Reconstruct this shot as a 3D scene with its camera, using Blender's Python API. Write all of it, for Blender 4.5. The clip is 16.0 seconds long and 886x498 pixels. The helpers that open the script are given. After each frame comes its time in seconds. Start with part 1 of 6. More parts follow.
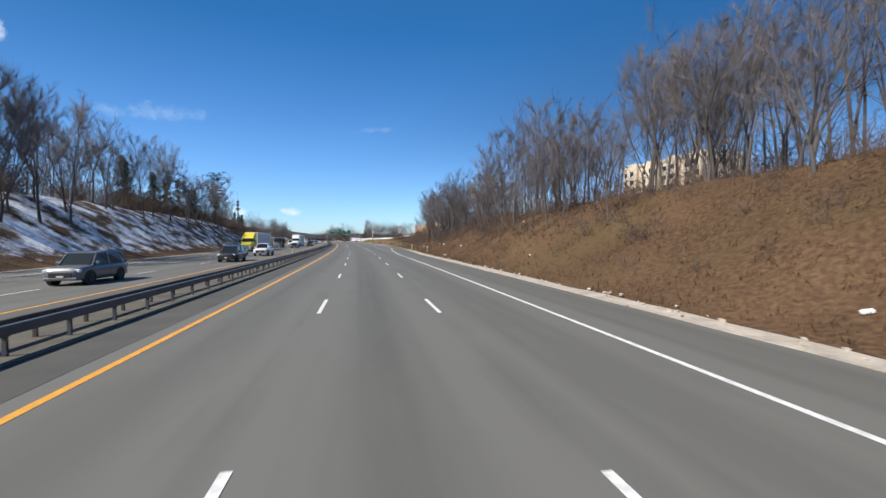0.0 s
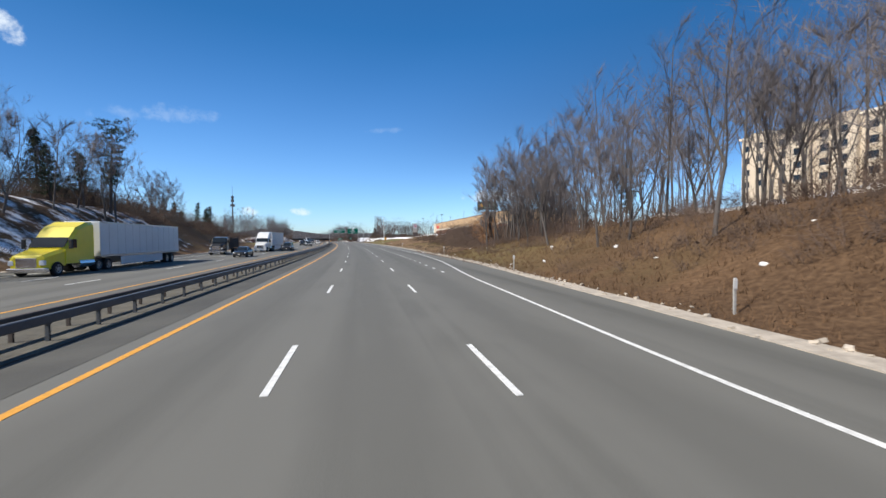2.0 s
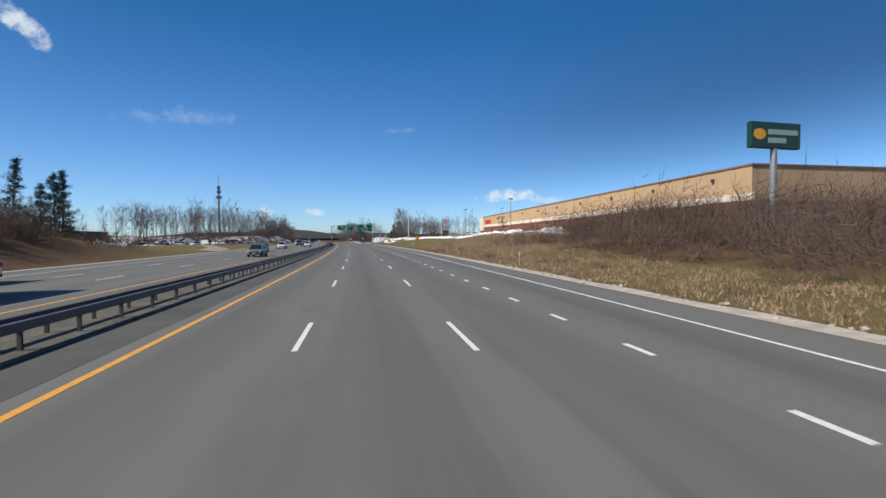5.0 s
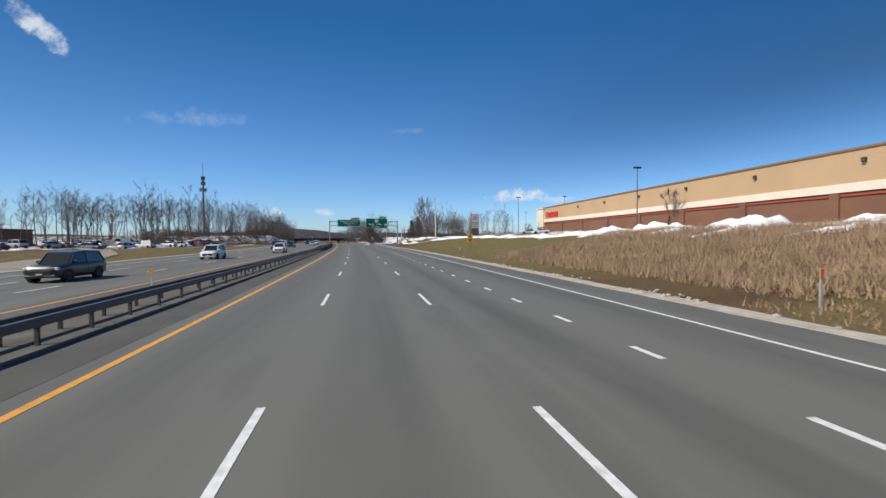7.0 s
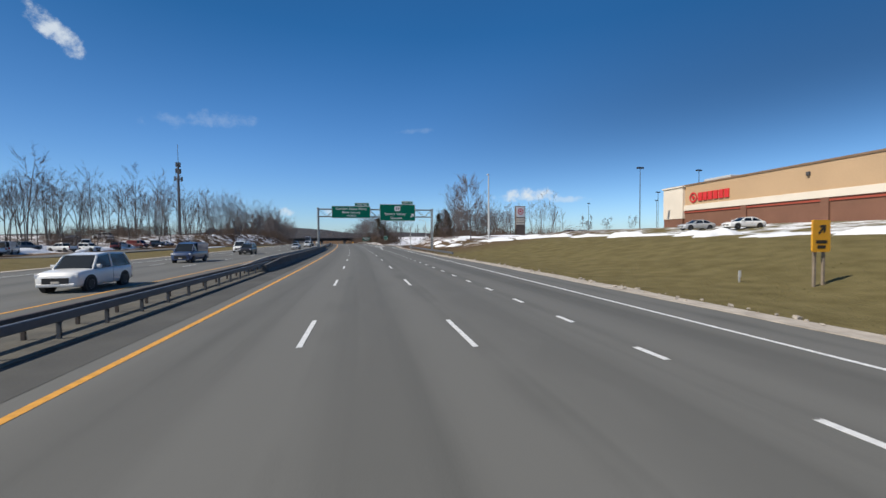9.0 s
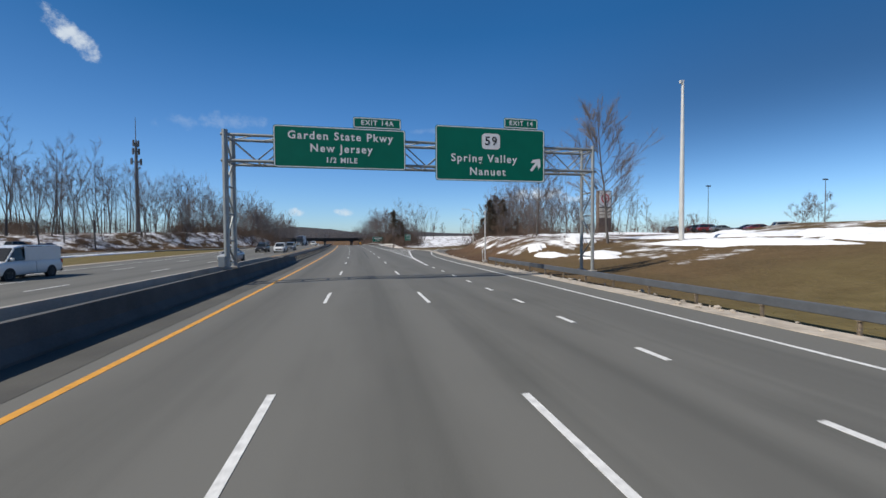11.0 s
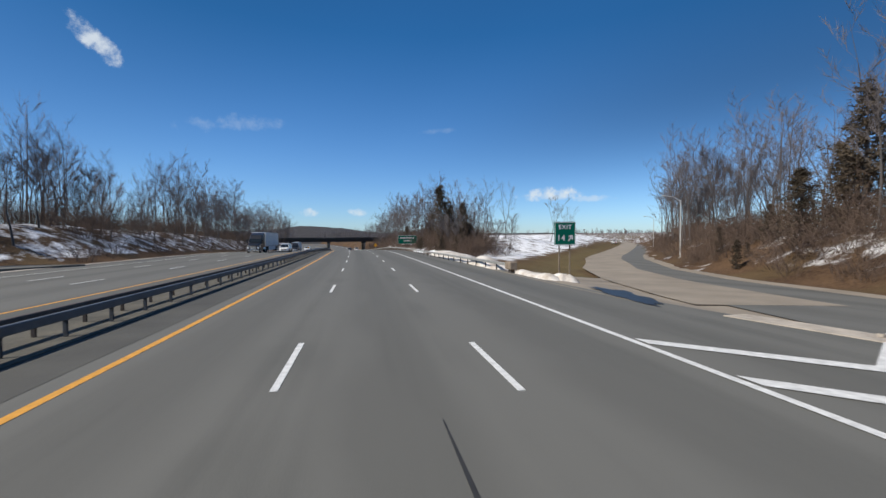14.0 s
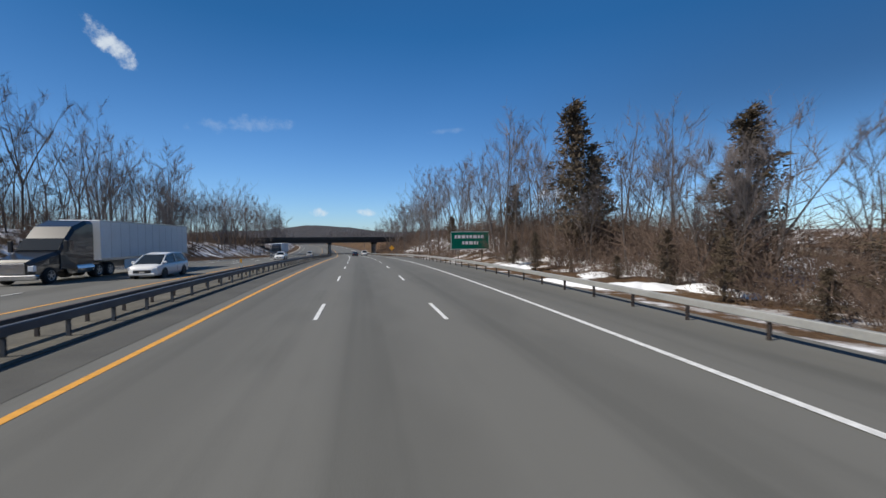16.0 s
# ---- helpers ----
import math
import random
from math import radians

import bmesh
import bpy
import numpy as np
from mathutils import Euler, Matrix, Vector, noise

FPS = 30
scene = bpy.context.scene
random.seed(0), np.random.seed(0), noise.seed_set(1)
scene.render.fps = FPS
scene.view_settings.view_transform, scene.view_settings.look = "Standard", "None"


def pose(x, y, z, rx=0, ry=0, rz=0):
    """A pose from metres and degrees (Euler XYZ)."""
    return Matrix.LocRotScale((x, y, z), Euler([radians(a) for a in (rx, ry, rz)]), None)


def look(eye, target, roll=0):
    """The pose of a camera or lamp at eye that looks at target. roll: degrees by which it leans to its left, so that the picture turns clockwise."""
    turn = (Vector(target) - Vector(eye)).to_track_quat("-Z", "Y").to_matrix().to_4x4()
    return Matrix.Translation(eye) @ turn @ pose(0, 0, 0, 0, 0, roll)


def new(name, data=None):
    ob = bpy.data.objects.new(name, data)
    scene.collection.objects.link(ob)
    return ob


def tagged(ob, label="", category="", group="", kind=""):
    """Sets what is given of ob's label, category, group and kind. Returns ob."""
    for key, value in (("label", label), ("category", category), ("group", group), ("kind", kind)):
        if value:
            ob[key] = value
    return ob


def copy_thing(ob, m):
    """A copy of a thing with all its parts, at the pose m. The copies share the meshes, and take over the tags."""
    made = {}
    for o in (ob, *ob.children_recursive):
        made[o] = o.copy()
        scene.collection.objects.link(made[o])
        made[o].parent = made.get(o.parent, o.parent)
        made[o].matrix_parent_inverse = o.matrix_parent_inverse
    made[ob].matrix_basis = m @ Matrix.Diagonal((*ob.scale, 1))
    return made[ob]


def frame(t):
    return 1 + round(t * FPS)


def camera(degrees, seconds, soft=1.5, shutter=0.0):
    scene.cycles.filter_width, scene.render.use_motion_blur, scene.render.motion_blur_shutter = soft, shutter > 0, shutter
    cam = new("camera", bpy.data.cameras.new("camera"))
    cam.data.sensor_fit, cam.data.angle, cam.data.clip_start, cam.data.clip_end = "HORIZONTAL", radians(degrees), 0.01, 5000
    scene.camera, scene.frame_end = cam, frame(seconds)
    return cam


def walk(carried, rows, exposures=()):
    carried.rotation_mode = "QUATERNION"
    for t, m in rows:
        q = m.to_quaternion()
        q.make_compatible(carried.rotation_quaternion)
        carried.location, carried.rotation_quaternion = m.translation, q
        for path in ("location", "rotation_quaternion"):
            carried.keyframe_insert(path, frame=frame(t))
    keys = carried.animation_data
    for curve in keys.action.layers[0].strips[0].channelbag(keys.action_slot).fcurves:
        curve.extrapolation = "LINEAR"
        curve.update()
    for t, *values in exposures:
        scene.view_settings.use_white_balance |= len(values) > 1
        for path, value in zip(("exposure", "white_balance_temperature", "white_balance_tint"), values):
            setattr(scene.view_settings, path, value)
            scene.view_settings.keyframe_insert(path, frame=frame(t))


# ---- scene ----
# ---- camera and walk ----
# The road bends left on a wide arc; s runs along the camera's line, l to its right.
R = 2500.0
EYE, YAW, PITCH, ROLL = 2.475, -11.31, -1.56, -0.4


def dip(s, l=0.0):
    """How far the land has sunk at s: the road falls gently towards the overpass, the ramp beside it does not."""
    t, q = min(1.0, max(0.0, (s - 450) / 200)), min(1.0, max(0.0, (l - 14) / 26))
    return 4.8 * t * t * (3 - 2 * t) * (1 - q * q * (3 - 2 * q))


def P(s, l, z=0.0):
    """World point at s along the arc, l to the right of the camera's line, z over the road's level there."""
    a = s / R
    return Vector(((R + l) * math.cos(a) - R, (R + l) * math.sin(a), z - dip(s, l)))


def at(s, l, z=0.0, turn=0.0):
    """Pose on the road frame: local y runs along the road, local x to the right."""
    p = P(s, l, z)
    return pose(p.x, p.y, p.z, 0, 0, math.degrees(s / R) + turn)


def gone(t):
    return 28.057 * t - 0.08163 * t * t + 0.0029023 * t ** 3


cam = camera(96.4, 16.0, soft=1.5, shutter=0.06)
DRIFT_T, DRIFT = (0, 1, 1.5, 2, 3, 3.5, 4, 6.5, 7, 8, 16), (0, 0.05, 0.09, 0.11, 0.09, 0.03, 0.05, 0.07, 0.04, 0, 0)   # slight wander in the lane
rows = []
for i in range(33):
    t = i * 0.5
    p = P(gone(t), float(np.interp(t, DRIFT_T, DRIFT)), EYE)
    rows.append((t, pose(p.x, p.y, p.z, 90 + PITCH, 0, math.degrees(gone(t) / R) + YAW) @ pose(0, 0, 0, 0, 0, ROLL)))
walk(cam, rows, ((0.0, 0.40), (1.5, 0.42), (2.5, 0.38), (3.5, 0.15), (5.0, 0.10), (6.5, 0.08), (7.5, 0.0), (12.0, 0.0), (16.0, 0.0)))

# ---- sky and sun ----
SUN_EL, SUN_AZ = radians(46), radians(200)   # azimuth: the way towards the sun, counted from +x against the clock
world = bpy.data.worlds.new("sky")
scene.world = world
world.use_nodes = True
wn = world.node_tree
sky = wn.nodes.new("ShaderNodeTexSky")
sky.sky_type, sky.sun_disc = "NISHITA", False
sky.sun_elevation, sky.sun_rotation = SUN_EL, radians(90) - SUN_AZ
sky.altitude, sky.air_density, sky.dust_density, sky.ozone_density = 100, 1.0, 0.35, 1.5
sun_way = Vector((math.cos(SUN_EL) * math.cos(SUN_AZ), math.cos(SUN_EL) * math.sin(SUN_AZ), math.sin(SUN_EL)))
way = wn.nodes.new("ShaderNodeTexCoord").outputs["Generated"]


def sky_math(kind, a, b=0.0, c=0.0):
    """A scalar node of the sky; inputs are numbers or sockets."""
    q = wn.nodes.new("ShaderNodeMath")
    q.operation = kind
    for socket, value in zip(q.inputs, (a, b, c)):
        if isinstance(value, float):
            socket.default_value = value
        else:
            wn.links.new(value, socket)
    return q.outputs[0]


def sky_dot(v, direction):
    q = wn.nodes.new("ShaderNodeVectorMath")
    q.operation = "DOT_PRODUCT"
    wn.links.new(v, q.inputs[0])
    q.inputs[1].default_value = direction
    return q.outputs["Value"]


def sky_range(v, a, b, c, d):
    q = wn.nodes.new("ShaderNodeMapRange")
    q.interpolation_type = "SMOOTHSTEP"
    wn.links.new(v, q.inputs[0])
    for k, value in zip((1, 2, 3, 4), (a, b, c, d)):
        q.inputs[k].default_value = value
    return q.outputs[0]


def sky_mix(kind, fac, a, b):
    q = wn.nodes.new("ShaderNodeMix")
    q.data_type, q.blend_type = "RGBA", kind
    for k, value in ((0, fac), (6, a), (7, b)):
        if isinstance(value, (float, tuple)):
            q.inputs[k].default_value = value
        else:
            wn.links.new(value, q.inputs[k])
    return q.outputs[2]


# deep blue away from the sun, whiter round it, paler towards the horizon
fade = wn.nodes.new("ShaderNodeValToRGB")
fade.color_ramp.elements[0].position, fade.color_ramp.elements[1].position = 0.0, 0.45
fade.color_ramp.elements[0].color, fade.color_ramp.elements[1].color = (0.80, 1.09, 1.56, 1), (0.226, 0.755, 1.185, 1)
wn.links.new(sky_dot(way, (0, 0, 1)), fade.inputs[0])
toward = sky_dot(way, sun_way)
blue = sky_mix("MIX", sky_range(toward, 0.60, 0.95, 0.0, 1.0), fade.outputs[0], (1.0, 0.96, 0.88, 1))
# high sky also dimmed to both sides, imitating windscreen and lens falloff
high = sky_range(sky_dot(way, (0, 0, 1)), 0.03, 0.32, 0.0, 1.0)
shade = sky_math("SUBTRACT", 1.0, sky_math("MULTIPLY", sky_range(toward, -0.55, 0.0, 0.56, 0.0), high))
shade = sky_math("MULTIPLY", shade, sky_range(toward, 0.12, 0.55, 1.0, 0.78))
deep = wn.nodes.new("ShaderNodeCombineColor")
for k in range(3):
    wn.links.new(shade, deep.inputs[k])
heaven = sky_mix("MULTIPLY", 1.0, sky_mix("MULTIPLY", 1.0, sky.outputs[0], blue), deep.outputs[0])

# small clouds: soft ellipses torn by noise; bearing to the right of the first heading, elevation, half sizes, tilt (degrees), density
tear = wn.nodes.new("ShaderNodeTexNoise")
tear.inputs["Scale"].default_value, tear.inputs["Detail"].default_value, tear.inputs["Roughness"].default_value = 38.0, 6.0, 0.62
wn.links.new(way, tear.inputs["Vector"])
for bearing, height, wide, tall, tilt, dense in ((-38.2, 20.6, 2.4, 0.9, -40, 0.85), (17.8, 6.0, 3.6, 0.8, 2, 0.95), (23.0, 5.2, 2.6, 0.4, 0, 0.45), (-16.1, 3.7, 1.35, 0.55, 0, 0.8), (-9.8, 3.8, 1.3, 0.5, 0, 0.8), (-25.0, 14.5, 5.0, 0.9, 8, 0.16), (2.0, 15.0, 2.5, 0.35, 4, 0.10)):
    a, e, q = radians(bearing), radians(height), radians(tilt)
    right, up = Vector((math.cos(a), -math.sin(a), 0)), Vector((-math.sin(a) * math.sin(e), -math.cos(a) * math.sin(e), math.cos(e)))
    axes = right * math.cos(q) + up * math.sin(q), up * math.cos(q) - right * math.sin(q)
    x, y = (sky_math("POWER", sky_math("MULTIPLY", sky_dot(way, axis), 1 / math.sin(radians(size))), 2.0) for axis, size in zip(axes, (wide, tall)))
    edge = sky_math("ADD", sky_math("ADD", x, y), sky_math("MULTIPLY", sky_math("SUBTRACT", tear.outputs[0], 0.5), 5.5))
    front = sky_math("GREATER_THAN", sky_dot(way, (math.sin(a), math.cos(a), 0)), 0.0)
    heaven = sky_mix("MIX", sky_math("MULTIPLY", sky_range(edge, -0.6, 1.5, dense, 0.0), front), heaven, (7.6, 8.3, 8.9, 1))
wn.links.new(heaven, wn.nodes["Background"].inputs[0])
wn.nodes["Background"].inputs[1].default_value = 0.095
lamp = bpy.data.lights.new("sun", "SUN")
lamp.energy, lamp.angle, lamp.color = 4.9, radians(0.6), (1.0, 0.935, 0.835)
sun = new("sun", lamp)
sun.matrix_world = look(sun_way * 300, (0, 0, 0))


# ---- mesh and tag helpers ----
class Mesh:
    """Collects vertices and faces for one mesh."""

    def __init__(self):
        self.v, self.f, self.uv = [], [], None

    def box(self, x0, y0, z0, x1, y1, z1, m=None, bevel=0.0):
        b = len(self.v)
        if bevel:
            e = bevel
            ring = [(x0 + e, y0), (x1 - e, y0), (x1, y0 + e), (x1, y1 - e), (x1 - e, y1), (x0 + e, y1), (x0, y1 - e), (x0, y0 + e)]
            inner = [(x0 + e, y0 + e), (x1 - e, y0 + e), (x1 - e, y0 + e), (x1 - e, y1 - e), (x1 - e, y1 - e), (x0 + e, y1 - e), (x0 + e, y1 - e), (x0 + e, y0 + e)]
            levels = [[(x, y, z0) for x, y in inner], [(x, y, z0 + e) for x, y in ring], [(x, y, z1 - e) for x, y in ring], [(x, y, z1) for x, y in inner]]
            self.loft(levels, m=m)
            return self
        pts = [(x, y, z) for z in (z0, z1) for x, y in ((x0, y0), (x1, y0), (x1, y1), (x0, y1))]
        self.v += [tuple(m @ Vector(p)) if m else p for p in pts]
        self.f += [tuple(b + i for i in q) for q in ((3, 2, 1, 0), (4, 5, 6, 7), (0, 1, 5, 4), (1, 2, 6, 5), (2, 3, 7, 6), (3, 0, 4, 7))]
        return self

    def loft(self, rings, m=None, cap=True, closed=True):
        b, n = len(self.v), len(rings[0])
        for ring in rings:
            self.v += [tuple(m @ Vector(p)) if m else tuple(p) for p in ring]
        for i in range(len(rings) - 1):
            for j in range(n if closed else n - 1):
                k = (j + 1) % n
                self.f.append((b + i * n + j, b + i * n + k, b + (i + 1) * n + k, b + (i + 1) * n + j))
        if cap and closed:
            self.f.append(tuple(b + j for j in reversed(range(n))))
            self.f.append(tuple(b + (len(rings) - 1) * n + j for j in range(n)))
        return self

    def tube(self, pts, radii, sides=6, cap=True):
        pts = [Vector(p) for p in pts]
        rings, side = [], None
        for i, p in enumerate(pts):
            d = (pts[min(i + 1, len(pts) - 1)] - pts[max(i - 1, 0)]).normalized()
            if side is None:
                side = d.cross(Vector((0.31, 0.95, 0.05)) if abs(d.z) > 0.6 else Vector((0, 0, 1))).normalized()
            side = (side - d * side.dot(d)).normalized()
            up = d.cross(side)
            r = radii[i] if hasattr(radii, "__len__") else radii
            rings.append([p + (side * math.cos(a) + up * math.sin(a)) * r for a in (math.tau * k / sides for k in range(sides))])
        return self.loft(rings, cap=cap)

    def disc_x(self, x0, x1, y, z, r, sides=16, r2=None):
        """A short cylinder along x."""
        r2 = r if r2 is None else r2
        return self.loft([[(x, y + q * math.cos(math.tau * k / sides), z + q * math.sin(math.tau * k / sides)) for k in range(sides)] for x, q in ((x0, r), (x1, r2))])

    def extrude_x(self, outline, x0, x1):
        """outline: (y, z) points round a side view."""
        return self.loft([[(x, y, z) for y, z in outline] for x in (x0, x1)])

    def add(self, other, m):
        b = len(self.v)
        self.v += [tuple(m @ Vector(p)) for p in other.v]
        self.f += [tuple(b + i for i in q) for q in other.f]
        return self

    def data(self, name, material, smooth=False):
        me = bpy.data.meshes.new(name)
        me.from_pydata(self.v, [], self.f)
        if smooth:
            me.polygons.foreach_set("use_smooth", [True] * len(me.polygons))
        if self.uv:
            layer = me.uv_layers.new(name="UVMap")
            idx = np.empty(len(me.loops), int)
            me.loops.foreach_get("vertex_index", idx)
            layer.data.foreach_set("uv", np.array(self.uv, float)[idx].ravel())
        me.materials.append(material)
        me.validate()
        return me


def fix(me):
    bm = bmesh.new()
    bm.from_mesh(me)
    bmesh.ops.recalc_face_normals(bm, faces=bm.faces)
    bm.to_mesh(me)
    bm.free()
    return me


def part(name, mesh, material, parent, label="", smooth=False):
    ob = new(name, fix(mesh.data(name, material, smooth)) if isinstance(mesh, Mesh) else mesh)
    ob.parent = parent
    if label:
        ob["label"] = label
    return ob


def thing(name, label, category, group="", kind="", m=None):
    ob = new(name)
    ob.empty_display_size = 0.3
    tagged(ob, label, category, group, kind)
    if m is not None:
        ob.matrix_basis = m
    return ob


def solid(name, mesh, material, label, category, group="", kind="", m=None, smooth=False):
    ob = new(name, fix(mesh.data(name, material, smooth)))
    tagged(ob, label, category, group, kind)
    if m is not None:
        ob.matrix_basis = m
    return ob


def lerp_table(table, x):
    xs, ys = zip(*table)
    return float(np.interp(x, xs, ys))


def smooth01(a, b, x):
    t = min(1.0, max(0.0, (x - a) / (b - a)))
    return t * t * (3 - 2 * t)


# ---- materials ----
def material(name, colour, rough=0.8, metal=0.0, vary=0.25, scale=3.0, fine=40.0, bump=0.2, second=None, coords="Object", spec=0.5, coat=0.0, by_object=0.0, stretch=(1, 1, 1), bump_dist=0.02):
    """Noise at two scales mixes the colour with a second one; fine noise gives relief."""
    mat = bpy.data.materials.new(name)
    mat.use_nodes = True
    n, k = mat.node_tree.nodes, mat.node_tree.links
    b = n["Principled BSDF"]
    b.inputs["Roughness"].default_value, b.inputs["Metallic"].default_value = rough, metal
    b.inputs["Specular IOR Level"].default_value, b.inputs["Coat Weight"].default_value = spec, coat
    tc, mp = n.new("ShaderNodeTexCoord"), n.new("ShaderNodeMapping")
    mp.inputs["Scale"].default_value = stretch
    k.new(tc.outputs[coords], mp.inputs[0])
    big, small = n.new("ShaderNodeTexNoise"), n.new("ShaderNodeTexNoise")
    big.inputs["Scale"].default_value, small.inputs["Scale"].default_value = scale, fine
    big.inputs["Detail"].default_value, small.inputs["Detail"].default_value = 5, 3
    for q in (big, small):
        k.new(mp.outputs[0], q.inputs["Vector"])
    add = n.new("ShaderNodeMath")
    add.operation = "MULTIPLY_ADD"
    k.new(small.outputs[0], add.inputs[0])
    add.inputs[1].default_value = 0.45
    k.new(big.outputs[0], add.inputs[2])
    ramp = n.new("ShaderNodeValToRGB")
    ramp.color_ramp.elements[0].position, ramp.color_ramp.elements[1].position = 0.5, 0.95
    dark = second or tuple(c * (1 - vary) for c in colour)
    ramp.color_ramp.elements[0].color, ramp.color_ramp.elements[1].color = (*dark, 1), (*colour, 1)
    k.new(add.outputs[0], ramp.inputs[0])
    out = ramp.outputs[0]
    if by_object:
        info, hsv, mr = n.new("ShaderNodeObjectInfo"), n.new("ShaderNodeHueSaturation"), n.new("ShaderNodeMapRange")
        mr.inputs[3].default_value, mr.inputs[4].default_value = 1 - by_object, 1 + by_object
        k.new(info.outputs["Random"], mr.inputs[0])
        k.new(mr.outputs[0], hsv.inputs["Value"])
        k.new(out, hsv.inputs["Color"])
        out = hsv.outputs[0]
    k.new(out, b.inputs["Base Color"])
    if bump:
        bp = n.new("ShaderNodeBump")
        bp.inputs["Strength"].default_value, bp.inputs["Distance"].default_value = bump, bump_dist
        k.new(small.outputs[0], bp.inputs["Height"])
        k.new(bp.outputs[0], b.inputs["Normal"])
    return mat


def mask_mix(nodes, links, a, b, fac):
    mix = nodes.new("ShaderNodeMix")
    mix.data_type = "RGBA"
    links.new(fac, mix.inputs[0])
    for s, q in ((a, 6), (b, 7)):
        if isinstance(s, tuple):
            mix.inputs[q].default_value = s
        else:
            links.new(s, mix.inputs[q])
    return mix.outputs[2]


def ground_material():
    """Dry leaf litter, green turf and old snow, blended by the masks that the ground carries."""
    mat = bpy.data.materials.new("ground")
    mat.use_nodes = True
    n, k = mat.node_tree.nodes, mat.node_tree.links
    b = n["Principled BSDF"]
    b.inputs["Roughness"].default_value = 0.95
    b.inputs["Specular IOR Level"].default_value = 0.15
    at_, tc = n.new("ShaderNodeAttribute"), n.new("ShaderNodeTexCoord")
    at_.attribute_name = "cover"
    sep = n.new("ShaderNodeSeparateColor")
    k.new(at_.outputs["Color"], sep.inputs[0])

    def noise_ramp(scale, lo, hi, c0, c1, detail=6):
        q, r = n.new("ShaderNodeTexNoise"), n.new("ShaderNodeValToRGB")
        q.inputs["Scale"].default_value, q.inputs["Detail"].default_value = scale, detail
        k.new(tc.outputs["Object"], q.inputs["Vector"])
        r.color_ramp.elements[0].position, r.color_ramp.elements[1].position = lo, hi
        r.color_ramp.elements[0].color, r.color_ramp.elements[1].color = (*c0, 1), (*c1, 1)
        k.new(q.outputs[0], r.inputs[0])
        return r.outputs[0], q.outputs[0]

    litter, _ = noise_ramp(0.16, 0.32, 0.68, (0.048, 0.027, 0.016), (0.150, 0.088, 0.048), 9)
    fine, fine_h = noise_ramp(5.0, 0.35, 0.7, (0.043, 0.026, 0.016), (0.168, 0.108, 0.063), 8)
    half = n.new("ShaderNodeValue")
    half.outputs[0].default_value = 0.5
    litter = mask_mix(n, k, litter, fine, half.outputs[0])
    moss, moss_n = noise_ramp(0.12, 0.35, 0.65, (0.055, 0.043, 0.021), (0.110, 0.078, 0.038))
    sel = n.new("ShaderNodeMapRange")
    sel.inputs[1].default_value, sel.inputs[2].default_value = 0.5, 0.64
    sel.inputs[4].default_value = 0.55
    k.new(moss_n, sel.inputs[0])
    litter = mask_mix(n, k, litter, moss, sel.outputs[0])
    turf, _ = noise_ramp(0.8, 0.3, 0.7, (0.110, 0.090, 0.034), (0.170, 0.140, 0.060))
    base = mask_mix(n, k, litter, turf, sep.outputs[1])
    snow, patch = noise_ramp(0.42, 0.3, 0.7, (0.70, 0.72, 0.76), (0.85, 0.86, 0.88), 11)
    thr = n.new("ShaderNodeMapRange")
    add = n.new("ShaderNodeMath")
    ragged = n.new("ShaderNodeTexNoise")
    ragged.inputs["Scale"].default_value, ragged.inputs["Detail"].default_value, ragged.inputs["Roughness"].default_value = 1.7, 8, 0.7
    k.new(tc.outputs["Object"], ragged.inputs["Vector"])
    torn = n.new("ShaderNodeMath")
    torn.operation = "MULTIPLY_ADD"
    torn.inputs[1].default_value = 0.55
    k.new(ragged.outputs[0], torn.inputs[0])
    lower = n.new("ShaderNodeMath")
    lower.operation, lower.inputs[1].default_value = "SUBTRACT", 0.275
    k.new(patch, lower.inputs[0])
    k.new(lower.outputs[0], torn.inputs[2])
    k.new(torn.outputs[0], add.inputs[0])
    k.new(sep.outputs[0], add.inputs[1])
    thr.inputs[1].default_value, thr.inputs[2].default_value = 0.91, 1.12
    k.new(add.outputs[0], thr.inputs[0])
    base = mask_mix(n, k, base, snow, thr.outputs[0])
    k.new(base, b.inputs["Base Color"])
    bp = n.new("ShaderNodeBump")
    bp.inputs["Strength"].default_value, bp.inputs["Distance"].default_value = 0.7, 0.15
    k.new(fine_h, bp.inputs["Height"])
    k.new(bp.outputs[0], b.inputs["Normal"])
    return mat


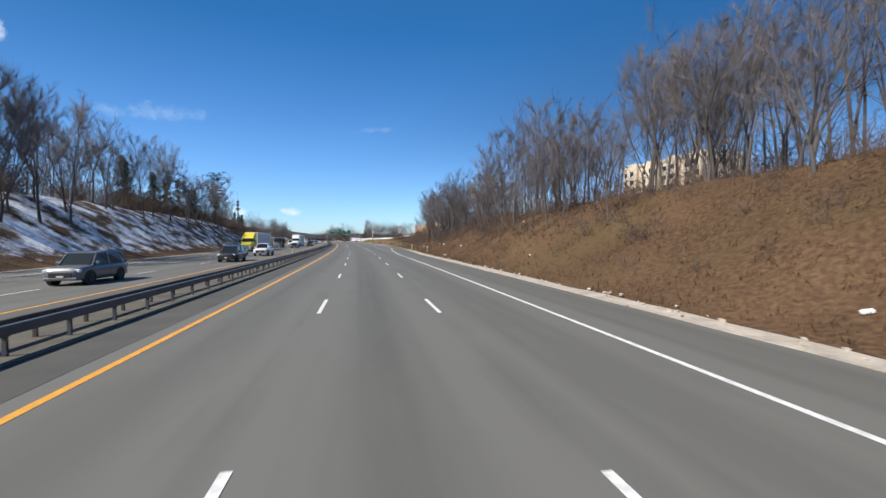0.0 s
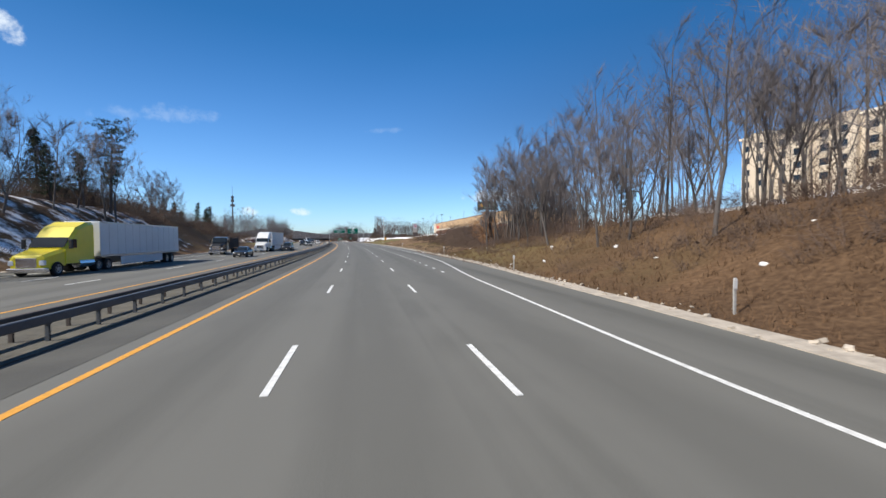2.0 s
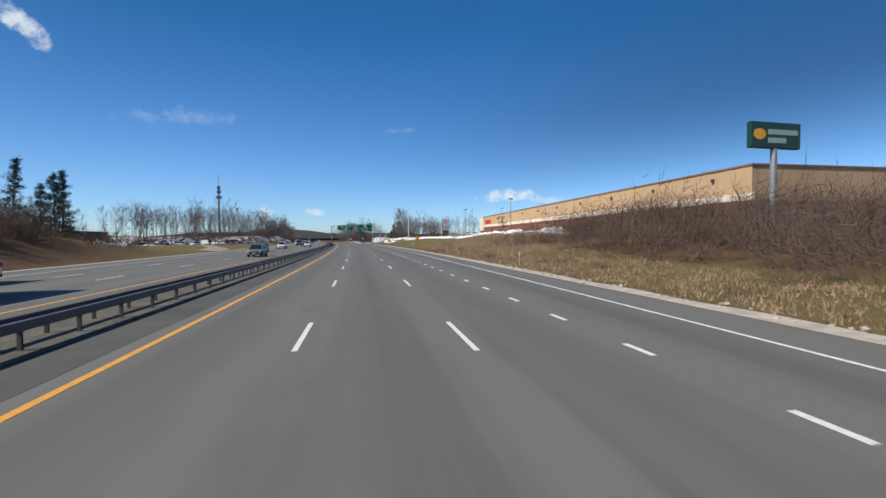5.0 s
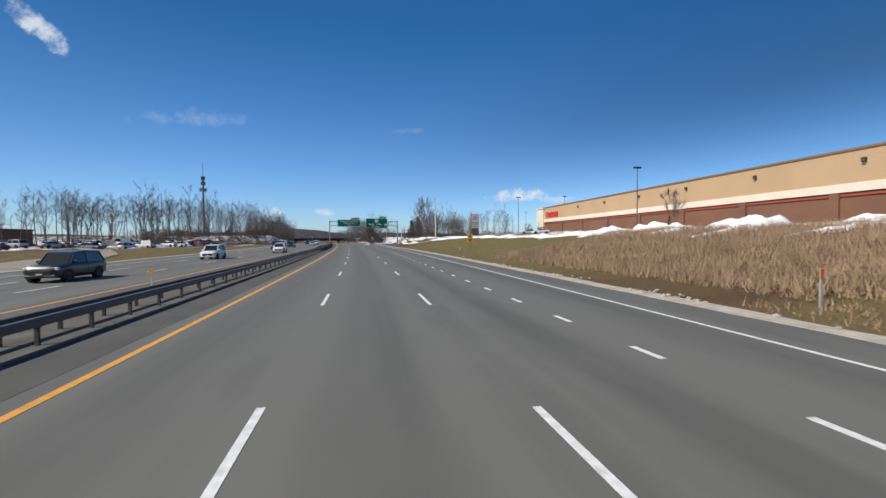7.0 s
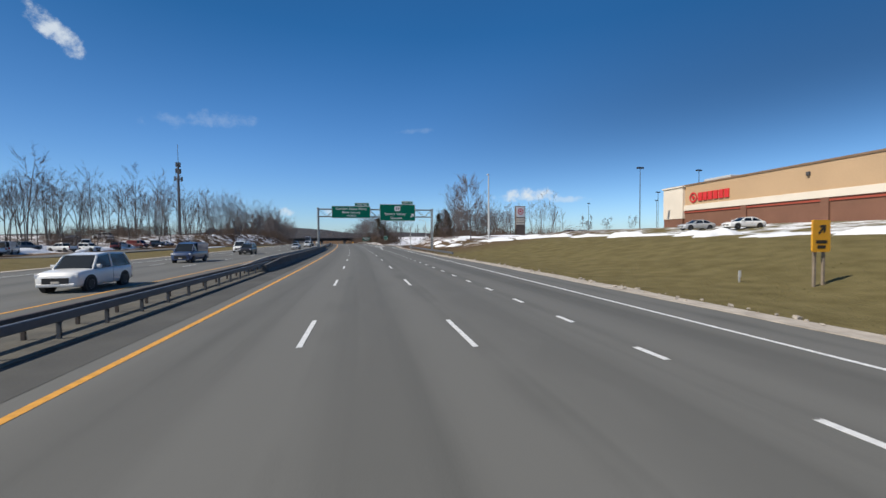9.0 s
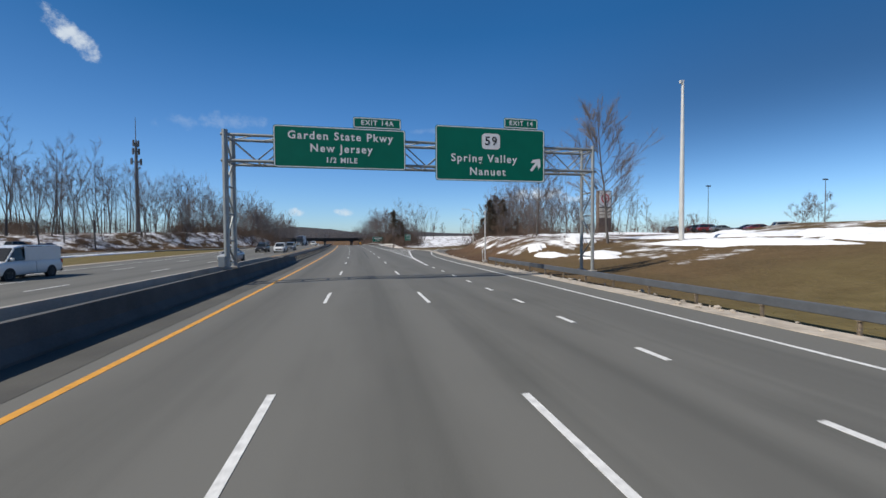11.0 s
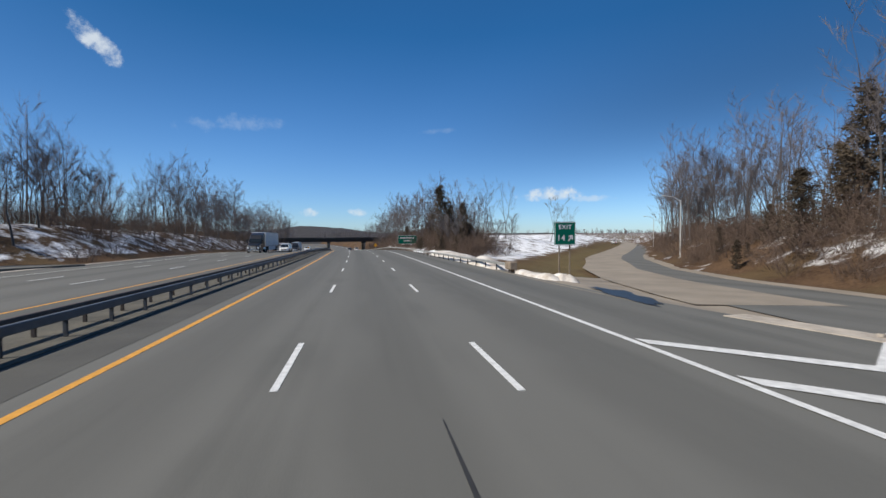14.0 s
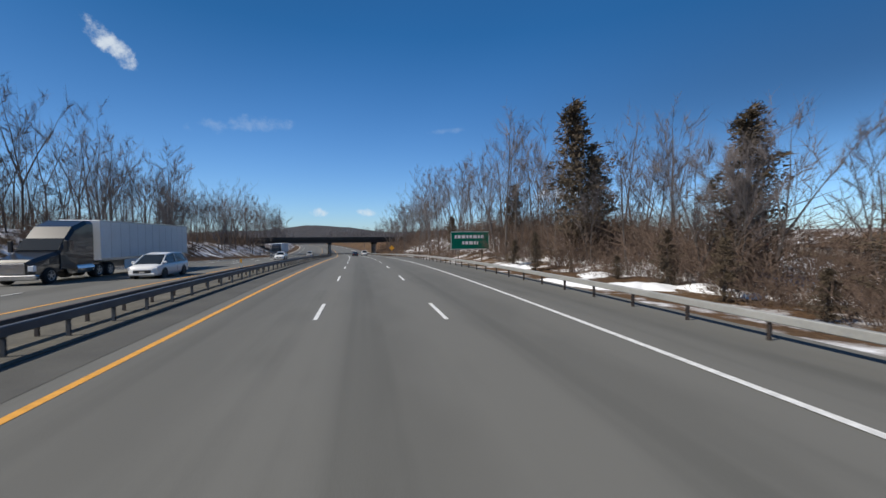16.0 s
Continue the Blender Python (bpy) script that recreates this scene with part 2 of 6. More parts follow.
def asphalt_material():
    """Grey asphalt; tyre tracks run along the lanes (u across, v along, in metres)."""
    mat = bpy.data.materials.new("asphalt")
    mat.use_nodes = True
    n, k = mat.node_tree.nodes, mat.node_tree.links
    b = n["Principled BSDF"]
    b.inputs["Roughness"].default_value = 0.82
    b.inputs["Specular IOR Level"].default_value = 0.3
    tc = n.new("ShaderNodeTexCoord")
    outs = []
    for scale, stretch, detail in ((1.0, (0.9, 0.012, 1), 4), (0.5, (1, 0.5, 1), 5), (60.0, (1, 1, 1), 2)):
        mp, q = n.new("ShaderNodeMapping"), n.new("ShaderNodeTexNoise")
        mp.inputs["Scale"].default_value = stretch
        q.inputs["Scale"].default_value, q.inputs["Detail"].default_value = scale, detail
        k.new(tc.outputs["UV"], mp.inputs[0])
        k.new(mp.outputs[0], q.inputs["Vector"])
        outs.append(q.outputs[0])
    m1, m2 = n.new("ShaderNodeMath"), n.new("ShaderNodeMath")
    m1.operation = m2.operation = "MULTIPLY_ADD"
    k.new(outs[1], m1.inputs[0])
    m1.inputs[1].default_value = 0.5
    k.new(outs[0], m1.inputs[2])
    k.new(outs[2], m2.inputs[0])
    m2.inputs[1].default_value = 0.5
    k.new(m1.outputs[0], m2.inputs[2])
    r = n.new("ShaderNodeValToRGB")
    r.color_ramp.elements[0].position, r.color_ramp.elements[1].position = 0.65, 1.3
    r.color_ramp.elements[0].color, r.color_ramp.elements[1].color = (0.078, 0.0775, 0.0705, 1), (0.123, 0.1215, 0.111, 1)
    k.new(m2.outputs[0], r.inputs[0])
    # oil-darkened strip down the middle of each lane
    sp, mod, off, dist, band, mul = n.new("ShaderNodeSeparateXYZ"), n.new("ShaderNodeMath"), n.new("ShaderNodeMath"), n.new("ShaderNodeMath"), n.new("ShaderNodeMapRange"), n.new("ShaderNodeMix")
    k.new(tc.outputs["UV"], sp.inputs[0])
    off.operation, off.inputs[1].default_value = "ADD", 41.0
    k.new(sp.outputs[0], off.inputs[0])
    mod.operation, mod.inputs[1].default_value = "PINGPONG", 1.97
    k.new(off.outputs[0], mod.inputs[0])
    k.new(mod.outputs[0], dist.inputs[0])
    dist.operation = "MULTIPLY_ADD"
    k.new(outs[1], dist.inputs[1])
    dist.inputs[2].default_value = 0.0
    band.inputs[1].default_value, band.inputs[2].default_value = 0.35, 0.85
    band.inputs[3].default_value, band.inputs[4].default_value = 1.12, 0.94
    k.new(dist.outputs[0], band.inputs[0])
    mul.data_type, mul.blend_type = "RGBA", "MULTIPLY"
    mul.inputs[0].default_value = 1.0
    k.new(r.outputs[0], mul.inputs[6])
    k.new(band.outputs[0], mul.inputs[7])
    k.new(mul.outputs[2], b.inputs["Base Color"])
    bp = n.new("ShaderNodeBump")
    bp.inputs["Strength"].default_value, bp.inputs["Distance"].default_value = 0.3, 0.01
    k.new(outs[2], bp.inputs["Height"])
    k.new(bp.outputs[0], b.inputs["Normal"])
    return mat


def glass_material(name, colour):
    mat = bpy.data.materials.new(name)
    mat.use_nodes = True
    b = mat.node_tree.nodes["Principled BSDF"]
    b.inputs["Base Color"].default_value = (*colour, 1)
    b.inputs["Roughness"].default_value = 0.06
    b.inputs["Specular IOR Level"].default_value = 0.6
    return mat


M_GROUND, M_ASPHALT = ground_material(), asphalt_material()
M_WHITE = material("white_paint", (0.78, 0.78, 0.76), 0.6, vary=0.35, scale=6, fine=25, bump=0.1)
M_YELLOW = material("yellow_paint", (0.75, 0.36, 0.05), 0.6, vary=0.3, scale=6, fine=25, bump=0.1)
M_GRIT = material("road_grit", (0.50, 0.44, 0.37), 0.95, vary=0.4, scale=1.5, fine=9, bump=0.5)
M_RAIL = material("galvanised_rail", (0.115, 0.125, 0.14), 0.55, 0.3, vary=0.3, scale=1.2, fine=12, bump=0.05)
M_RUST = material("weathered_rail", (0.11, 0.09, 0.08), 0.75, 0.2, vary=0.4, scale=1.5, fine=14, bump=0.1)
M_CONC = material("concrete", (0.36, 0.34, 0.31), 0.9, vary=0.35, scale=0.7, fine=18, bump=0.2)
M_CONC_DARK = material("dark_concrete", (0.10, 0.10, 0.10), 0.9, vary=0.4, scale=0.7, fine=18, bump=0.2)
M_STEEL = material("grey_steel", (0.36, 0.38, 0.38), 0.5, 0.5, vary=0.25, scale=2, fine=20, bump=0.05)
M_POLE = material("pale_pole", (0.62, 0.62, 0.60), 0.5, 0.2, vary=0.2, scale=1, fine=10, bump=0.03)
M_WOOD = material("weathered_wood", (0.30, 0.24, 0.18), 0.9, vary=0.4, scale=2, fine=20, bump=0.3)
M_GREEN = material("sign_green", (0.001, 0.150, 0.098), 0.6, vary=0.12, scale=1, fine=30, bump=0.0, spec=0.15)
M_SIGNWHITE = material("sign_white", (0.80, 0.80, 0.80), 0.5, vary=0.08, bump=0.0)
M_SIGNBLACK = material("sign_black", (0.02, 0.02, 0.02), 0.5, vary=0.1, bump=0.0)
M_SIGNYELLOW = material("sign_yellow", (0.85, 0.40, 0.02), 0.5, vary=0.1, bump=0.0)
M_BARK = material("bark", (0.115, 0.103, 0.098), 0.95, vary=0.45, scale=2, fine=14, bump=0.6, by_object=0.25, stretch=(1, 1, 0.25))
M_TWIG = material("twigs", (0.155, 0.136, 0.138), 0.9, vary=0.3, scale=1, fine=6, bump=0.0, by_object=0.25)
M_BRUSH = material("dry_brush", (0.150, 0.102, 0.078), 0.95, vary=0.4, scale=0.6, fine=5, bump=0.0, by_object=0.25)
M_DRYLEAF = material("dry_leaves", (0.36, 0.19, 0.09), 0.9, vary=0.45, scale=1, fine=5, bump=0.0)
M_CEDAR = material("cedar_needles", (0.105, 0.078, 0.050), 0.9, vary=0.5, scale=0.8, fine=6, bump=0.0, by_object=0.25)
M_PINE = material("pine_needles", (0.040, 0.055, 0.026), 0.9, vary=0.5, scale=0.8, fine=6, bump=0.0, by_object=0.2)
M_LITTER = material("leaf_litter", (0.16, 0.092, 0.048), 0.95, vary=0.45, scale=0.5, fine=4, bump=0.0)
M_STRAW = material("dry_grass", (0.42, 0.29, 0.185), 0.95, vary=0.4, scale=0.5, fine=4, bump=0.0)
M_TURF = material("short_grass", (0.150, 0.130, 0.052), 0.95, vary=0.4, scale=0.5, fine=4, bump=0.0)
M_SNOW = material("old_snow", (0.84, 0.85, 0.87), 0.7, vary=0.14, scale=0.8, fine=7, bump=0.5, bump_dist=0.08)
M_DIRTYSNOW = material("dirty_snow", (0.74, 0.71, 0.67), 0.8, second=(0.42, 0.36, 0.30), scale=1.2, fine=8, bump=0.5, bump_dist=0.08)
M_STUCCO = material("tan_stucco", (0.50, 0.34, 0.20), 0.9, vary=0.12, scale=0.15, fine=5, bump=0.1)
M_BAND = material("cream_band", (0.74, 0.66, 0.55), 0.8, vary=0.1, scale=0.3, fine=6, bump=0.05)
M_BRICK = material("red_brown_block", (0.20, 0.095, 0.060), 0.9, vary=0.2, scale=0.3, fine=7, bump=0.2)
M_RED = material("red_sign", (0.62, 0.03, 0.03), 0.5, vary=0.1, bump=0.0)
M_CREAM = material("cream_stucco", (0.62, 0.52, 0.40), 0.9, vary=0.15, scale=0.3, fine=5, bump=0.1)
M_ROOF = material("dark_roof", (0.07, 0.07, 0.075), 0.9, vary=0.3, scale=1, fine=9, bump=0.2)
M_GLASS = glass_material("dark_glass", (0.015, 0.02, 0.025))
M_TYRE = material("tyre_rubber", (0.018, 0.018, 0.019), 0.85, vary=0.3, fine=30, bump=0.2)
M_RIM = material("alloy", (0.45, 0.46, 0.47), 0.35, 0.8, vary=0.2, bump=0.0)
M_PLASTIC = material("black_plastic", (0.025, 0.025, 0.027), 0.6, vary=0.2, bump=0.0)
M_LAMP = glass_material("lamp_glass", (0.75, 0.76, 0.78))
M_TAIL = glass_material("tail_lamp", (0.35, 0.01, 0.01))
M_CHROME = material("chrome", (0.75, 0.75, 0.76), 0.15, 0.95, vary=0.1, bump=0.0)


def paint(name, colour):
    return material("car_paint_" + name, colour, 0.35, 0.0, vary=0.08, scale=0.8, fine=5, bump=0.0, coat=0.6)


PAINTS = {"white": paint("white", (0.76, 0.76, 0.75)), "black": paint("black", (0.015, 0.015, 0.018)), "grey": paint("grey", (0.13, 0.14, 0.15)),
          "silver": paint("silver", (0.42, 0.43, 0.44)), "red": paint("red", (0.13, 0.02, 0.02)), "yellow": paint("yellow", (0.80, 0.66, 0.03)),
          "blue": paint("blue", (0.03, 0.06, 0.14))}
M_TRAILER = material("trailer_white", (0.66, 0.68, 0.70), 0.5, vary=0.12, scale=0.4, fine=4, bump=0.02)

# ---- ground: one sheet on the arc's own grid ----
RIGHT_CREST = ((-200, 6.6), (0, 6.6), (30, 6.0), (60, 5.0), (85, 4.2), (106, 2.6), (122, 0.9), (140, 0.5), (165, 0.8), (190, 1.6), (215, 3.0), (260, 3.6), (320, 2.9), (345, 2.2), (360, 2.7), (400, 2.9), (430, 2.2), (1200, 2.5))
LEFT_CREST = ((-200, 9.0), (100, 9.0), (160, 8.0), (200, 4.0), (225, 0.9), (370, 0.6), (400, 3.6), (430, 4.6), (1200, 6.0))
RAMP = ((330, 7.6), (349, 7.9), (360, 9.0), (373, 11.3), (388, 15.8), (400, 19.5), (410, 23.4), (424, 30.2), (433, 36.4), (445, 44.0), (455, 52.0), (475, 70.5), (505, 98.0), (560, 146.0), (620, 196.0))
EDGE = ((-200, 10.1), (60, 10.1), (95, 12.2), (130, 12.6), (325, 12.6), (349, 12.6), (360, 14.0), (373, 16.8), (392, 22.5), (410, 31), (430, 43), (1200, 500))


def ramp_z(s):
    return lerp_table(((330, 0.0), (387, 0.0), (400, -0.45), (412, -0.9), (432, -1.3), (460, -1.3), (500, -0.7), (560, 0.5), (620, 1.6)), s)


def bank_foot(s):
    """Where the left bank begins past the car park."""
    return lerp_table(((300, -55), (398, -55), (440, -29), (1200, -29)), s)


def ground_z(s, l):
    bump = 0.5 * noise.noise(Vector((s * 0.07, l * 0.07, 0))) + 0.2 * noise.noise(Vector((s * 0.3, l * 0.3, 5)))
    far = noise.noise(Vector((s * 0.004, l * 0.004, 9)))
    if -28 < l < min(9.2, 10):
        return -0.06
    if l >= 9.2:
        toe = 10.4 if s < 60 else lerp_table(EDGE, s) if s < 349 else 12.8
        crest = lerp_table(RIGHT_CREST, s)
        k = smooth01(toe, toe + 11.5, l)
        z = crest * k + (max(0, l - 24) * 0.03 if s < 330 else max(0, l - 24) * 0.012)
        if 205 < s < 345:
            top = lerp_table(((205, 3.4), (232, 3.3), (262, 2.7), (320, 2.6), (345, 2.4)), s)
            z = top * smooth01(lerp_table(((205, 13), (232, 14), (262, 15.5), (345, 13)), s), 37, l) + (4.3 - top) * smooth01(37, 58, l)
        if s < 205:
            z += max(0, l - 32) * 0.13 * (1 - smooth01(105, 138, s))
        z = min(z, 21) + bump * smooth01(toe + 0.5, toe + 6, l) * (0.25 if 205 < s < 420 else 1.25)
        if s > 340:
            c, rz = lerp_table(RAMP, s), ramp_z(s)
            d = abs(l - c) / math.hypot(1, 0.3 if s < 400 else 0.68)
            w = smooth01(5.5, 13.0, d)
            z = (rz - 0.06) * (1 - w) + z * w
            if l < c:
                v = smooth01(10.2, max(11.5, c - 7.0), l)
                z = rz * v - 0.06 + bump * 0.45 * smooth01(404, 425, s) * smooth01(10, 13, l) * w
                z += 3.6 * smooth01(440, 505, s) * smooth01(12, 26, l) * smooth01(8, 36, c - l)
        z += far * 4 * smooth01(120, 500, l) - 0.06
        return z
    crest = lerp_table(LEFT_CREST, s)
    k = smooth01(28.5, 45, -l) if s < 300 else smooth01(-bank_foot(s), 13 - bank_foot(s), -l)
    z = crest * k + bump * smooth01(30, 36, -l) * (0.3 + 0.7 * k) - 0.06
    return z + far * 5 * smooth01(120, 500, -l)


def build_ground():
    ss = [-1500, -900, -500, -300, -200, -140, -100] + [-70 + 3.5 * i for i in range(int(770 / 3.5))] + [702, 720, 750, 800, 900, 1050, 1250, 1500, 1900, 2400, 3000]
    ls = [-2300, -1700, -1200, -800, -550, -400, -300, -230, -180, -150, -130, -115, -100, -88, -78, -70, -64, -59, -55, -52, -49, -46, -44, -42, -40, -38, -36, -34, -32.5, -31, -30, -29.2, -28.6, -28.1, -20, -10, 0,
          8.8, 9.5, 10.2, 10.9, 11.7, 12.6, 13.6, 14.7, 15.8, 17, 18.2, 19.5, 21, 22.5, 24, 26, 28, 30, 32.5, 35, 38, 41, 44, 47, 51, 55, 60, 66, 72, 79, 87, 96, 107, 120, 136, 155, 180, 215, 260, 330, 430, 600, 900, 1400, 2200]
    g, cover = Mesh(), []
    for s in ss:
        for l in ls:
            g.v.append(tuple(P(s, l, ground_z(s, l))))
            snow, green = 0.0, 0.0
            if l < -28:
                if s < 190:
                    snow = (0.50 - 0.06 * smooth01(90, 130, s)) * smooth01(29.5, 32, -l) * (1 - smooth01(135, 175, s))
                else:
                    f = -bank_foot(s)
                    green = (1 - smooth01(f - 10, f, -l)) * smooth01(190, 230, s) * 0.85
                    snow = 0.47 * smooth01(f, f + 4, -l)
            elif l > 9:
                if s < 130:
                    green = 0.6 * smooth01(72, 105, s) * (1 - smooth01(16, 23, l))
                    snow = 0.40 * smooth01(23, 27, l) + 0.12 * smooth01(27, 33, l) * smooth01(50, 80, s)
                elif s < 345:
                    green = smooth01(205, 228, s) * (1 - 0.75 * smooth01(305, 325, s)) * 0.95 + (0.6 * smooth01(125, 140, s) if s < 205 and l < 26 else 0)
                    snow = (0.32 * smooth01(26, 34, l) if s < 205 else (0.5 if s < 300 else 0.40) * smooth01(35, 38, l)) + (0.34 if s > 322 and 20 < l < 45 else 0)
                else:
                    c = lerp_table(RAMP, s)
                    snow = (0.47 - 0.06 * smooth01(380, 398, s)) * smooth01(c + 7.6, c + 10.5, l) * (1 - 0.3 * smooth01(c + 26, c + 38, l)) if s < 420 else 0.30
                    if l < c - 6 and s > 400:
                        snow = (0.62 * smooth01(13, 20, c - l) * smooth01(428, 440, s) if l > 17 else 0.40 * smooth01(430, 440, s)) * (1 - smooth01(560, 620, s))
                        green = 0.55 * (1 - smooth01(10, 20, c - l))
                if l > 110:
                    snow = max(snow, 0.42)
            cover.append((snow, min(1, green), 0, 1))
    n = len(ls)
    g.f = [(i * n + j, i * n + j + 1, (i + 1) * n + j + 1, (i + 1) * n + j) for i in range(len(ss) - 1) for j in range(n - 1)]
    me = g.data("ground", M_GROUND, True)
    col = me.color_attributes.new("cover", "FLOAT_COLOR", "POINT")
    col.data.foreach_set("color", np.array(cover, np.float32).ravel())
    return tagged(new("ground", fix(me)), "sloping roadside ground with dry litter, turf and old snow", "ground", kind="structure")


ground = build_ground()


def gz(s, l):
    return ground_z(s, l)


# ---- road surfaces and markings ----
def ribbon(s0, s1, left, right, z, step=6.0, thick=0.0):
    """A strip along the road; left, right and z may be numbers or functions of s."""
    fn = lambda q, s: q(s) if callable(q) else q
    m, n = Mesh(), max(2, int((s1 - s0) / step) + 1)
    m.uv = []
    for i in range(n):
        s = s0 + (s1 - s0) * i / (n - 1)
        a, b, h = fn(left, s), fn(right, s), fn(z, s)
        m.v += [tuple(P(s, a, h)), tuple(P(s, b, h))]
        m.uv += [(a, s), (b, s)]
        if thick:
            m.v += [tuple(P(s, b, h - thick)), tuple(P(s, a, h - thick))]
            m.uv += [(b, s), (a, s)]
    w = 4 if thick else 2
    for i in range(n - 1):
        for j in range(w if thick else 1):
            k = (j + 1) % w
            m.f.append((i * w + j, i * w + k, (i + 1) * w + k, (i + 1) * w + j))
    if thick:
        m.f += [(3, 2, 1, 0), tuple((n - 1) * w + j for j in range(4))]
    return m


def edge_right(s):
    return lerp_table(((-200, 9.75), (60, 9.75), (95, 11.7), (130, 12.1), (285, 12.1), (300, 11.5), (345, 11.5), (352, 11.9), (362, 12.5), (372, 13.6), (382, 14.0), (390, 12.6), (398, 10.8), (404, 10.4), (2000, 10.0)), s)


road = solid("road", ribbon(-260, 1100, -27.6, edge_right, 0.0, 4.0), M_ASPHALT, "wide grey asphalt motorway, dry and worn", "road", kind="structure")


def ramp_strip(off0, off1, s0, s1, dz, step=3.0):
    """A strip that follows the leaving ramp, offset square to its line."""
    m = Mesh()
    m.uv = []
    n = int((s1 - s0) / step) + 1
    for i in range(n):
        s = s0 + (s1 - s0) * i / (n - 1)
        slope = (lerp_table(RAMP, s + 4) - lerp_table(RAMP, s - 4)) / 8
        q = math.hypot(1, slope)
        for off in (off0, off1):
            ds, dl = -slope / q * off, off / q
            m.v.append(tuple(P(s + ds, lerp_table(RAMP, s) + dl, ramp_z(s) + dz)))
            m.uv.append((lerp_table(RAMP, s) + dl, s + ds))
    m.f = [(2 * i, 2 * i + 1, 2 * i + 3, 2 * i + 2) for i in range(n - 1)]
    return m


M_RAMP = material("pale_asphalt", (0.30, 0.255, 0.20), 0.9, vary=0.3, scale=0.4, fine=14, bump=0.2)
solid("ramp_road", ramp_strip(-5.4, 0.4, 397, 610, 0.012), M_RAMP, "pale worn shoulder of the exit ramp", "road", kind="structure")
solid("ramp_road", ramp_strip(-4.2, 0.4, 372, 397, 0.006), M_ASPHALT, "grey asphalt of the exit ramp at the gore", "road", kind="structure")
solid("ramp_road", ramp_strip(0.4, 4.0, 358, 610, 0.008), M_ASPHALT, "grey asphalt exit ramp curving away", "road", kind="structure")
solid("ramp_road", ramp_strip(4.0, 5.6, 388, 610, 0.014), M_RAMP, "pale gritty outer edge of the exit ramp", "road", kind="structure")
apron = Mesh()
apron.uv = []
for i in range(15):
    s = 386 + 2.0 * i
    a, b = lerp_table(((386, 12.2), (398, 10.2), (404, 9.9), (414, 9.9)), s), lerp_table(RAMP, s) - lerp_table(((386, 1.0), (398, 2.6), (414, 4.6)), s)
    for j in range(7):
        l = a + (b - a) * j / 6
        apron.v.append(tuple(P(s, l, ramp_z(s) * smooth01(10.2, max(11.5, lerp_table(RAMP, s) - 5.5), l) + 0.009)))
        apron.uv.append((l, s))
apron.f = [(i * 7 + j, i * 7 + j + 1, i * 7 + j + 8, i * 7 + j + 7) for i in range(14) for j in range(6)]
solid("gore_apron", apron, M_RAMP, "pale gritty apron in the gore between road and ramp", "road", kind="structure")
Y_IN, L1, L2, FOG = -4.90, -1.46, 2.49, 6.077


def line_part(name, label, mesh, mat):
    return solid(name, mesh, mat, label, "road marking", kind="structure")


def fog_line(s):
    return lerp_table(((-300, FOG), (62, FOG), (80, 6.9), (98, 8.7), (116, 9.35), (340, 9.4), (349, 9.6)), s)


line_part("edge_line", "solid yellow edge line beside the median", ribbon(-260, 1000, Y_IN - 0.09, Y_IN + 0.09, 0.006), M_YELLOW)
line_part("edge_line", "solid yellow edge line of the opposite carriageway", ribbon(-260, 1000, -12.19, -12.02, 0.006), M_YELLOW)
line_part("edge_line", "solid white edge line beside the shoulder", ribbon(-260, 349, lambda s: fog_line(s) - 0.075, lambda s: fog_line(s) + 0.075, 0.006, 3), M_WHITE)
line_part("edge_line", "solid white edge line of the opposite carriageway", ribbon(-260, 1000, -24.2, -24.05, 0.006), M_WHITE)
line_part("edge_line", "solid white edge line beyond the exit", ribbon(338, 1000, lambda s: lerp_table(((338, 5.80), (352, 6.3), (385, 6.15), (2000, FOG)), s), lambda s: lerp_table(((338, 6.0), (352, 6.5), (385, 6.33), (2000, FOG + 0.15)), s), 0.016, 3), M_WHITE)
def gore_right(s):
    return lerp_table(((342, 6.05), (348, 6.36), (353, 6.62), (360, 7.4), (367, 8.3), (372.6, 8.95), (378.8, 9.8), (383.6, 10.85), (389.5, 12.3), (391.7, 12.9)), s)


line_part("gore_line", "solid white line along the exit ramp", ribbon(342, 391.7, lambda s: gore_right(s) - 0.12, lambda s: gore_right(s) + 0.12, 0.020, 2), M_WHITE)
line_part("edge_line", "solid white outer line of the exit ramp", ribbon(349, 392, lambda s: lerp_table(((349, 9.5), (356, 9.95), (362, 10.8), (373, 12.9), (392, 18.7)), s), lambda s: lerp_table(((349, 9.65), (356, 10.1), (362, 10.95), (373, 13.05), (392, 18.9)), s), 0.024, 2), M_WHITE)


def dashes(l, s0, s1, period, length, width):
    data = Mesh().box(-width / 2, 0, 0.002, width / 2, length, 0.008).data("lane_dash", M_WHITE)
    s = s0
    while s < s1:
        ob = new("lane_dash", data)
        ob.parent = road
        ob.matrix_basis = at(s, l, 0)
        s += period


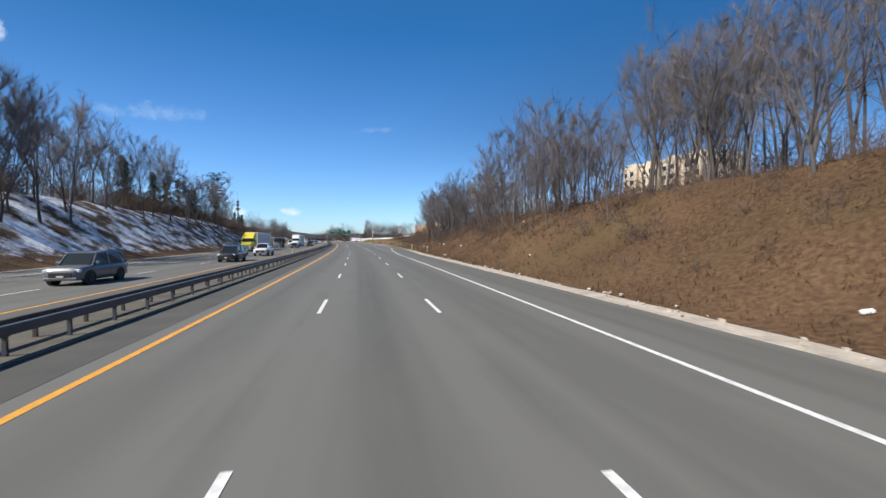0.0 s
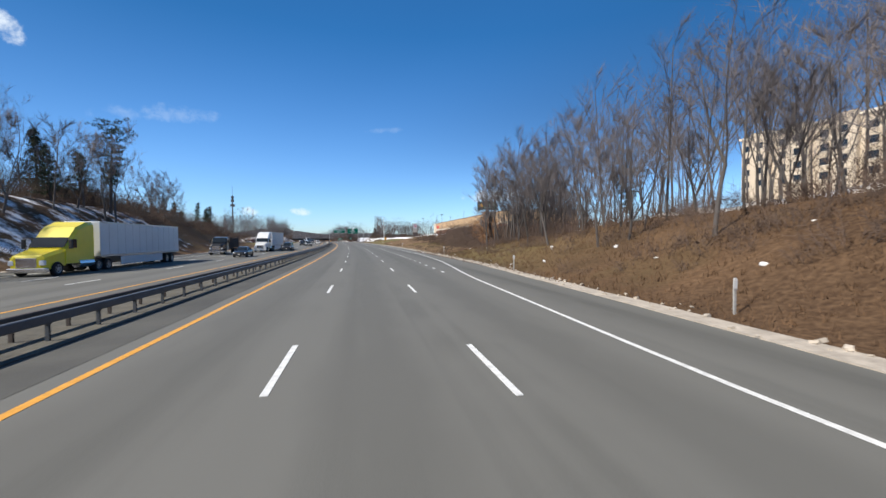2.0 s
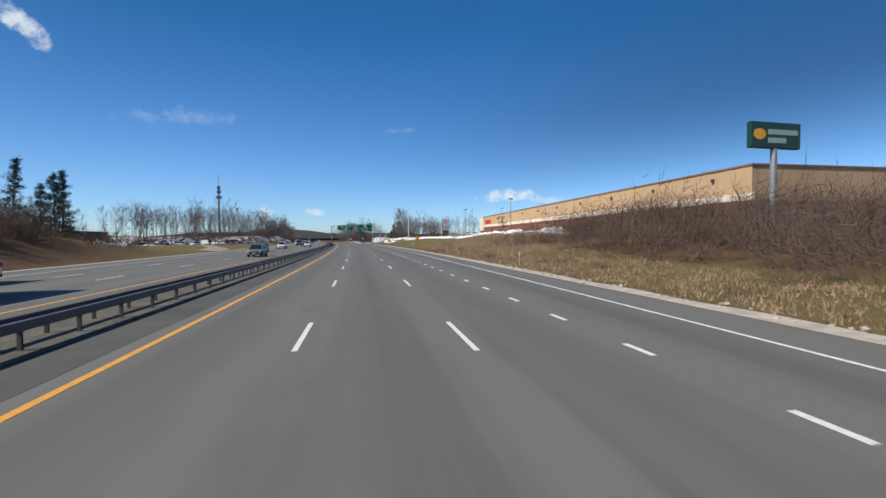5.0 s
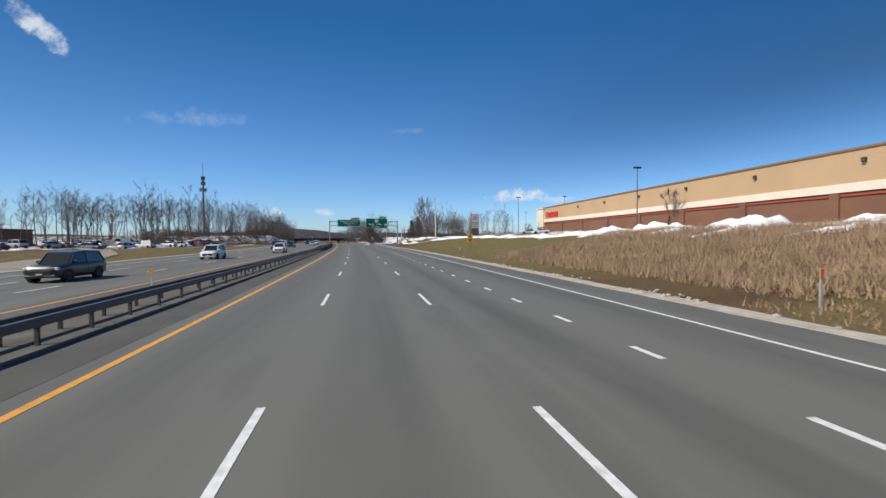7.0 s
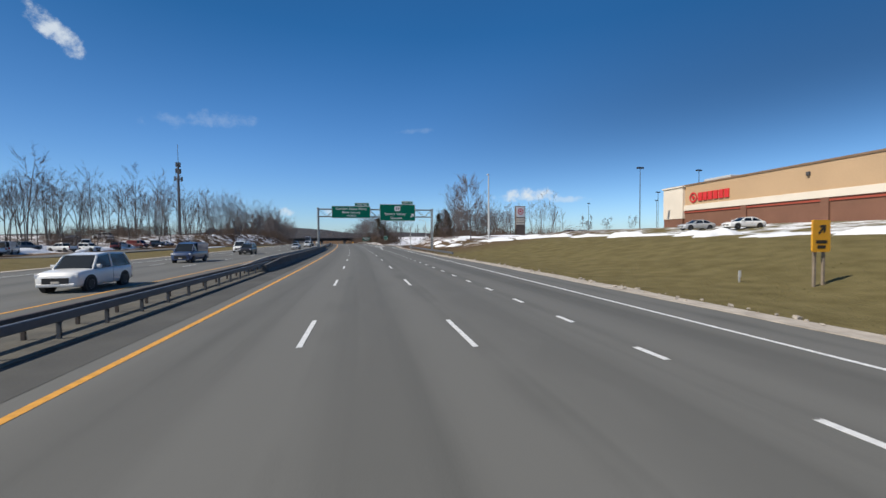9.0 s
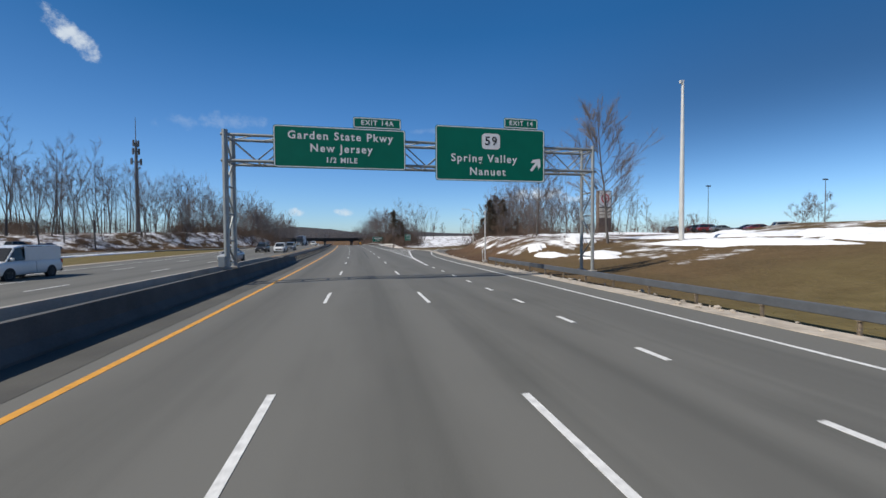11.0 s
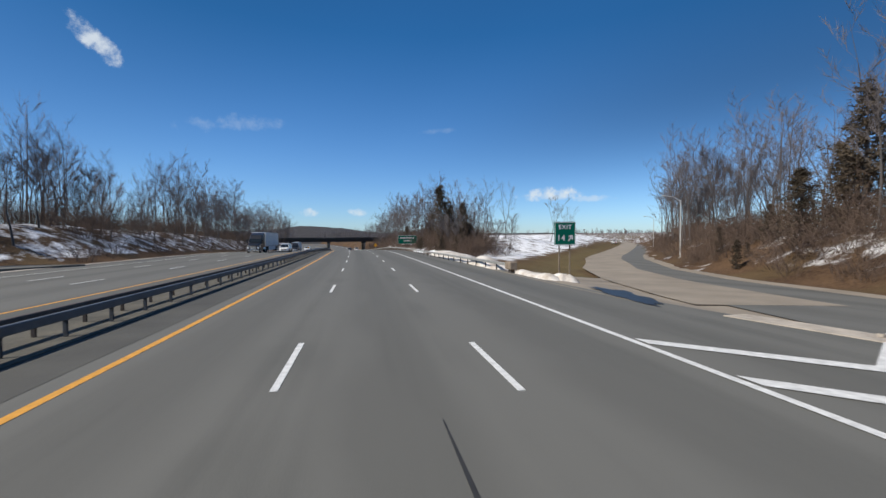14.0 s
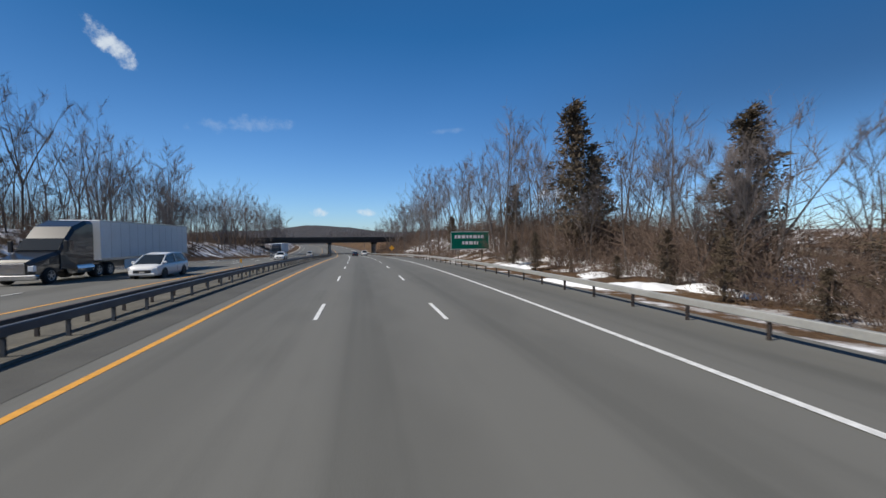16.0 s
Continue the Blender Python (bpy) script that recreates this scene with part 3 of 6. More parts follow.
dashes(L1, 1.47 - 12.19 * 4, 640, 12.19, 3.05, 0.13)
dashes(L2, 0.65 - 12.19 * 4, 640, 12.19, 3.05, 0.13)
dashes(-16.2, -40, 640, 12.19, 3.05, 0.13)
dashes(-20.3, -37, 640, 12.19, 3.05, 0.13)
dashes(5.97, 105.75 - 6 * 3.637, 338, 3.637, 0.95, 0.15)
for i in range(13):
    s = 391.7 - 2.55 * i
    a, b = 6.42, gore_right(s) - 0.1
    h = a + 0.47 * (b - a)
    left, mid = s - 0.55 * (b - h) + 0.95 * (h - a), s - 0.55 * (b - h)
    m = Mesh()
    m.v = [tuple(P(q, l, 0.020)) for q, l in ((left, a), (mid, h), (s, b), (left + 0.5, a), (mid + 0.55, h), (s + 0.5, b))]
    m.f = [(0, 1, 4, 3), (1, 2, 5, 4)]
    ob = part("gore_stripe", m, M_WHITE, road)

# grit gutter along the right edge
solid("gutter", ribbon(-200, 395, lambda s: edge_right(s) - 0.55 - 0.1 * noise.noise(Vector((s * 0.4, 0, 0))), lambda s: edge_right(s) + 0.35 + 0.3 * noise.noise(Vector((s * 0.3, 3, 0))), 0.03, 1.2, thick=0.12), M_GRIT, "pale grit and salt along the shoulder edge", "gutter", kind="structure")
solid("gutter", ribbon(-200, 1000, lambda s: -28.3 + 0.2 * noise.noise(Vector((s * 0.3, 0, 0))), -27.4, 0.03, 2.0, thick=0.12), M_GRIT, "pale grit along the opposite shoulder", "gutter", kind="structure")
solid("median", ribbon(-260, 1000, lambda s: -9.2 + 0.2 * noise.noise(Vector((s * 0.3, 0, 0))), lambda s: -6.9 + 0.1 * noise.noise(Vector((s * 0.4, 7, 0))), 0.035, 1.5, thick=0.1), material("median_grit", (0.125, 0.115, 0.090), 0.95, second=(0.060, 0.056, 0.048), scale=0.9, fine=9, bump=0.6), "narrow strip of dry grass and grit between the carriageways", "median", kind="structure")
M_SHOULDER = material("old_asphalt", (0.088, 0.086, 0.077), 0.9, second=(0.056, 0.055, 0.051), scale=0.5, fine=22, bump=0.25)
solid("shoulder", ribbon(-260, 1000, lambda s: -6.95 + 0.1 * noise.noise(Vector((s * 0.4, 7, 0))), lambda s: -5.45 + 0.06 * noise.noise(Vector((s * 0.25, 2, 0))), 0.005, 1.5), M_SHOULDER, "darker old asphalt shoulder strewn with grit along the median", "shoulder", kind="structure")
M_TAR = material("tar_mark", (0.035, 0.034, 0.033), 0.7, vary=0.4, scale=2, fine=12, bump=0.05)
line_part("tyre_mark", "long dark tyre mark on the middle lane", ribbon(352, 390, lambda s: 1.02 + 0.02 * math.sin(s), lambda s: lerp_table(((352, 1.06), (360, 1.17), (378, 1.17), (390, 1.05)), s), 0.004, 2), M_TAR)
ACCESS = ((232, -31.0), (250, -33.5), (268, -40.0), (285, -50.0), (300, -62.0), (316, -80.0))
acc = Mesh()
acc.uv = []
for i in range(29):
    s = 232 + 3 * i
    c = lerp_table(ACCESS, s)
    for d in (-3.4, 3.4):
        acc.v.append(tuple(P(s - d * 0.5, c + d * 0.85, gz(s - d * 0.5, c + d * 0.85) + 0.09)))
        acc.uv.append((d, s))
acc.f = [(2 * i, 2 * i + 1, 2 * i + 3, 2 * i + 2) for i in range(28)]
solid("access_road", acc, M_RAMP, "pale slip road joining the opposite lanes", "road", kind="structure")
solid("service_road", ribbon(318, 430, lambda s: -51.5 + max(0, s - 396) * 0.55, lambda s: -45.0 + max(0, s - 396) * 0.55, lambda s: 0.05 + 0.12 * smooth01(318, 340, s), 3.0, thick=0.3), M_ASPHALT, "dark slip road behind the grass strip", "road", kind="structure")
M_WET = material("wet_asphalt", (0.030, 0.028, 0.026), 0.42, vary=0.3, scale=2, fine=12, bump=0.03)
pool = Mesh()
pool.v = [tuple(P(399.6, 10.9, 0.031))]
for i in range(28):
    q = math.tau * i / 28
    e = 1 + 0.8 * noise.noise(Vector((math.cos(q) * 2.6, math.sin(q) * 1.7, 2)))
    pool.v.append(tuple(P(399.6 + 2.2 * e * math.sin(q), 10.9 + 0.6 * e * math.cos(q) + 0.35 * math.sin(q), 0.031)))
pool.f = [(0, i, i % 28 + 1) for i in range(1, 29)]
solid("puddle", pool, M_WET, "dark meltwater puddle on the gore apron", "puddle", kind="structure")

# ---- median rails, barrier, side rails ----
def guard_rail(label, l, s0, s1, z0, z1, width, spacing, mat, post_mat, start=0.0):
    """Box beam on thin posts; l may be a function of s."""
    fn = l if callable(l) else (lambda s: l)
    rail = thing("guardrail", label, "guardrail")
    beam, n = Mesh(), max(2, int((s1 - s0) / 4) + 1)
    rings = []
    e = 0.02
    for i in range(n):
        s = s0 + (s1 - s0) * i / (n - 1)
        c = fn(s)
        a, b = c - width / 2, c + width / 2
        rings.append([P(s, x, z) for x, z in ((a + e, z0), (b - e, z0), (b, z0 + e), (b, z1 - e), (b - e, z1), (a + e, z1), (a, z1 - e), (a, z0 + e))])
    beam.loft(rings)
    part("beam", beam, mat, rail)
    post = Mesh().box(-0.045, -0.03, -0.3, 0.045, -0.022, z0).box(-0.045, 0.022, -0.3, 0.045, 0.03, z0).box(-0.006, -0.022, -0.3, 0.006, 0.022, z0).box(-0.06, -0.05, z0 - 0.02, 0.06, 0.05, z0).data("post", post_mat)
    s = s0 + start
    while s < s1:
        ob = new("post", post)
        ob.parent = rail
        ob.matrix_basis = at(s, fn(s))
        s += spacing
    return rail


guard_rail("galvanised box-beam guardrail on slim posts in the median", -7.45, -70, 283, 0.47, 0.69, 0.16, 1.905, M_RAIL, M_RAIL)
guard_rail("dark weathered guardrail facing the opposite lanes", -8.2, -70, 300, 0.47, 0.66, 0.15, 1.905, M_RUST, M_RUST)
guard_rail("galvanised box-beam guardrail past the sign gantry", -7.45, 347, 720, 0.47, 0.69, 0.16, 1.905, M_RAIL, M_RAIL)
guard_rail("dark weathered guardrail along the far median edge", -8.2, 349, 720, 0.47, 0.66, 0.15, 1.905, M_RUST, M_RUST)
guard_rail("dull grey guardrail beside the exit lane below the gantry", 11.85, 298, 338.2, 0.40, 0.68, 0.15, 2.4, M_RAIL, M_WOOD)
guard_rail("grey box-beam guardrail along the shoulder past the exit", lambda s: lerp_table(((410, 10.4), (425, 9.8), (445, 9.4), (700, 9.3)), s), 411.5, 640, 0.45, 0.66, 0.15, 2.4, material("pale_rail", (0.42, 0.42, 0.40), 0.55, 0.4, vary=0.25, scale=1.2, fine=12, bump=0.05), M_RUST)

prof = ((-0.32, 0.0), (-0.32, 0.08), (-0.16, 0.33), (-0.10, 0.84), (0.10, 0.84), (0.16, 0.33), (0.32, 0.08), (0.32, 0.0))
# the barrier nearer the camera gets a much darker concrete tone
for l0, mat_b, lab in ((-7.15, M_CONC_DARK, "dark concrete barrier around the gantry foot"), (-8.75, M_CONC, "pale concrete barrier facing the opposite lanes")):
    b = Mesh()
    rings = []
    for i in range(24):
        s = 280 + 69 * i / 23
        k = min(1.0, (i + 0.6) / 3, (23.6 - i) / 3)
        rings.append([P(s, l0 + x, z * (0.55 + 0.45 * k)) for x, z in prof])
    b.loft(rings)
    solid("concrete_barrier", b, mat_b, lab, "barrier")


# ---- writing ----
def words(text, size, material_, parent, m, bold=0.0, name="lettering"):
    cu = bpy.data.curves.new("lettering", "FONT")
    cu.body, cu.size, cu.align_x, cu.align_y, cu.extrude, cu.offset = text, size, "CENTER", "CENTER", 0.006, bold
    cu.resolution_u, cu.space_character = 3, 1.22
    tmp = bpy.data.objects.new("lettering", cu)
    scene.collection.objects.link(tmp)
    dg = bpy.context.evaluated_depsgraph_get()
    me = bpy.data.meshes.new_from_object(tmp.evaluated_get(dg))
    bpy.data.objects.remove(tmp)
    me.materials.clear()
    me.materials.append(material_)
    ob = new(name, me)
    ob.parent = parent
    ob.matrix_basis = m
    return ob


def face(x, z, y):
    """Pose for lettering on a panel that faces -y."""
    return pose(x, y, z, 90, 0, 0)


def rounded_rect(w, h, r, n=4):
    pts = []
    for cx, cz, a0 in ((w / 2 - r, h / 2 - r, 0), (-w / 2 + r, h / 2 - r, 90), (-w / 2 + r, -h / 2 + r, 180), (w / 2 - r, -h / 2 + r, 270)):
        pts += [(cx + r * math.cos(radians(a0 + 90 * i / n)), cz + r * math.sin(radians(a0 + 90 * i / n))) for i in range(n + 1)]
    return pts


def plate(w, h, x, z, y0, y1, r=0.12):
    """A rounded sheet facing -y."""
    o = rounded_rect(w, h, r)
    return Mesh().loft([[(x + a, y, z + b) for a, b in o] for y in (y0, y1)])


def border(w, h, x, z, y0, y1, r, t):
    o, i = rounded_rect(w, h, r), rounded_rect(w - 2 * t, h - 2 * t, max(0.02, r - t))
    m, n = Mesh(), len(o)
    for y in (y0, y1):
        m.v += [(x + a, y, z + b) for a, b in o] + [(x + a, y, z + b) for a, b in i]
    for j in range(n):
        k = (j + 1) % n
        m.f += [(j, k, n + k, n + j), (2 * n + j, 3 * n + j, 3 * n + k, 2 * n + k), (j, 2 * n + j, 2 * n + k, k), (n + j, n + k, 3 * n + k, 3 * n + j)]
    return m


def sign_panel(name, parent, w, h, x, z, mat=None, r=0.15):
    p = part(name, plate(w, h, x, z, -0.03, 0.03, r), mat or M_GREEN, parent, "green retroreflective sign panel" if mat is None else "")
    part("border", border(w - 0.05, h - 0.05, x, z, -0.036, -0.028, r, 0.03 if w < 2 else 0.05), M_SIGNWHITE, p)
    return p


def arrow(parent, x, z, size, tilt, mat=M_SIGNWHITE):
    m = Mesh()
    o = ((-0.09, -0.5), (0.09, -0.5), (0.09, 0.08), (0.34, -0.1), (0.34, 0.14), (0.0, 0.5), (-0.34, 0.14), (-0.34, -0.1), (-0.09, 0.08))
    c, q = math.cos(radians(tilt)), math.sin(radians(tilt))
    m.loft([[(x + (a * c + b * q) * size, y, z + (-a * q + b * c) * size) for a, b in o] for y in (-0.04, -0.032)])
    return part("arrow", m, mat, parent)


# ---- sign gantry over the road ----
gantry = thing("sign_gantry", "grey steel truss gantry with two green exit signs", "sign gantry", m=at(326, 0))
LP, RP, ZB, ZT = -7.15, 14.8, 6.75, 8.15
for x in (LP, RP):
    for y in (0.0, 1.3):
        foot = 0.83 if x < 0 else 0.0   # the left pair stands on the barrier
        part("column", Mesh().tube([(x, y, foot + 0.1), (x, y, 8.4)], 0.15 if x < 0 else 0.11, 10), M_STEEL, gantry)
        part("base_plate", Mesh().box(x - 0.22, y - 0.22, foot, x + 0.22, y + 0.22, foot + 0.14 + (0.18 if x > 0 else 0), bevel=0.03), M_CONC, gantry)
    zs = [1.2, 2.4, 3.9, 5.4, 6.75, 8.1]
    for i, z in enumerate(zs):
        part("brace", Mesh().tube([(x, 0, z), (x, 1.3, z)], 0.05, 6), M_STEEL, gantry)
        if i + 1 < len(zs):
            a, b = (0, 1.3) if i % 2 else (1.3, 0)
            part("brace", Mesh().tube([(x, a, z), (x, b, zs[i + 1])], 0.05, 6), M_STEEL, gantry)
for y in (0.0, 1.3):
    for z in (ZB, ZT):
        part("chord", Mesh().tube([(LP - 0.2, y, z), (RP + 0.2, y, z)], 0.085, 8), M_STEEL, gantry)
n = 14
for i in range(n):
    a, b = LP + (RP - LP) * i / n, LP + (RP - LP) * (i + 1) / n
    for y in (0.0, 1.3):
        part("brace", Mesh().tube([(a, y, ZB), (b, y, ZT)] if i % 2 else [(a, y, ZT), (b, y, ZB)], 0.04, 5), M_STEEL, gantry)
    part("brace", Mesh().tube([(a, 0, ZB), (b, 1.3, ZB)], 0.035, 5), M_STEEL, gantry)
    part("brace", Mesh().tube([(a, 1.3, ZT), (b, 0, ZT)], 0.035, 5), M_STEEL, gantry)
    part("brace", Mesh().tube([(a, 0, ZB), (a, 1.3, ZB)], 0.035, 5), M_STEEL, gantry)


def gantry_sign(x0, x1, z0, z1, lines, tab, tab_x0, tab_x1, tab_h):
    x, z, w, hh = (x0 + x1) / 2, (z0 + z1) / 2, x1 - x0, z1 - z0
    p = sign_panel("sign_panel", gantry, w, hh, x, z)
    p.matrix_basis = pose(0, -0.28, 0)
    t = sign_panel("exit_tab", gantry, tab_x1 - tab_x0, tab_h, (tab_x0 + tab_x1) / 2, z1 + tab_h / 2 + 0.02, r=0.08)
    t.matrix_basis = pose(0, -0.28, 0)
    words(tab, tab_h * 0.62, M_SIGNWHITE, t, face((tab_x0 + tab_x1) / 2, z1 + tab_h / 2 + 0.02, -0.033), 0.008)
    for text, size, dx, dz in lines:
        words(text, size, M_SIGNWHITE, p, face(x + dx, z + dz, -0.033), 0.012)
    for i in range(4):
        q = x0 + w * (i + 0.5) / 4
        part("bracket", Mesh().box(q - 0.05, -0.25, z0 + 0.1, q + 0.05, -0.1, z1 - 0.1), M_STEEL, gantry)
    return p


gantry_sign(-4.65, 2.55, 6.42, 8.72, (("Garden State Pkwy", 0.60, 0, 0.62), ("New Jersey", 0.60, 0, -0.06), ("1/2 MILE", 0.40, 0, -0.70)), "EXIT 14A", -0.4, 2.3, 0.62)
p2 = gantry_sign(4.32, 11.25, 5.92, 9.16, (("Spring Valley", 0.64, -0.45, -0.28), ("Nanuet", 0.64, -0.25, -1.07)), "EXIT 14", 8.6, 10.8, 0.62)
shield = part("route_shield", plate(1.15, 0.95, 7.75, 8.32, -0.04, -0.031, 0.22), M_SIGNWHITE, p2, "white route shield")
words("59", 0.72, M_SIGNBLACK, p2, face(7.75, 8.32, -0.042), 0.012)
arrow(p2, 10.65, 7.0, 0.95, 38)
part("control_box", Mesh().box(LP - 0.35, -0.4, 1.0, LP + 0.0, -0.1, 1.6, bevel=0.03), M_STEEL, gantry)

# ---- roadside signs ----
ex = thing("exit_sign", "green exit number sign on two posts beside a snow bank", "road sign", m=at(410.6, 14.2, 0.0))
p = sign_panel("sign_panel", ex, 1.62, 1.66, 0, 2.75, r=0.1)
words("EXIT", 0.42, M_SIGNWHITE, p, face(0, 3.2, -0.033), 0.01)
words("14", 0.56, M_SIGNWHITE, p, face(-0.32, 2.42, -0.033), 0.01)
arrow(p, 0.42, 2.43, 0.55, 40)
for x in (-0.45, 0.37):
    part("post", Mesh().box(x, 0.035, -1.6, x + 0.08, 0.11, 3.4), M_WOOD, ex)

gs = thing("guide_sign", "green guide sign on two posts behind the guardrail", "road sign", m=at(486.5, 13.2, gz(486.5, 13.2)))
p = sign_panel("sign_panel", gs, 4.9, 2.2, 0, 2.65, r=0.12)
for z, w in ((3.1, 3.9), (2.35, 2.0)):
    x = -w / 2
    i = 0
    while x < w / 2 - 0.1:
        q = 0.24 + 0.12 * ((i * 7) % 3)
        part("text_bar", Mesh().box(x, -0.042, z - 0.19, min(x + q, w / 2), -0.031, z + 0.19), M_SIGNWHITE, p)
        x += q + 0.13
        i += 1
for x in (-1.5, 1.5):
    part("post", Mesh().box(x - 0.07, 0.035, -0.4, x + 0.07, 0.18, 3.7), M_WOOD, gs)

ys = thing("warning_sign", "yellow ramp advisory sign with arrow on a wooden post", "road sign", m=at(261.7, 19.7, 0.0))
p = part("sign_panel", plate(1.0, 1.4, 0, 2.46, -0.03, 0.02, 0.07), M_SIGNYELLOW, ys)
arrow(p, 0.03, 2.75, 0.55, 45, M_SIGNBLACK)
for z, w in ((2.2, 0.62), (1.98, 0.45)):
    part("text_bar", Mesh().box(-w / 2, -0.04, z - 0.07, w / 2, -0.031, z + 0.07), M_SIGNBLACK, p)
part("post", Mesh().box(-0.3, 0.025, -0.4, -0.2, 0.11, 2.95), M_WOOD, ys)
part("post", Mesh().box(0.2, 0.025, -0.4, 0.3, 0.11, 2.95), M_WOOD, ys)

ys2 = thing("warning_sign", "small yellow diamond sign on a post near the overpass", "road sign", m=at(560, 11.2, 0))
part("sign_panel", Mesh().loft([[(0.8 * math.cos(a), y, 2.4 + 0.8 * math.sin(a)) for a in (0, math.pi / 2, math.pi, 1.5 * math.pi)] for y in (-0.02, 0.02)]), M_SIGNYELLOW, ys2)
part("post", Mesh().box(-0.04, 0.025, -0.3, 0.04, 0.1, 3.0), M_STEEL, ys2)


def marker(s, l, label, panel, h=1.15):
    mk = thing("delineator", label, "marker post", group="marker posts", m=at(s, l, max(0.0, gz(s, l)) if abs(l + 8.5) > 2 else 0.03))
    part("post", Mesh().box(-0.045, -0.015, -0.2, 0.045, 0.015, h), M_POLE, mk)
    part("reflector", Mesh().box(-0.07, -0.028, h - 0.34, 0.07, -0.016, h - 0.02), panel, mk)


for s, l in ((66, 11.4), (84.5, 11.6), (120, 14.0), (172, 14.0), (345, 13.4)):
    marker(s, l, "slim roadside marker post with pale reflector", M_SIGNWHITE)
marker(264.5, 18.6, "low pale marker post on the turf", M_SIGNWHITE, 0.6)
marker(203.5, 14.6, "orange roadside marker post in dry grass", paint("orange", (0.75, 0.16, 0.03)), 1.3)
for s in (68.0, 216.0, 478.0):
    marker(s, -10.4, "small yellow marker post in the median", M_SIGNYELLOW, 1.0)


# ---- masts and poles ----
def street_lamp(s, l, h, arm, z, label):
    sl = thing("street_lamp", label, "street lamp", group="tall lamps", m=at(s, l, z))
    metal = M_RAIL if h > 9 else M_POLE
    part("pole", Mesh().tube([(0, 0, -0.3), (0, 0, h * 0.5), (0, 0, h)], [0.11, 0.09, 0.06] if arm or h > 9 else [0.07, 0.06, 0.05], 8), metal, sl)
    if arm:
        part("arm", Mesh().tube([(0, 0, h - 0.2), (-arm * 0.5, 0, h + 0.5), (-arm, 0, h + 0.6)], [0.05, 0.045, 0.04], 6), M_POLE, sl)
        part("lamp_head", Mesh().box(-arm - 0.6, -0.14, h + 0.52, -arm, 0.14, h + 0.68, bevel=0.04), M_POLE, sl)
    else:
        part("lamp_head", Mesh().box(-0.7, -0.25, h - 0.05, 0.7, 0.25, h + 0.25, bevel=0.06) if h > 9 else Mesh().box(-0.1, -0.1, h - 0.05, 0.1, 0.1, h + 0.1, bevel=0.03), M_PLASTIC if h > 9 else M_POLE, sl)
    part("base", Mesh().box(-0.2, -0.2, -0.3, 0.2, 0.2, 0.16, bevel=0.04), M_CONC, sl)


mast = thing("pole", "tall pale tapered steel pole without lamps", "pole", m=at(334.8, 29.9, gz(334.8, 29.9)))
part("shaft", Mesh().tube([(0, 0, -0.3), (0, 0, 7), (0, 0, 15.2)], [0.24, 0.20, 0.12], 10), M_POLE, mast)
part("tip", Mesh().box(-0.35, -0.1, 15.0, 0.1, 0.1, 15.3, bevel=0.03), M_POLE, mast)
part("foot", Mesh().box(-0.4, -0.4, -0.4, 0.4, 0.4, 0.25, bevel=0.05), M_CONC, mast)
street_lamp(342.3, 12.8, 5.2, 0, max(0, gz(342.3, 12.8)), "slim lamp post beside the exit lane")
street_lamp(391, 26.6, 7.2, 1.9, gz(391, 26.6), "pale lamp post with an arm over the ramp")
street_lamp(434.5, 46.5, 8.6, 2.6, gz(434.5, 46.5), "pale lamp post with an arm over the ramp")
street_lamp(479, 81.5, 8.6, 2.6, gz(479, 81.5), "pale lamp post along the uphill ramp")
for s, l, h in ((322, 75, 13), (352, 92, 13), (395, 98, 13), (254, 48, 11.0), (314, 53, 11.6), (380, 118, 13)):
    street_lamp(s, l, h, 0, gz(s, l), "tall dark car-park lamp behind the verge")
street_lamp(208, -62, 15, 0, gz(208, -62), "tall car-park lamp beyond the opposite lanes")

tower = thing("radio_mast", "tall grey radio mast with antenna clusters", "radio mast", m=at(509, -89.7, gz(509, -89.7)))
part("shaft", Mesh().tube([(0, 0, -0.5), (0, 0, 20), (0, 0, 41)], [0.8, 0.7, 0.5], 10), M_RAIL, tower)
part("whip", Mesh().tube([(0, 0, 41), (0, 0, 53)], [0.2, 0.1], 6), M_RAIL, tower)
for z, r in ((33.5, 1.9), (38.0, 1.2), (41.5, 1.0)):
    ring = part("platform", Mesh().tube([(r * math.cos(a), r * math.sin(a), z) for a in (math.tau * i / 9 for i in range(10))], 0.09, 5), M_RAIL, tower)
    for i in range(6):
        a = math.tau * i / 6
        part("antenna", Mesh().box(-0.25, -0.2, -1.3, 0.25, 0.2, 1.3, m=pose(r * math.cos(a), r * math.sin(a), z, 0, 0, math.degrees(a))), M_RAIL, tower)
        part("strut", Mesh().tube([(0, 0, z), (r * math.cos(a), r * math.sin(a), z)], 0.06, 4), M_RAIL, tower)

bb = thing("billboard_sign", "green and black shop sign on a single pole", "sign", m=at(170, 39.7, gz(170, 39.7)))
zb = 11.0 - gz(170, 39.7)
part("pole", Mesh().tube([(0, 0, -0.3), (0, 0, zb)], 0.28, 10), M_STEEL, bb)
p = part("sign_box", Mesh().box(-3.0, -0.25, zb, 3.0, 0.25, zb + 2.5, bevel=0.06), material("sign_dark_green", (0.01, 0.05, 0.035), 0.4, bump=0.0), bb)
part("emblem", Mesh().loft([[(-2.0 + 0.75 * math.cos(a), y, zb + 1.3 + 0.55 * math.sin(a)) for a in (math.tau * i / 10 for i in range(10))] for y in (-0.27, -0.252)]), M_SIGNYELLOW, p)
for x0, x1, z in ((-1.0, 2.6, zb + 1.55), (-1.0, 1.2, zb + 0.75)):
    part("text_bar", Mesh().box(x0, -0.268, z - 0.25, x1, -0.252, z + 0.25), material("pale_green", (0.35, 0.5, 0.42), 0.5, bump=0.0), p)

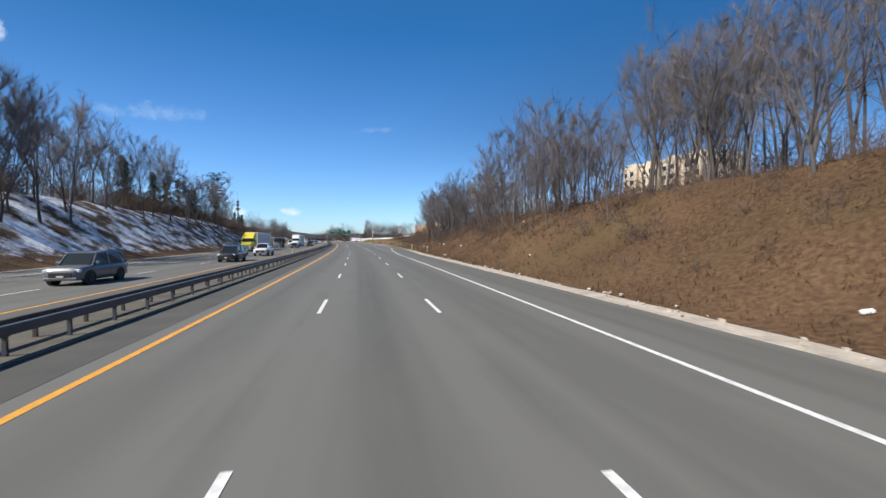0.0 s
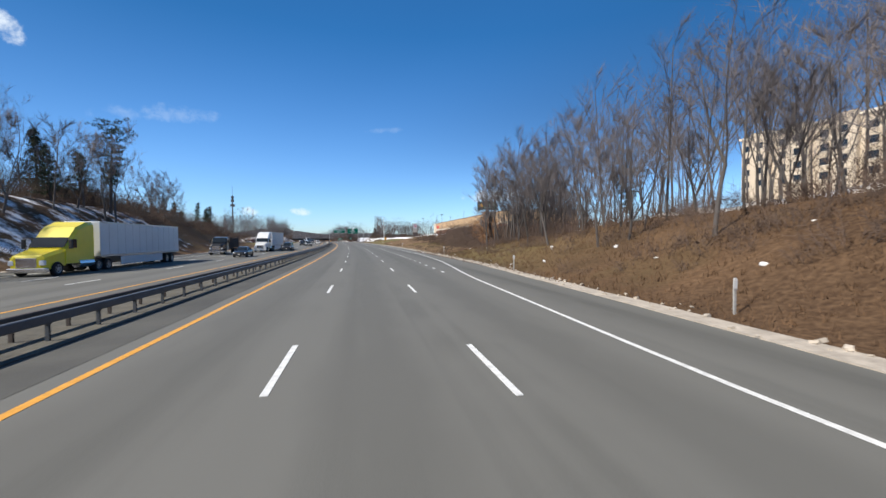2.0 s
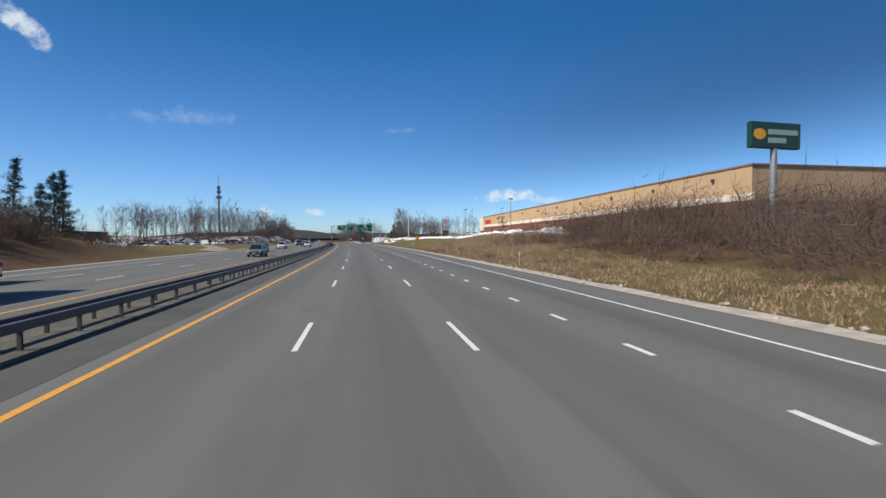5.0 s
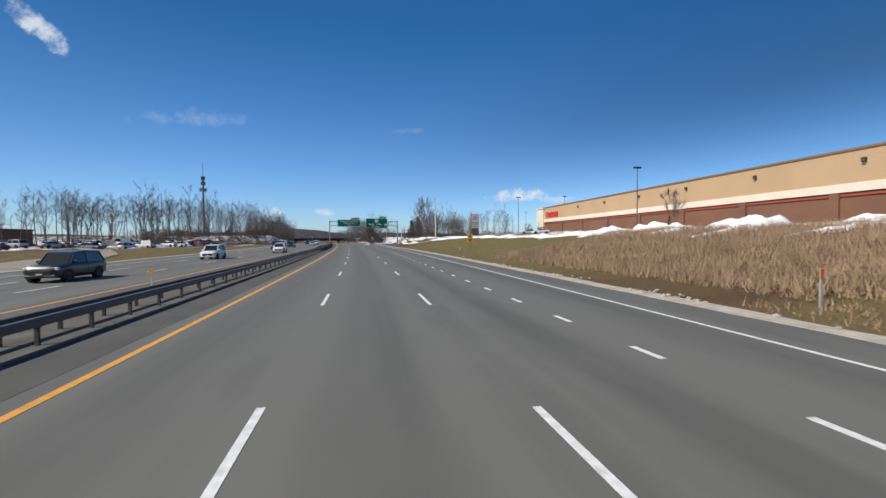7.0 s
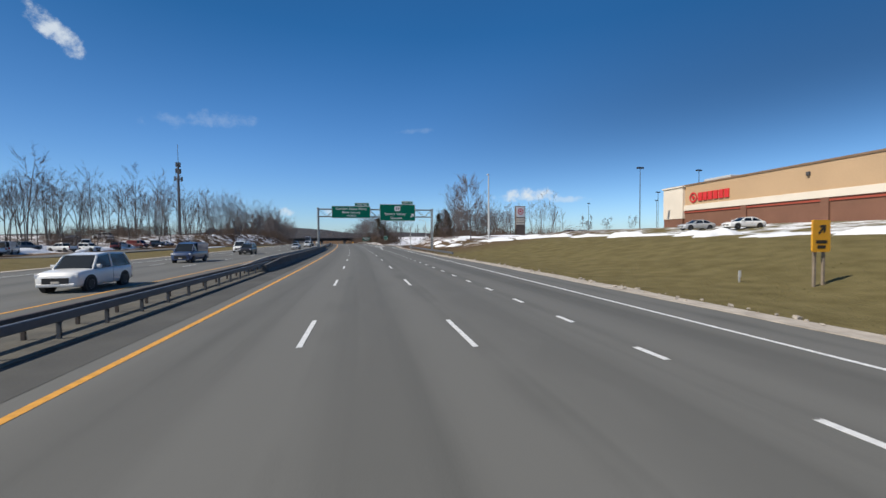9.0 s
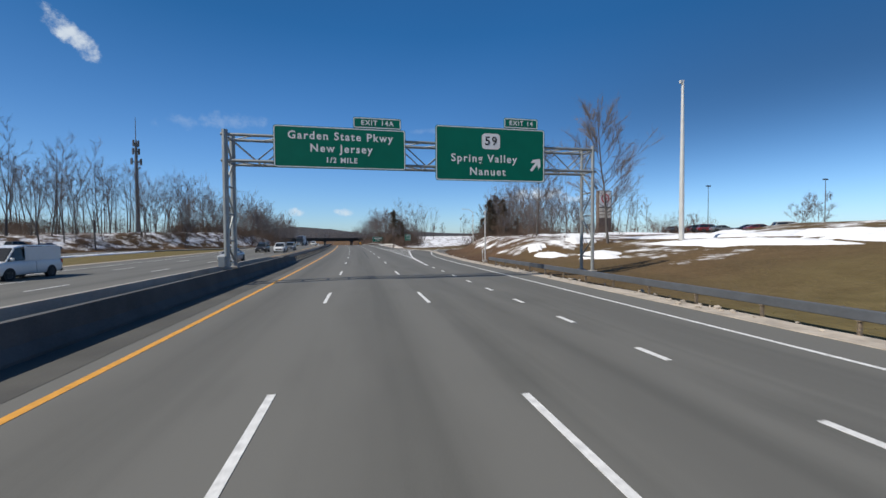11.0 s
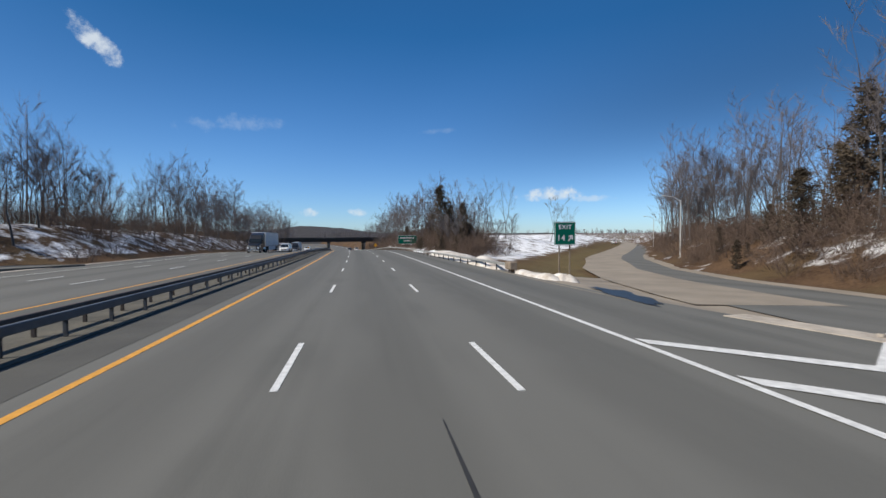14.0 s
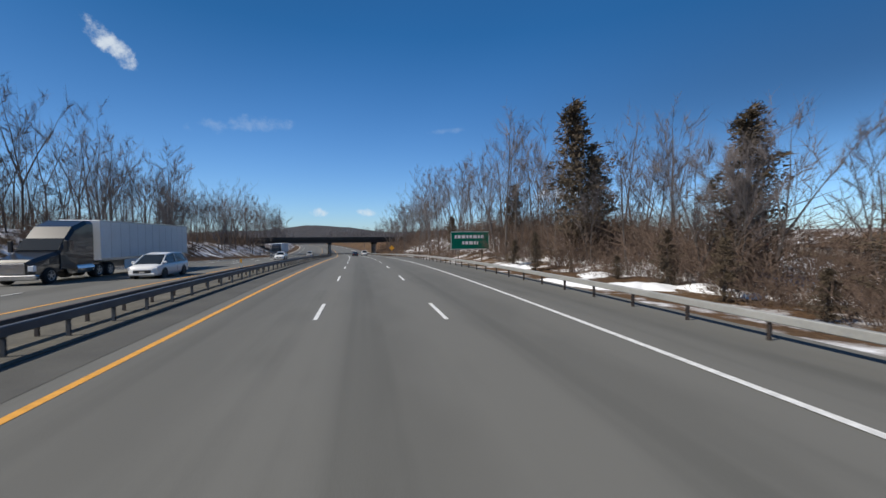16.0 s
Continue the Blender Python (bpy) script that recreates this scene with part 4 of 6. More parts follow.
py = thing("pylon_sign", "tall shopping pylon with white panels and red ring", "sign", m=at(403.7, 70.6, gz(403.7, 70.6)))
part("pillar", Mesh().box(-2.2, -0.6, -0.5, 2.2, 0.6, 12.6, bevel=0.08), material("pylon_brown", (0.17, 0.13, 0.11), 0.8, bump=0.1), py)
part("panel", Mesh().box(-1.9, -0.68, 7.9, 1.9, -0.6, 12.3, bevel=0.03), M_SIGNWHITE, py)
ringm = Mesh()
for r0, r1 in ((1.35, 0.95), (0.5, 0.0)):
    k = 20
    b0 = len(ringm.v)
    for r in (r0, max(r1, 0.001)):
        ringm.v += [(r * math.cos(math.tau * i / k), -0.70, 10.3 + r * math.sin(math.tau * i / k)) for i in range(k)]
    ringm.f += [(b0 + i, b0 + (i + 1) % k, b0 + k + (i + 1) % k, b0 + k + i) for i in range(k)]
part("emblem", ringm, M_RED, py)
for z in (7.1, 6.1, 5.1):
    part("panel", Mesh().box(-1.9, -0.68, z - 0.4, 1.9, -0.6, z + 0.4, bevel=0.02), M_BAND, py)

# ---- overpass ----
M_GIRDER = material("dark_girder_paint", (0.045, 0.045, 0.043), 0.8, vary=0.4, scale=0.4, fine=6, bump=0.1)
ov = thing("overpass", "dark steel girder bridge crossing the road", "bridge", m=at(640, 0, 0, 4))
part("deck", Mesh().box(-75, -6, 6.7, 60, 6, 7.2), M_GIRDER, ov)
for y in (-5, -2, 1, 4):
    part("girder", Mesh().box(-75, y - 0.2, 5.4, 60, y + 0.2, 6.7), M_PLASTIC, ov)
for y in (-6.1, 5.8):
    part("parapet", Mesh().box(-75, y, 7.2, 60, y + 0.3, 8.1), M_GIRDER, ov)
for x in (-8.4, -30.5, 13):
    for y in (-4, 0, 4):
        part("pier", Mesh().tube([(x, y, -0.5), (x, y, 5.2)], 0.5, 10), M_CONC, ov)
    part("pier_cap", Mesh().box(x - 0.6, -5.6, 4.6, x + 0.6, 5.6, 5.4), M_GIRDER, ov)
for x0, x1 in ((-80, -47), (32, 64)):
    part("abutment", Mesh().box(x0, -7, -1, x1, 7, 6.7), M_GIRDER, ov)

# ---- big shop on the rise ----
ZS = 5.0
store = thing("store_building", "long tan stucco shop with cream band and red sign", "shop", m=at(317, 62, ZS, -5.6))
LEN, TOP = 138.0, 7.1
part("wall", Mesh().box(0, -LEN, 2.4, 26, 0, TOP), M_STUCCO, store)
part("base_wall", Mesh().box(-0.05, -LEN - 0.05, -2.4, 26, 0.05, 2.4), M_BRICK, store, "red-brown block base wall")
part("band", Mesh().box(-0.25, -LEN - 0.2, 2.4, 0.3, 0.05, 3.4, bevel=0.03), M_BAND, store, "cream horizontal band")
part("stripe", Mesh().box(-0.2, -LEN - 0.2, 1.95, 0.3, 0.05, 2.2), material("dull_red", (0.36, 0.07, 0.04), 0.8, bump=0.0), store)
part("coping", Mesh().box(-0.15, -LEN - 0.15, TOP, 26, 0.15, TOP + 0.25), material("brown_coping", (0.24, 0.15, 0.09), 0.8, bump=0.0), store)
part("corner_tower", Mesh().box(-0.6, -5.0, 0.9, 24, 0.4, 6.9, bevel=0.05), M_BAND, store, "cream corner tower")
part("tower_base", Mesh().box(-0.5, -4.9, -2.4, 23.9, 0.3, 0.9), M_BRICK, store)
part("parapet", Mesh().box(-0.8, -5.2, 6.9, 24.2, 0.6, 7.2, bevel=0.04), M_BAND, store)
for i in range(11):
    part("pilaster", Mesh().box(-0.32, -18 - i * 12 - 0.5, -1.8, -0.02, -18 - i * 12 + 0.5, 2.4), M_BRICK, store)
for i in range(9):
    part("drain_box", Mesh().box(-0.35, -28 - i * 13.0, TOP - 1.5, -0.02, -27.6 - i * 13.0, TOP - 1.0, bevel=0.03), M_ROOF, store)
part("roof_unit", Mesh().box(3, -12, 7.1, 7, -6, 8.3, bevel=0.1), M_POLE, store)
emb = Mesh()
k = 18
for r0, r1 in ((0.95, 0.66), (0.36, 0.001)):
    b0 = len(emb.v)
    for r in (r0, r1):
        emb.v += [(-0.18, -7.2 + r * math.cos(math.tau * i / k), 4.75 + r * math.sin(math.tau * i / k)) for i in range(k)]
    emb.f += [(b0 + i, b0 + (i + 1) % k, b0 + k + (i + 1) % k, b0 + k + i) for i in range(k)]
part("emblem", emb, M_RED, store, "red ring emblem")
for i in range(6):
    y = -8.4 - i * 1.16
    part("text_bar", Mesh().box(-0.25, y - 0.9, 4.0, -0.02, y, 5.5, bevel=0.03), M_RED, store)

# ---- block of flats behind the trees ----
apt = thing("apartment_building", "cream stucco block of flats on the hilltop", "building", m=at(164, 130, 18.0, 4) @ Matrix.Diagonal((1.25, 1.25, 1.25, 1)))
part("wall", Mesh().box(0, -35, -3, 18, 0, 13.5), M_CREAM, apt)
part("roof", Mesh().box(-0.5, -35.5, 13.5, 18.5, 0.5, 14.1), M_BAND, apt)
for i in range(4):
    part("bay", Mesh().box(-1.4, -33.5 + i * 8.6, -3, 0, -29.0 + i * 8.6, 14.6), M_CREAM, apt)
win = Mesh().box(-0.06, -0.8, 0, 0.02, 0.8, 1.6).data("window", M_GLASS)
wfr = Mesh().box(-0.1, -0.9, -0.14, 0.0, 0.9, 0.0).data("sill", M_BAND)
for f in range(4):
    for i in range(4):
        for dx, dy in ((-1.4, 2.25), (0.0, 6.4)):
            w = part("window", win, None, apt)
            w.matrix_basis = pose(dx, -33.5 + i * 8.6 + dy, 0.6 + f * 3.2)
            part("sill", wfr, None, w)

# house and buildings beyond the opposite lanes
hs_ = thing("house", "brown house with dark roof above the wooded bank", "house", m=at(533, -78, gz(533, -78), 0) @ Matrix.Diagonal((0.75, 0.75, 0.75, 1)))
part("wall", Mesh().box(-5, -7, -1, 5, 7, 5.5), M_BRICK, hs_)
part("roof", Mesh().loft([[(-5.6, y, 5.5), (5.6, y, 5.5), (0, y, 9.0)] for y in (-7.6, 7.6)]), M_ROOF, hs_)
part("chimney", Mesh().box(-0.5, 2, 7, 0.5, 3, 10.2), M_BRICK, hs_)
for y in (-4, 0, 4):
    part("window", Mesh().box(4.98, y - 0.7, 1.6, 5.06, y + 0.7, 3.4), M_GLASS, hs_)
for s, l, w, d, h, mt in ((182, -74, 12, 14, 6.0, M_ROOF), (300, -118, 30, 22, 7.0, M_CREAM), (362, -128, 26, 30, 6.0, M_BRICK), (255, -130, 24, 26, 6.5, M_BAND)):
    bl = thing("low_building", "plain low building beyond the car park", "building", group="far low buildings", m=at(s, l, gz(s, l) - 0.3))
    part("wall", Mesh().box(-w / 2, -d / 2, -1, w / 2, d / 2, h), mt, bl)
    part("roof", Mesh().box(-w / 2 - 0.4, -d / 2 - 0.4, h, w / 2 + 0.4, d / 2 + 0.4, h + 0.5), M_ROOF, bl)
    for i in range(int(d / 4)):
        part("window", Mesh().box(w / 2 - 0.02, -d / 2 + 1 + i * 4, 1.2, w / 2 + 0.05, -d / 2 + 3.4 + i * 4, 2.9), M_GLASS, bl)


# ---- trees and brush ----
def grow(rng, out, p, d, length, r, sides, segs, wobble, up, taper=0.8):
    """One tapered limb; returns its points and radii."""
    pts, rad, q = [p.copy()], [r], d.normalized()
    for i in range(segs):
        q = (q + Vector((rng.gauss(0, wobble), rng.gauss(0, wobble), rng.gauss(0, wobble) + up))).normalized()
        pts.append(pts[-1] + q * length / segs)
        rad.append(r * (1 - taper * (i + 1) / segs))
    out.tube(pts, rad, sides, cap=False)
    return pts, rad


def twig(out, p, d, length, r):
    """A single straight twig that runs to a point."""
    d = d.normalized()
    a = d.cross(Vector((0.3, 0.9, 0.2))).normalized()
    b, c = len(out.v), d.cross(a)
    out.v += [tuple(p + a * r), tuple(p + (c * 0.87 - a * 0.5) * r), tuple(p - (c * 0.87 + a * 0.5) * r), tuple(p + d * length)]
    out.f += [(b, b + 1, b + 3), (b + 1, b + 2, b + 3), (b + 2, b, b + 3)]


def sprig(out, p, d, length, r):
    """The finest twig: one sliver that runs to a point."""
    d = d.normalized()
    a = d.cross(Vector((d.y + 0.3, 0.9 - d.z, 0.2 + d.x))).normalized() * r
    b = len(out.v)
    out.v += [tuple(p + a), tuple(p - a), tuple(p + d * length)]
    out.f.append((b, b + 1, b + 2))


def along(pts, t):
    f = t * (len(pts) - 1)
    i = min(int(f), len(pts) - 2)
    return pts[i].lerp(pts[i + 1], f - i), (pts[i + 1] - pts[i]).normalized()


def bare_tree_meshes(seed, height=15.0, limbs=11, first=0.3, spread=0.85, subs=7, twigs=18, r0=0.13, fine=0.0105, level=0.0, leaders=1, lite=False):
    """Leafless tree: a stem, forked into leaders where asked, limbs, branches and a haze of twigs."""
    rng = random.Random(seed)
    trunk, crown = Mesh(), Mesh()
    lean = Vector((rng.gauss(0, 0.06), rng.gauss(0, 0.06), 1))
    stems = []
    if leaders == 1:
        pts, _ = grow(rng, trunk, Vector((0, 0, -0.4)), lean, height * 0.93, r0, 7, 8, 0.035, 0.04)
        stems.append((pts, r0, first, limbs, 1.0))
    else:
        fork = height * first * rng.uniform(0.6, 1.0)
        base, _ = grow(rng, trunk, Vector((0, 0, -0.4)), lean, fork, r0, 7, 4, 0.05, 0.03, 0.25)
        turn = rng.uniform(0, math.tau)
        for i in range(leaders):
            a, tilt = turn + math.tau * i / leaders + rng.gauss(0, 0.3), rng.uniform(0.18, 0.5)
            d = Vector((math.cos(a) * tilt, math.sin(a) * tilt, 1))
            pts, _ = grow(rng, trunk, base[-1], d, (height - fork) * rng.uniform(0.8, 1.02), r0 * rng.uniform(0.45, 0.68), 6, 7, 0.06, 0.06, 0.88)
            stems.append((pts, r0 * 0.6, 0.12, max(4, round(limbs * 1.15 / leaders)), 0.85))
    for pts, r, low, count, reach in stems:
        for i in range(count):
            t = low + (0.97 - low) * (i + rng.random() * 0.7) / count
            p, d = along(pts, t)
            a = i * 2.4 + rng.gauss(0, 0.4)
            out = Vector((math.cos(a), math.sin(a), (0.65 + rng.random() * 0.7) * (1 - level * (1 - t)))) + d * 0.15
            ln = height * (0.40 - 0.24 * (t - low)) * spread * reach * rng.uniform(0.6, 1.15)
            lp, lr = grow(rng, trunk if i < 4 and not lite else crown, p, out, ln, r * (1 - t * 0.8) * 0.42, 3 if lite else 4, 2 if lite else 4, 0.09, 0.09)
            for j in range(subs):
                q, qd = along(lp, 0.2 + 0.8 * (j + rng.random()) / subs)
                dd = (qd + Vector((rng.gauss(0, 0.42), rng.gauss(0, 0.42), rng.gauss(0.32, 0.25)))).normalized()
                sp, sr = grow(rng, crown, q, dd, ln * rng.uniform(0.3, 0.55), 0.015, 3, 1, 0.18, 0.06)
                for k in range(twigs):
                    w, wd = along(sp, 0.1 + 0.9 * rng.random())
                    ww = (wd + Vector((rng.gauss(0, 0.5), rng.gauss(0, 0.5), rng.gauss(0.2, 0.36)))).normalized()
                    sprig(crown, w, ww, rng.uniform(0.5, 1.6), fine)
    return trunk, crown


TREE_LABEL = "tall leafless grey-brown tree with fine twigs"


def make_tree(seed, label=TREE_LABEL, **kw):
    t = thing("bare_tree", label, "tree", group="bare trees")
    trunk, crown = bare_tree_meshes(seed, **kw)
    part("trunk", trunk.data("trunk", M_BARK, True), None, t)
    part("crown", crown.data("crown", M_TWIG), None, t)
    return t


TREES = [make_tree(11, height=15, limbs=12, first=0.36), make_tree(12, height=17, limbs=14, first=0.30, spread=0.8, leaders=2, r0=0.17), make_tree(13, height=14, limbs=14, first=0.20, spread=0.95, leaders=3, r0=0.17),
         make_tree(14, height=17, limbs=12, first=0.46, spread=0.75, r0=0.15), make_tree(15, height=15, limbs=14, first=0.42, spread=0.85, leaders=2, r0=0.16), make_tree(16, height=11, limbs=13, first=0.2, spread=0.95, r0=0.13, leaders=3)]
spare = list(TREES)
rng = random.Random(5)
FAR_TREES = []
for i in range(5):
    pair = bare_tree_meshes(201 + i, height=14 + i, limbs=10, first=0.30 + 0.04 * i, spread=0.8, subs=4, twigs=11, fine=0.015, leaders=1 + i % 3, lite=True)
    FAR_TREES.append((pair[0].data("trunk", M_BARK), pair[1].data("crown", M_TWIG)))


class Mass:
    """Many like plants joined into one mesh, for what nobody could count."""

    def __init__(self):
        self.co, self.fa, self.sz, self.mi, self.n, self.known = [], [], [], [], 0, {}

    def add(self, me, m, slot):
        if me.name not in self.known:
            co = np.empty(len(me.vertices) * 3)
            me.vertices.foreach_get("co", co)
            ix = np.empty(len(me.loops), np.int64)
            me.loops.foreach_get("vertex_index", ix)
            size = np.empty(len(me.polygons), np.int64)
            me.polygons.foreach_get("loop_total", size)
            self.known[me.name] = (co.reshape(-1, 3), ix, size)
        co, ix, size = self.known[me.name]
        k = np.array(m)
        self.co.append(co @ k[:3, :3].T + k[:3, 3])
        self.fa.append(ix + self.n)
        self.sz.append(size)
        self.mi.append(np.full(len(size), slot, np.int32))
        self.n += len(co)

    def done(self, name, label, category, mats):
        me = bpy.data.meshes.new(name)
        co, fa, sz = np.concatenate(self.co), np.concatenate(self.fa), np.concatenate(self.sz)
        me.vertices.add(len(co))
        me.vertices.foreach_set("co", co.ravel())
        me.loops.add(fa.size)
        me.loops.foreach_set("vertex_index", fa.ravel().astype(np.int32))
        me.polygons.add(len(sz))
        me.polygons.foreach_set("loop_start", (np.cumsum(sz) - sz).astype(np.int32))
        for q in mats:
            me.materials.append(q)
        me.polygons.foreach_set("material_index", np.concatenate(self.mi))
        me.update()
        return tagged(new(name, me), label, category, kind="stuff")


def place(s, l, scale, tilt, z=None):
    return at(s, l, (gz(s, l) if z is None else z) - 0.05, rng.uniform(0, 360)) @ pose(0, 0, 0, rng.gauss(0, tilt), rng.gauss(0, tilt), 0) @ Matrix.Diagonal((scale, scale, scale * rng.uniform(0.9, 1.1), 1))


def put(proto, s, l, scale=1.0, z=None, tilt=4.0):
    m = place(s, l, scale, tilt, z)
    if proto in spare:
        spare.remove(proto)
        proto.matrix_basis = m
        return proto
    return copy_thing(proto, m)


def free(s, l):
    """Keeps the ramp and the open snow field beside it clear of plants."""
    return not (s > 402 and (lerp_table(RAMP, s) - 22 < l < lerp_table(RAMP, s) + 9 and l > 0.36 * (s - 402) or l < 12 and l > 0))


def wood(s0, s1, l0, l1, count, lo, hi, mass=None):
    for _ in range(count):
        s, l = rng.uniform(s0, s1), l0 + (l1 - l0) * rng.random() ** 1.4
        tree, k = rng.choice(TREES), rng.uniform(lo, hi)
        if not free(s, l) or (300 < s < 445 and bank_foot(s) - 1 < l < 0):
            continue
        if mass:
            m = place(s, l, k, 4)
            far_pair = rng.choice(FAR_TREES)
            mass.add(far_pair[0], m, 0)
            mass.add(far_pair[1], m, 1)
        else:
            put(tree, s, l, k)


woods = Mass()
# right-hand wood on the embankment
wood(14, 112, 20.5, 28, 62, 0.70, 1.0)
wood(14, 112, 27, 36, 44, 0.70, 1.0, woods)
wood(20, 112, 16.5, 21, 20, 0.55, 0.85)
wood(4, 60, 16.5, 22, 14, 0.55, 0.9)
wood(-25, 14, 23, 38, 12, 0.8, 1.05, woods)
wood(108, 127, 22, 34, 24, 0.9, 1.25)
wood(118, 130, 28, 44, 16, 0.8, 1.15)
wood(130, 140, 43, 56, 10, 0.8, 1.1)
# left-hand wood on the snowy bank
wood(30, 130, -37, -47, 28, 0.95, 1.25)
wood(30, 130, -46, -56, 16, 0.95, 1.2, woods)
wood(26, 62, -37, -46, 9, 1.25, 1.5)
wood(135, 190, -42, -58, 12, 0.7, 1.0)
put(TREES[2], 170.9, -48.6, 1.4), put(TREES[2], 166.5, -47.0, 1.25)
# left bank past the car park
wood(396, 470, -36, -46, 18, 0.65, 0.92)
wood(396, 470, -44, -52, 18, 0.62, 0.9, woods)
wood(470, 560, -34, -40, 14, 0.65, 0.92)
wood(470, 560, -36, -44, 24, 0.62, 0.9, woods)
# ramp side and the wedge between ramp and road
BROAD = make_tree(17, label="broad leafless oak with level spreading branches", height=16, limbs=26, first=0.26, spread=0.92, twigs=24, r0=0.155, level=0.7)
spare.append(BROAD)
put(BROAD, 364.4, 29.4, 1.08, tilt=0.6), put(BROAD, 344.0, 28.5, 0.95, tilt=1.0), put(TREES[0], 372, 48, 0.6), put(TREES[5], 381, 36, 0.8), put(TREES[5], 376, 44, 0.8)
wood(388, 425, 35, 46, 14, 0.65, 0.9)
wood(366, 392, 31, 42, 7, 0.5, 0.85)
for i in range(20):
    s = 424 + 62 * rng.random()
    put(rng.choice(TREES), s, lerp_table(RAMP, s) + 11 + 12 * rng.random(), rng.uniform(0.8, 1.15))
wood(451, 490, 17, 28, 26, 0.42, 0.78)
wood(454, 492, 18, 28, 22, 0.4, 0.75, woods)
put(TREES[5], 234, 37, 0.5), put(TREES[5], 145, 37, 0.75), put(TREES[5], 160, 30, 0.4), put(TREES[5], 168, 36, 0.45)
for s, l in ((345, 62), (360, 80), (372, 100), (410, 110), (350, 120)):
    put(TREES[5], s, l, 0.6)
wood(396, 470, -50, -72, 34, 0.9, 1.25, woods)
wood(470, 560, -40, -54, 28, 0.85, 1.25, woods)
wood(388, 425, 42, 56, 20, 0.7, 1.0, woods)
wood(424, 490, 52, 84, 60, 0.75, 1.1, woods)
wood(-10, 128, 34, 60, 115, 0.75, 1.05, woods)
wood(20, 140, -54, -80, 44, 1.0, 1.3, woods)
wood(335, 440, -66, -96, 60, 0.95, 1.25, woods)
wood(225, 345, -100, -130, 46, 0.8, 1.1, woods)
wood(335, 400, -88, -105, 26, 0.95, 1.2, woods)
wood(440, 640, -50, -84, 60, 0.9, 1.2, woods)
wood(560, 700, -33, -60, 80, 0.95, 1.3, woods)
wood(480, 640, 15, 40, 84, 0.8, 1.15, woods)
wood(425, 480, 62, 110, 50, 0.8, 1.15, woods)
woods.done("woods", "crowded leafless woods behind the roadside trees", "woods", [M_BARK, M_TWIG])


def needle_tree_meshes(seed, height, width, shape, clumps=420, bare=0.08):
    """Conifer: trunk, uneven boughs and small flat sprays that hang along each bough."""
    rg = random.Random(seed)
    trunk, crown = Mesh(), Mesh()
    trunk.tube([(0, 0, -0.4), (0.05, 0, height * 0.5), (0, 0, height * 0.97)], [0.05 + width * 0.022, 0.03 + width * 0.014, 0.02], 7)
    boughs = max(24, clumps // 14)
    for i in range(boughs):
        t = bare + (0.985 - bare) * (i + rg.random()) / boughs
        a = i * 2.4 + rg.gauss(0, 0.5)
        side = noise.noise(Vector((math.cos(a) * 1.3, math.sin(a) * 1.3, t * height * 0.4 + seed)))
        reach = max(0.25, shape(t) * width * 0.5 * rg.uniform(0.55, 1.12) * (1 + 0.6 * side))
        rise = rg.uniform(-0.25, 0.35)
        foot = Vector((0, 0, t * height - 0.1))
        tip = foot + Vector((math.cos(a), math.sin(a), rise)) * reach
        if i % 3 == 0:
            trunk.tube([tuple(foot), tuple(tip)], [0.035, 0.01], 3, cap=False)
        for k in range(14):
            f = 0.12 + 0.88 * (k + rg.random()) / 14
            p = foot.lerp(tip, f) + Vector((rg.gauss(0, 0.12), rg.gauss(0, 0.12), rg.gauss(-0.04, 0.10))) * (0.5 + f)
            for _ in range(6):
                d = Vector((math.cos(a) + rg.gauss(0, 0.9), math.sin(a) + rg.gauss(0, 0.9), rg.gauss(0.25, 0.7))).normalized()
                e = d.cross(Vector((rg.gauss(0, 1), rg.gauss(0, 1), rg.gauss(0, 1)))).normalized()
                c = p + Vector((rg.gauss(0, 0.13), rg.gauss(0, 0.13), rg.gauss(0, 0.12)))
                ln, wd = rg.uniform(0.14, 0.42), rg.uniform(0.035, 0.07)
                b = len(crown.v)
                crown.v += [tuple(c - e * wd), tuple(c + d * ln), tuple(c + e * wd)]
                crown.f.append((b, b + 1, b + 2))
    return trunk, crown


def make_conifer(name, label, seed, height, width, shape, mat, clumps=420, bare=0.08):
    t = thing(name, label, "tree", group=name + "s")
    trunk, crown = needle_tree_meshes(seed, height, width, shape, clumps, bare)
    part("trunk", trunk.data("trunk", M_BARK, True), None, t)
    part("crown", crown.data("crown", mat), None, t)
    spare.append(t)
    return t


column = lambda t: (0.55 + 0.55 * math.sin(math.pi * min(1, t * 0.8 + 0.15))) * max(0.0, 1 - t) ** 0.55
cone = lambda t: 1.05 - t
CEDARS = [make_conifer("cedar_tree", "ragged dark brown-green cedar", 31 + i, 8.5, 5.0, column, M_CEDAR, 850) for i in range(3)]
FIRS = [make_conifer("fir_tree", "dark green conical conifer", 41 + i, 12, 7.0, cone, M_PINE, 700, 0.1) for i in range(2)]
pine = make_conifer("pine_tree", "tall pine with a bare trunk and tufted top", 51, 16, 10.5, lambda t: 0.25 + 0.75 * smooth01(0.45, 0.75, t) * (1.15 - t * 0.7), M_PINE, 1000, 0.34)
put(pine, 134.2, -40.7, 1.05, tilt=2)
put(pine, 122, 50, 0.95, tilt=2)
for s, l, k in ((128, -46, 1.0), (112, -46, 0.95), (118, -50, 1.15), (104, -45, 0.85), (98, -48, 1.05), (124, -43, 0.75), (138, -47, 0.9), (146, -50, 1.0), (133, -50, 1.1), (108, -52, 1.15)):
    put(FIRS[0], s, l, k)
for i in range(9):
    put(FIRS[i % 2], 203 + i * 2.6 + rng.uniform(-1, 1), -60 + i * 1.1 + rng.uniform(-2, 2), rng.uniform(0.95, 1.2))
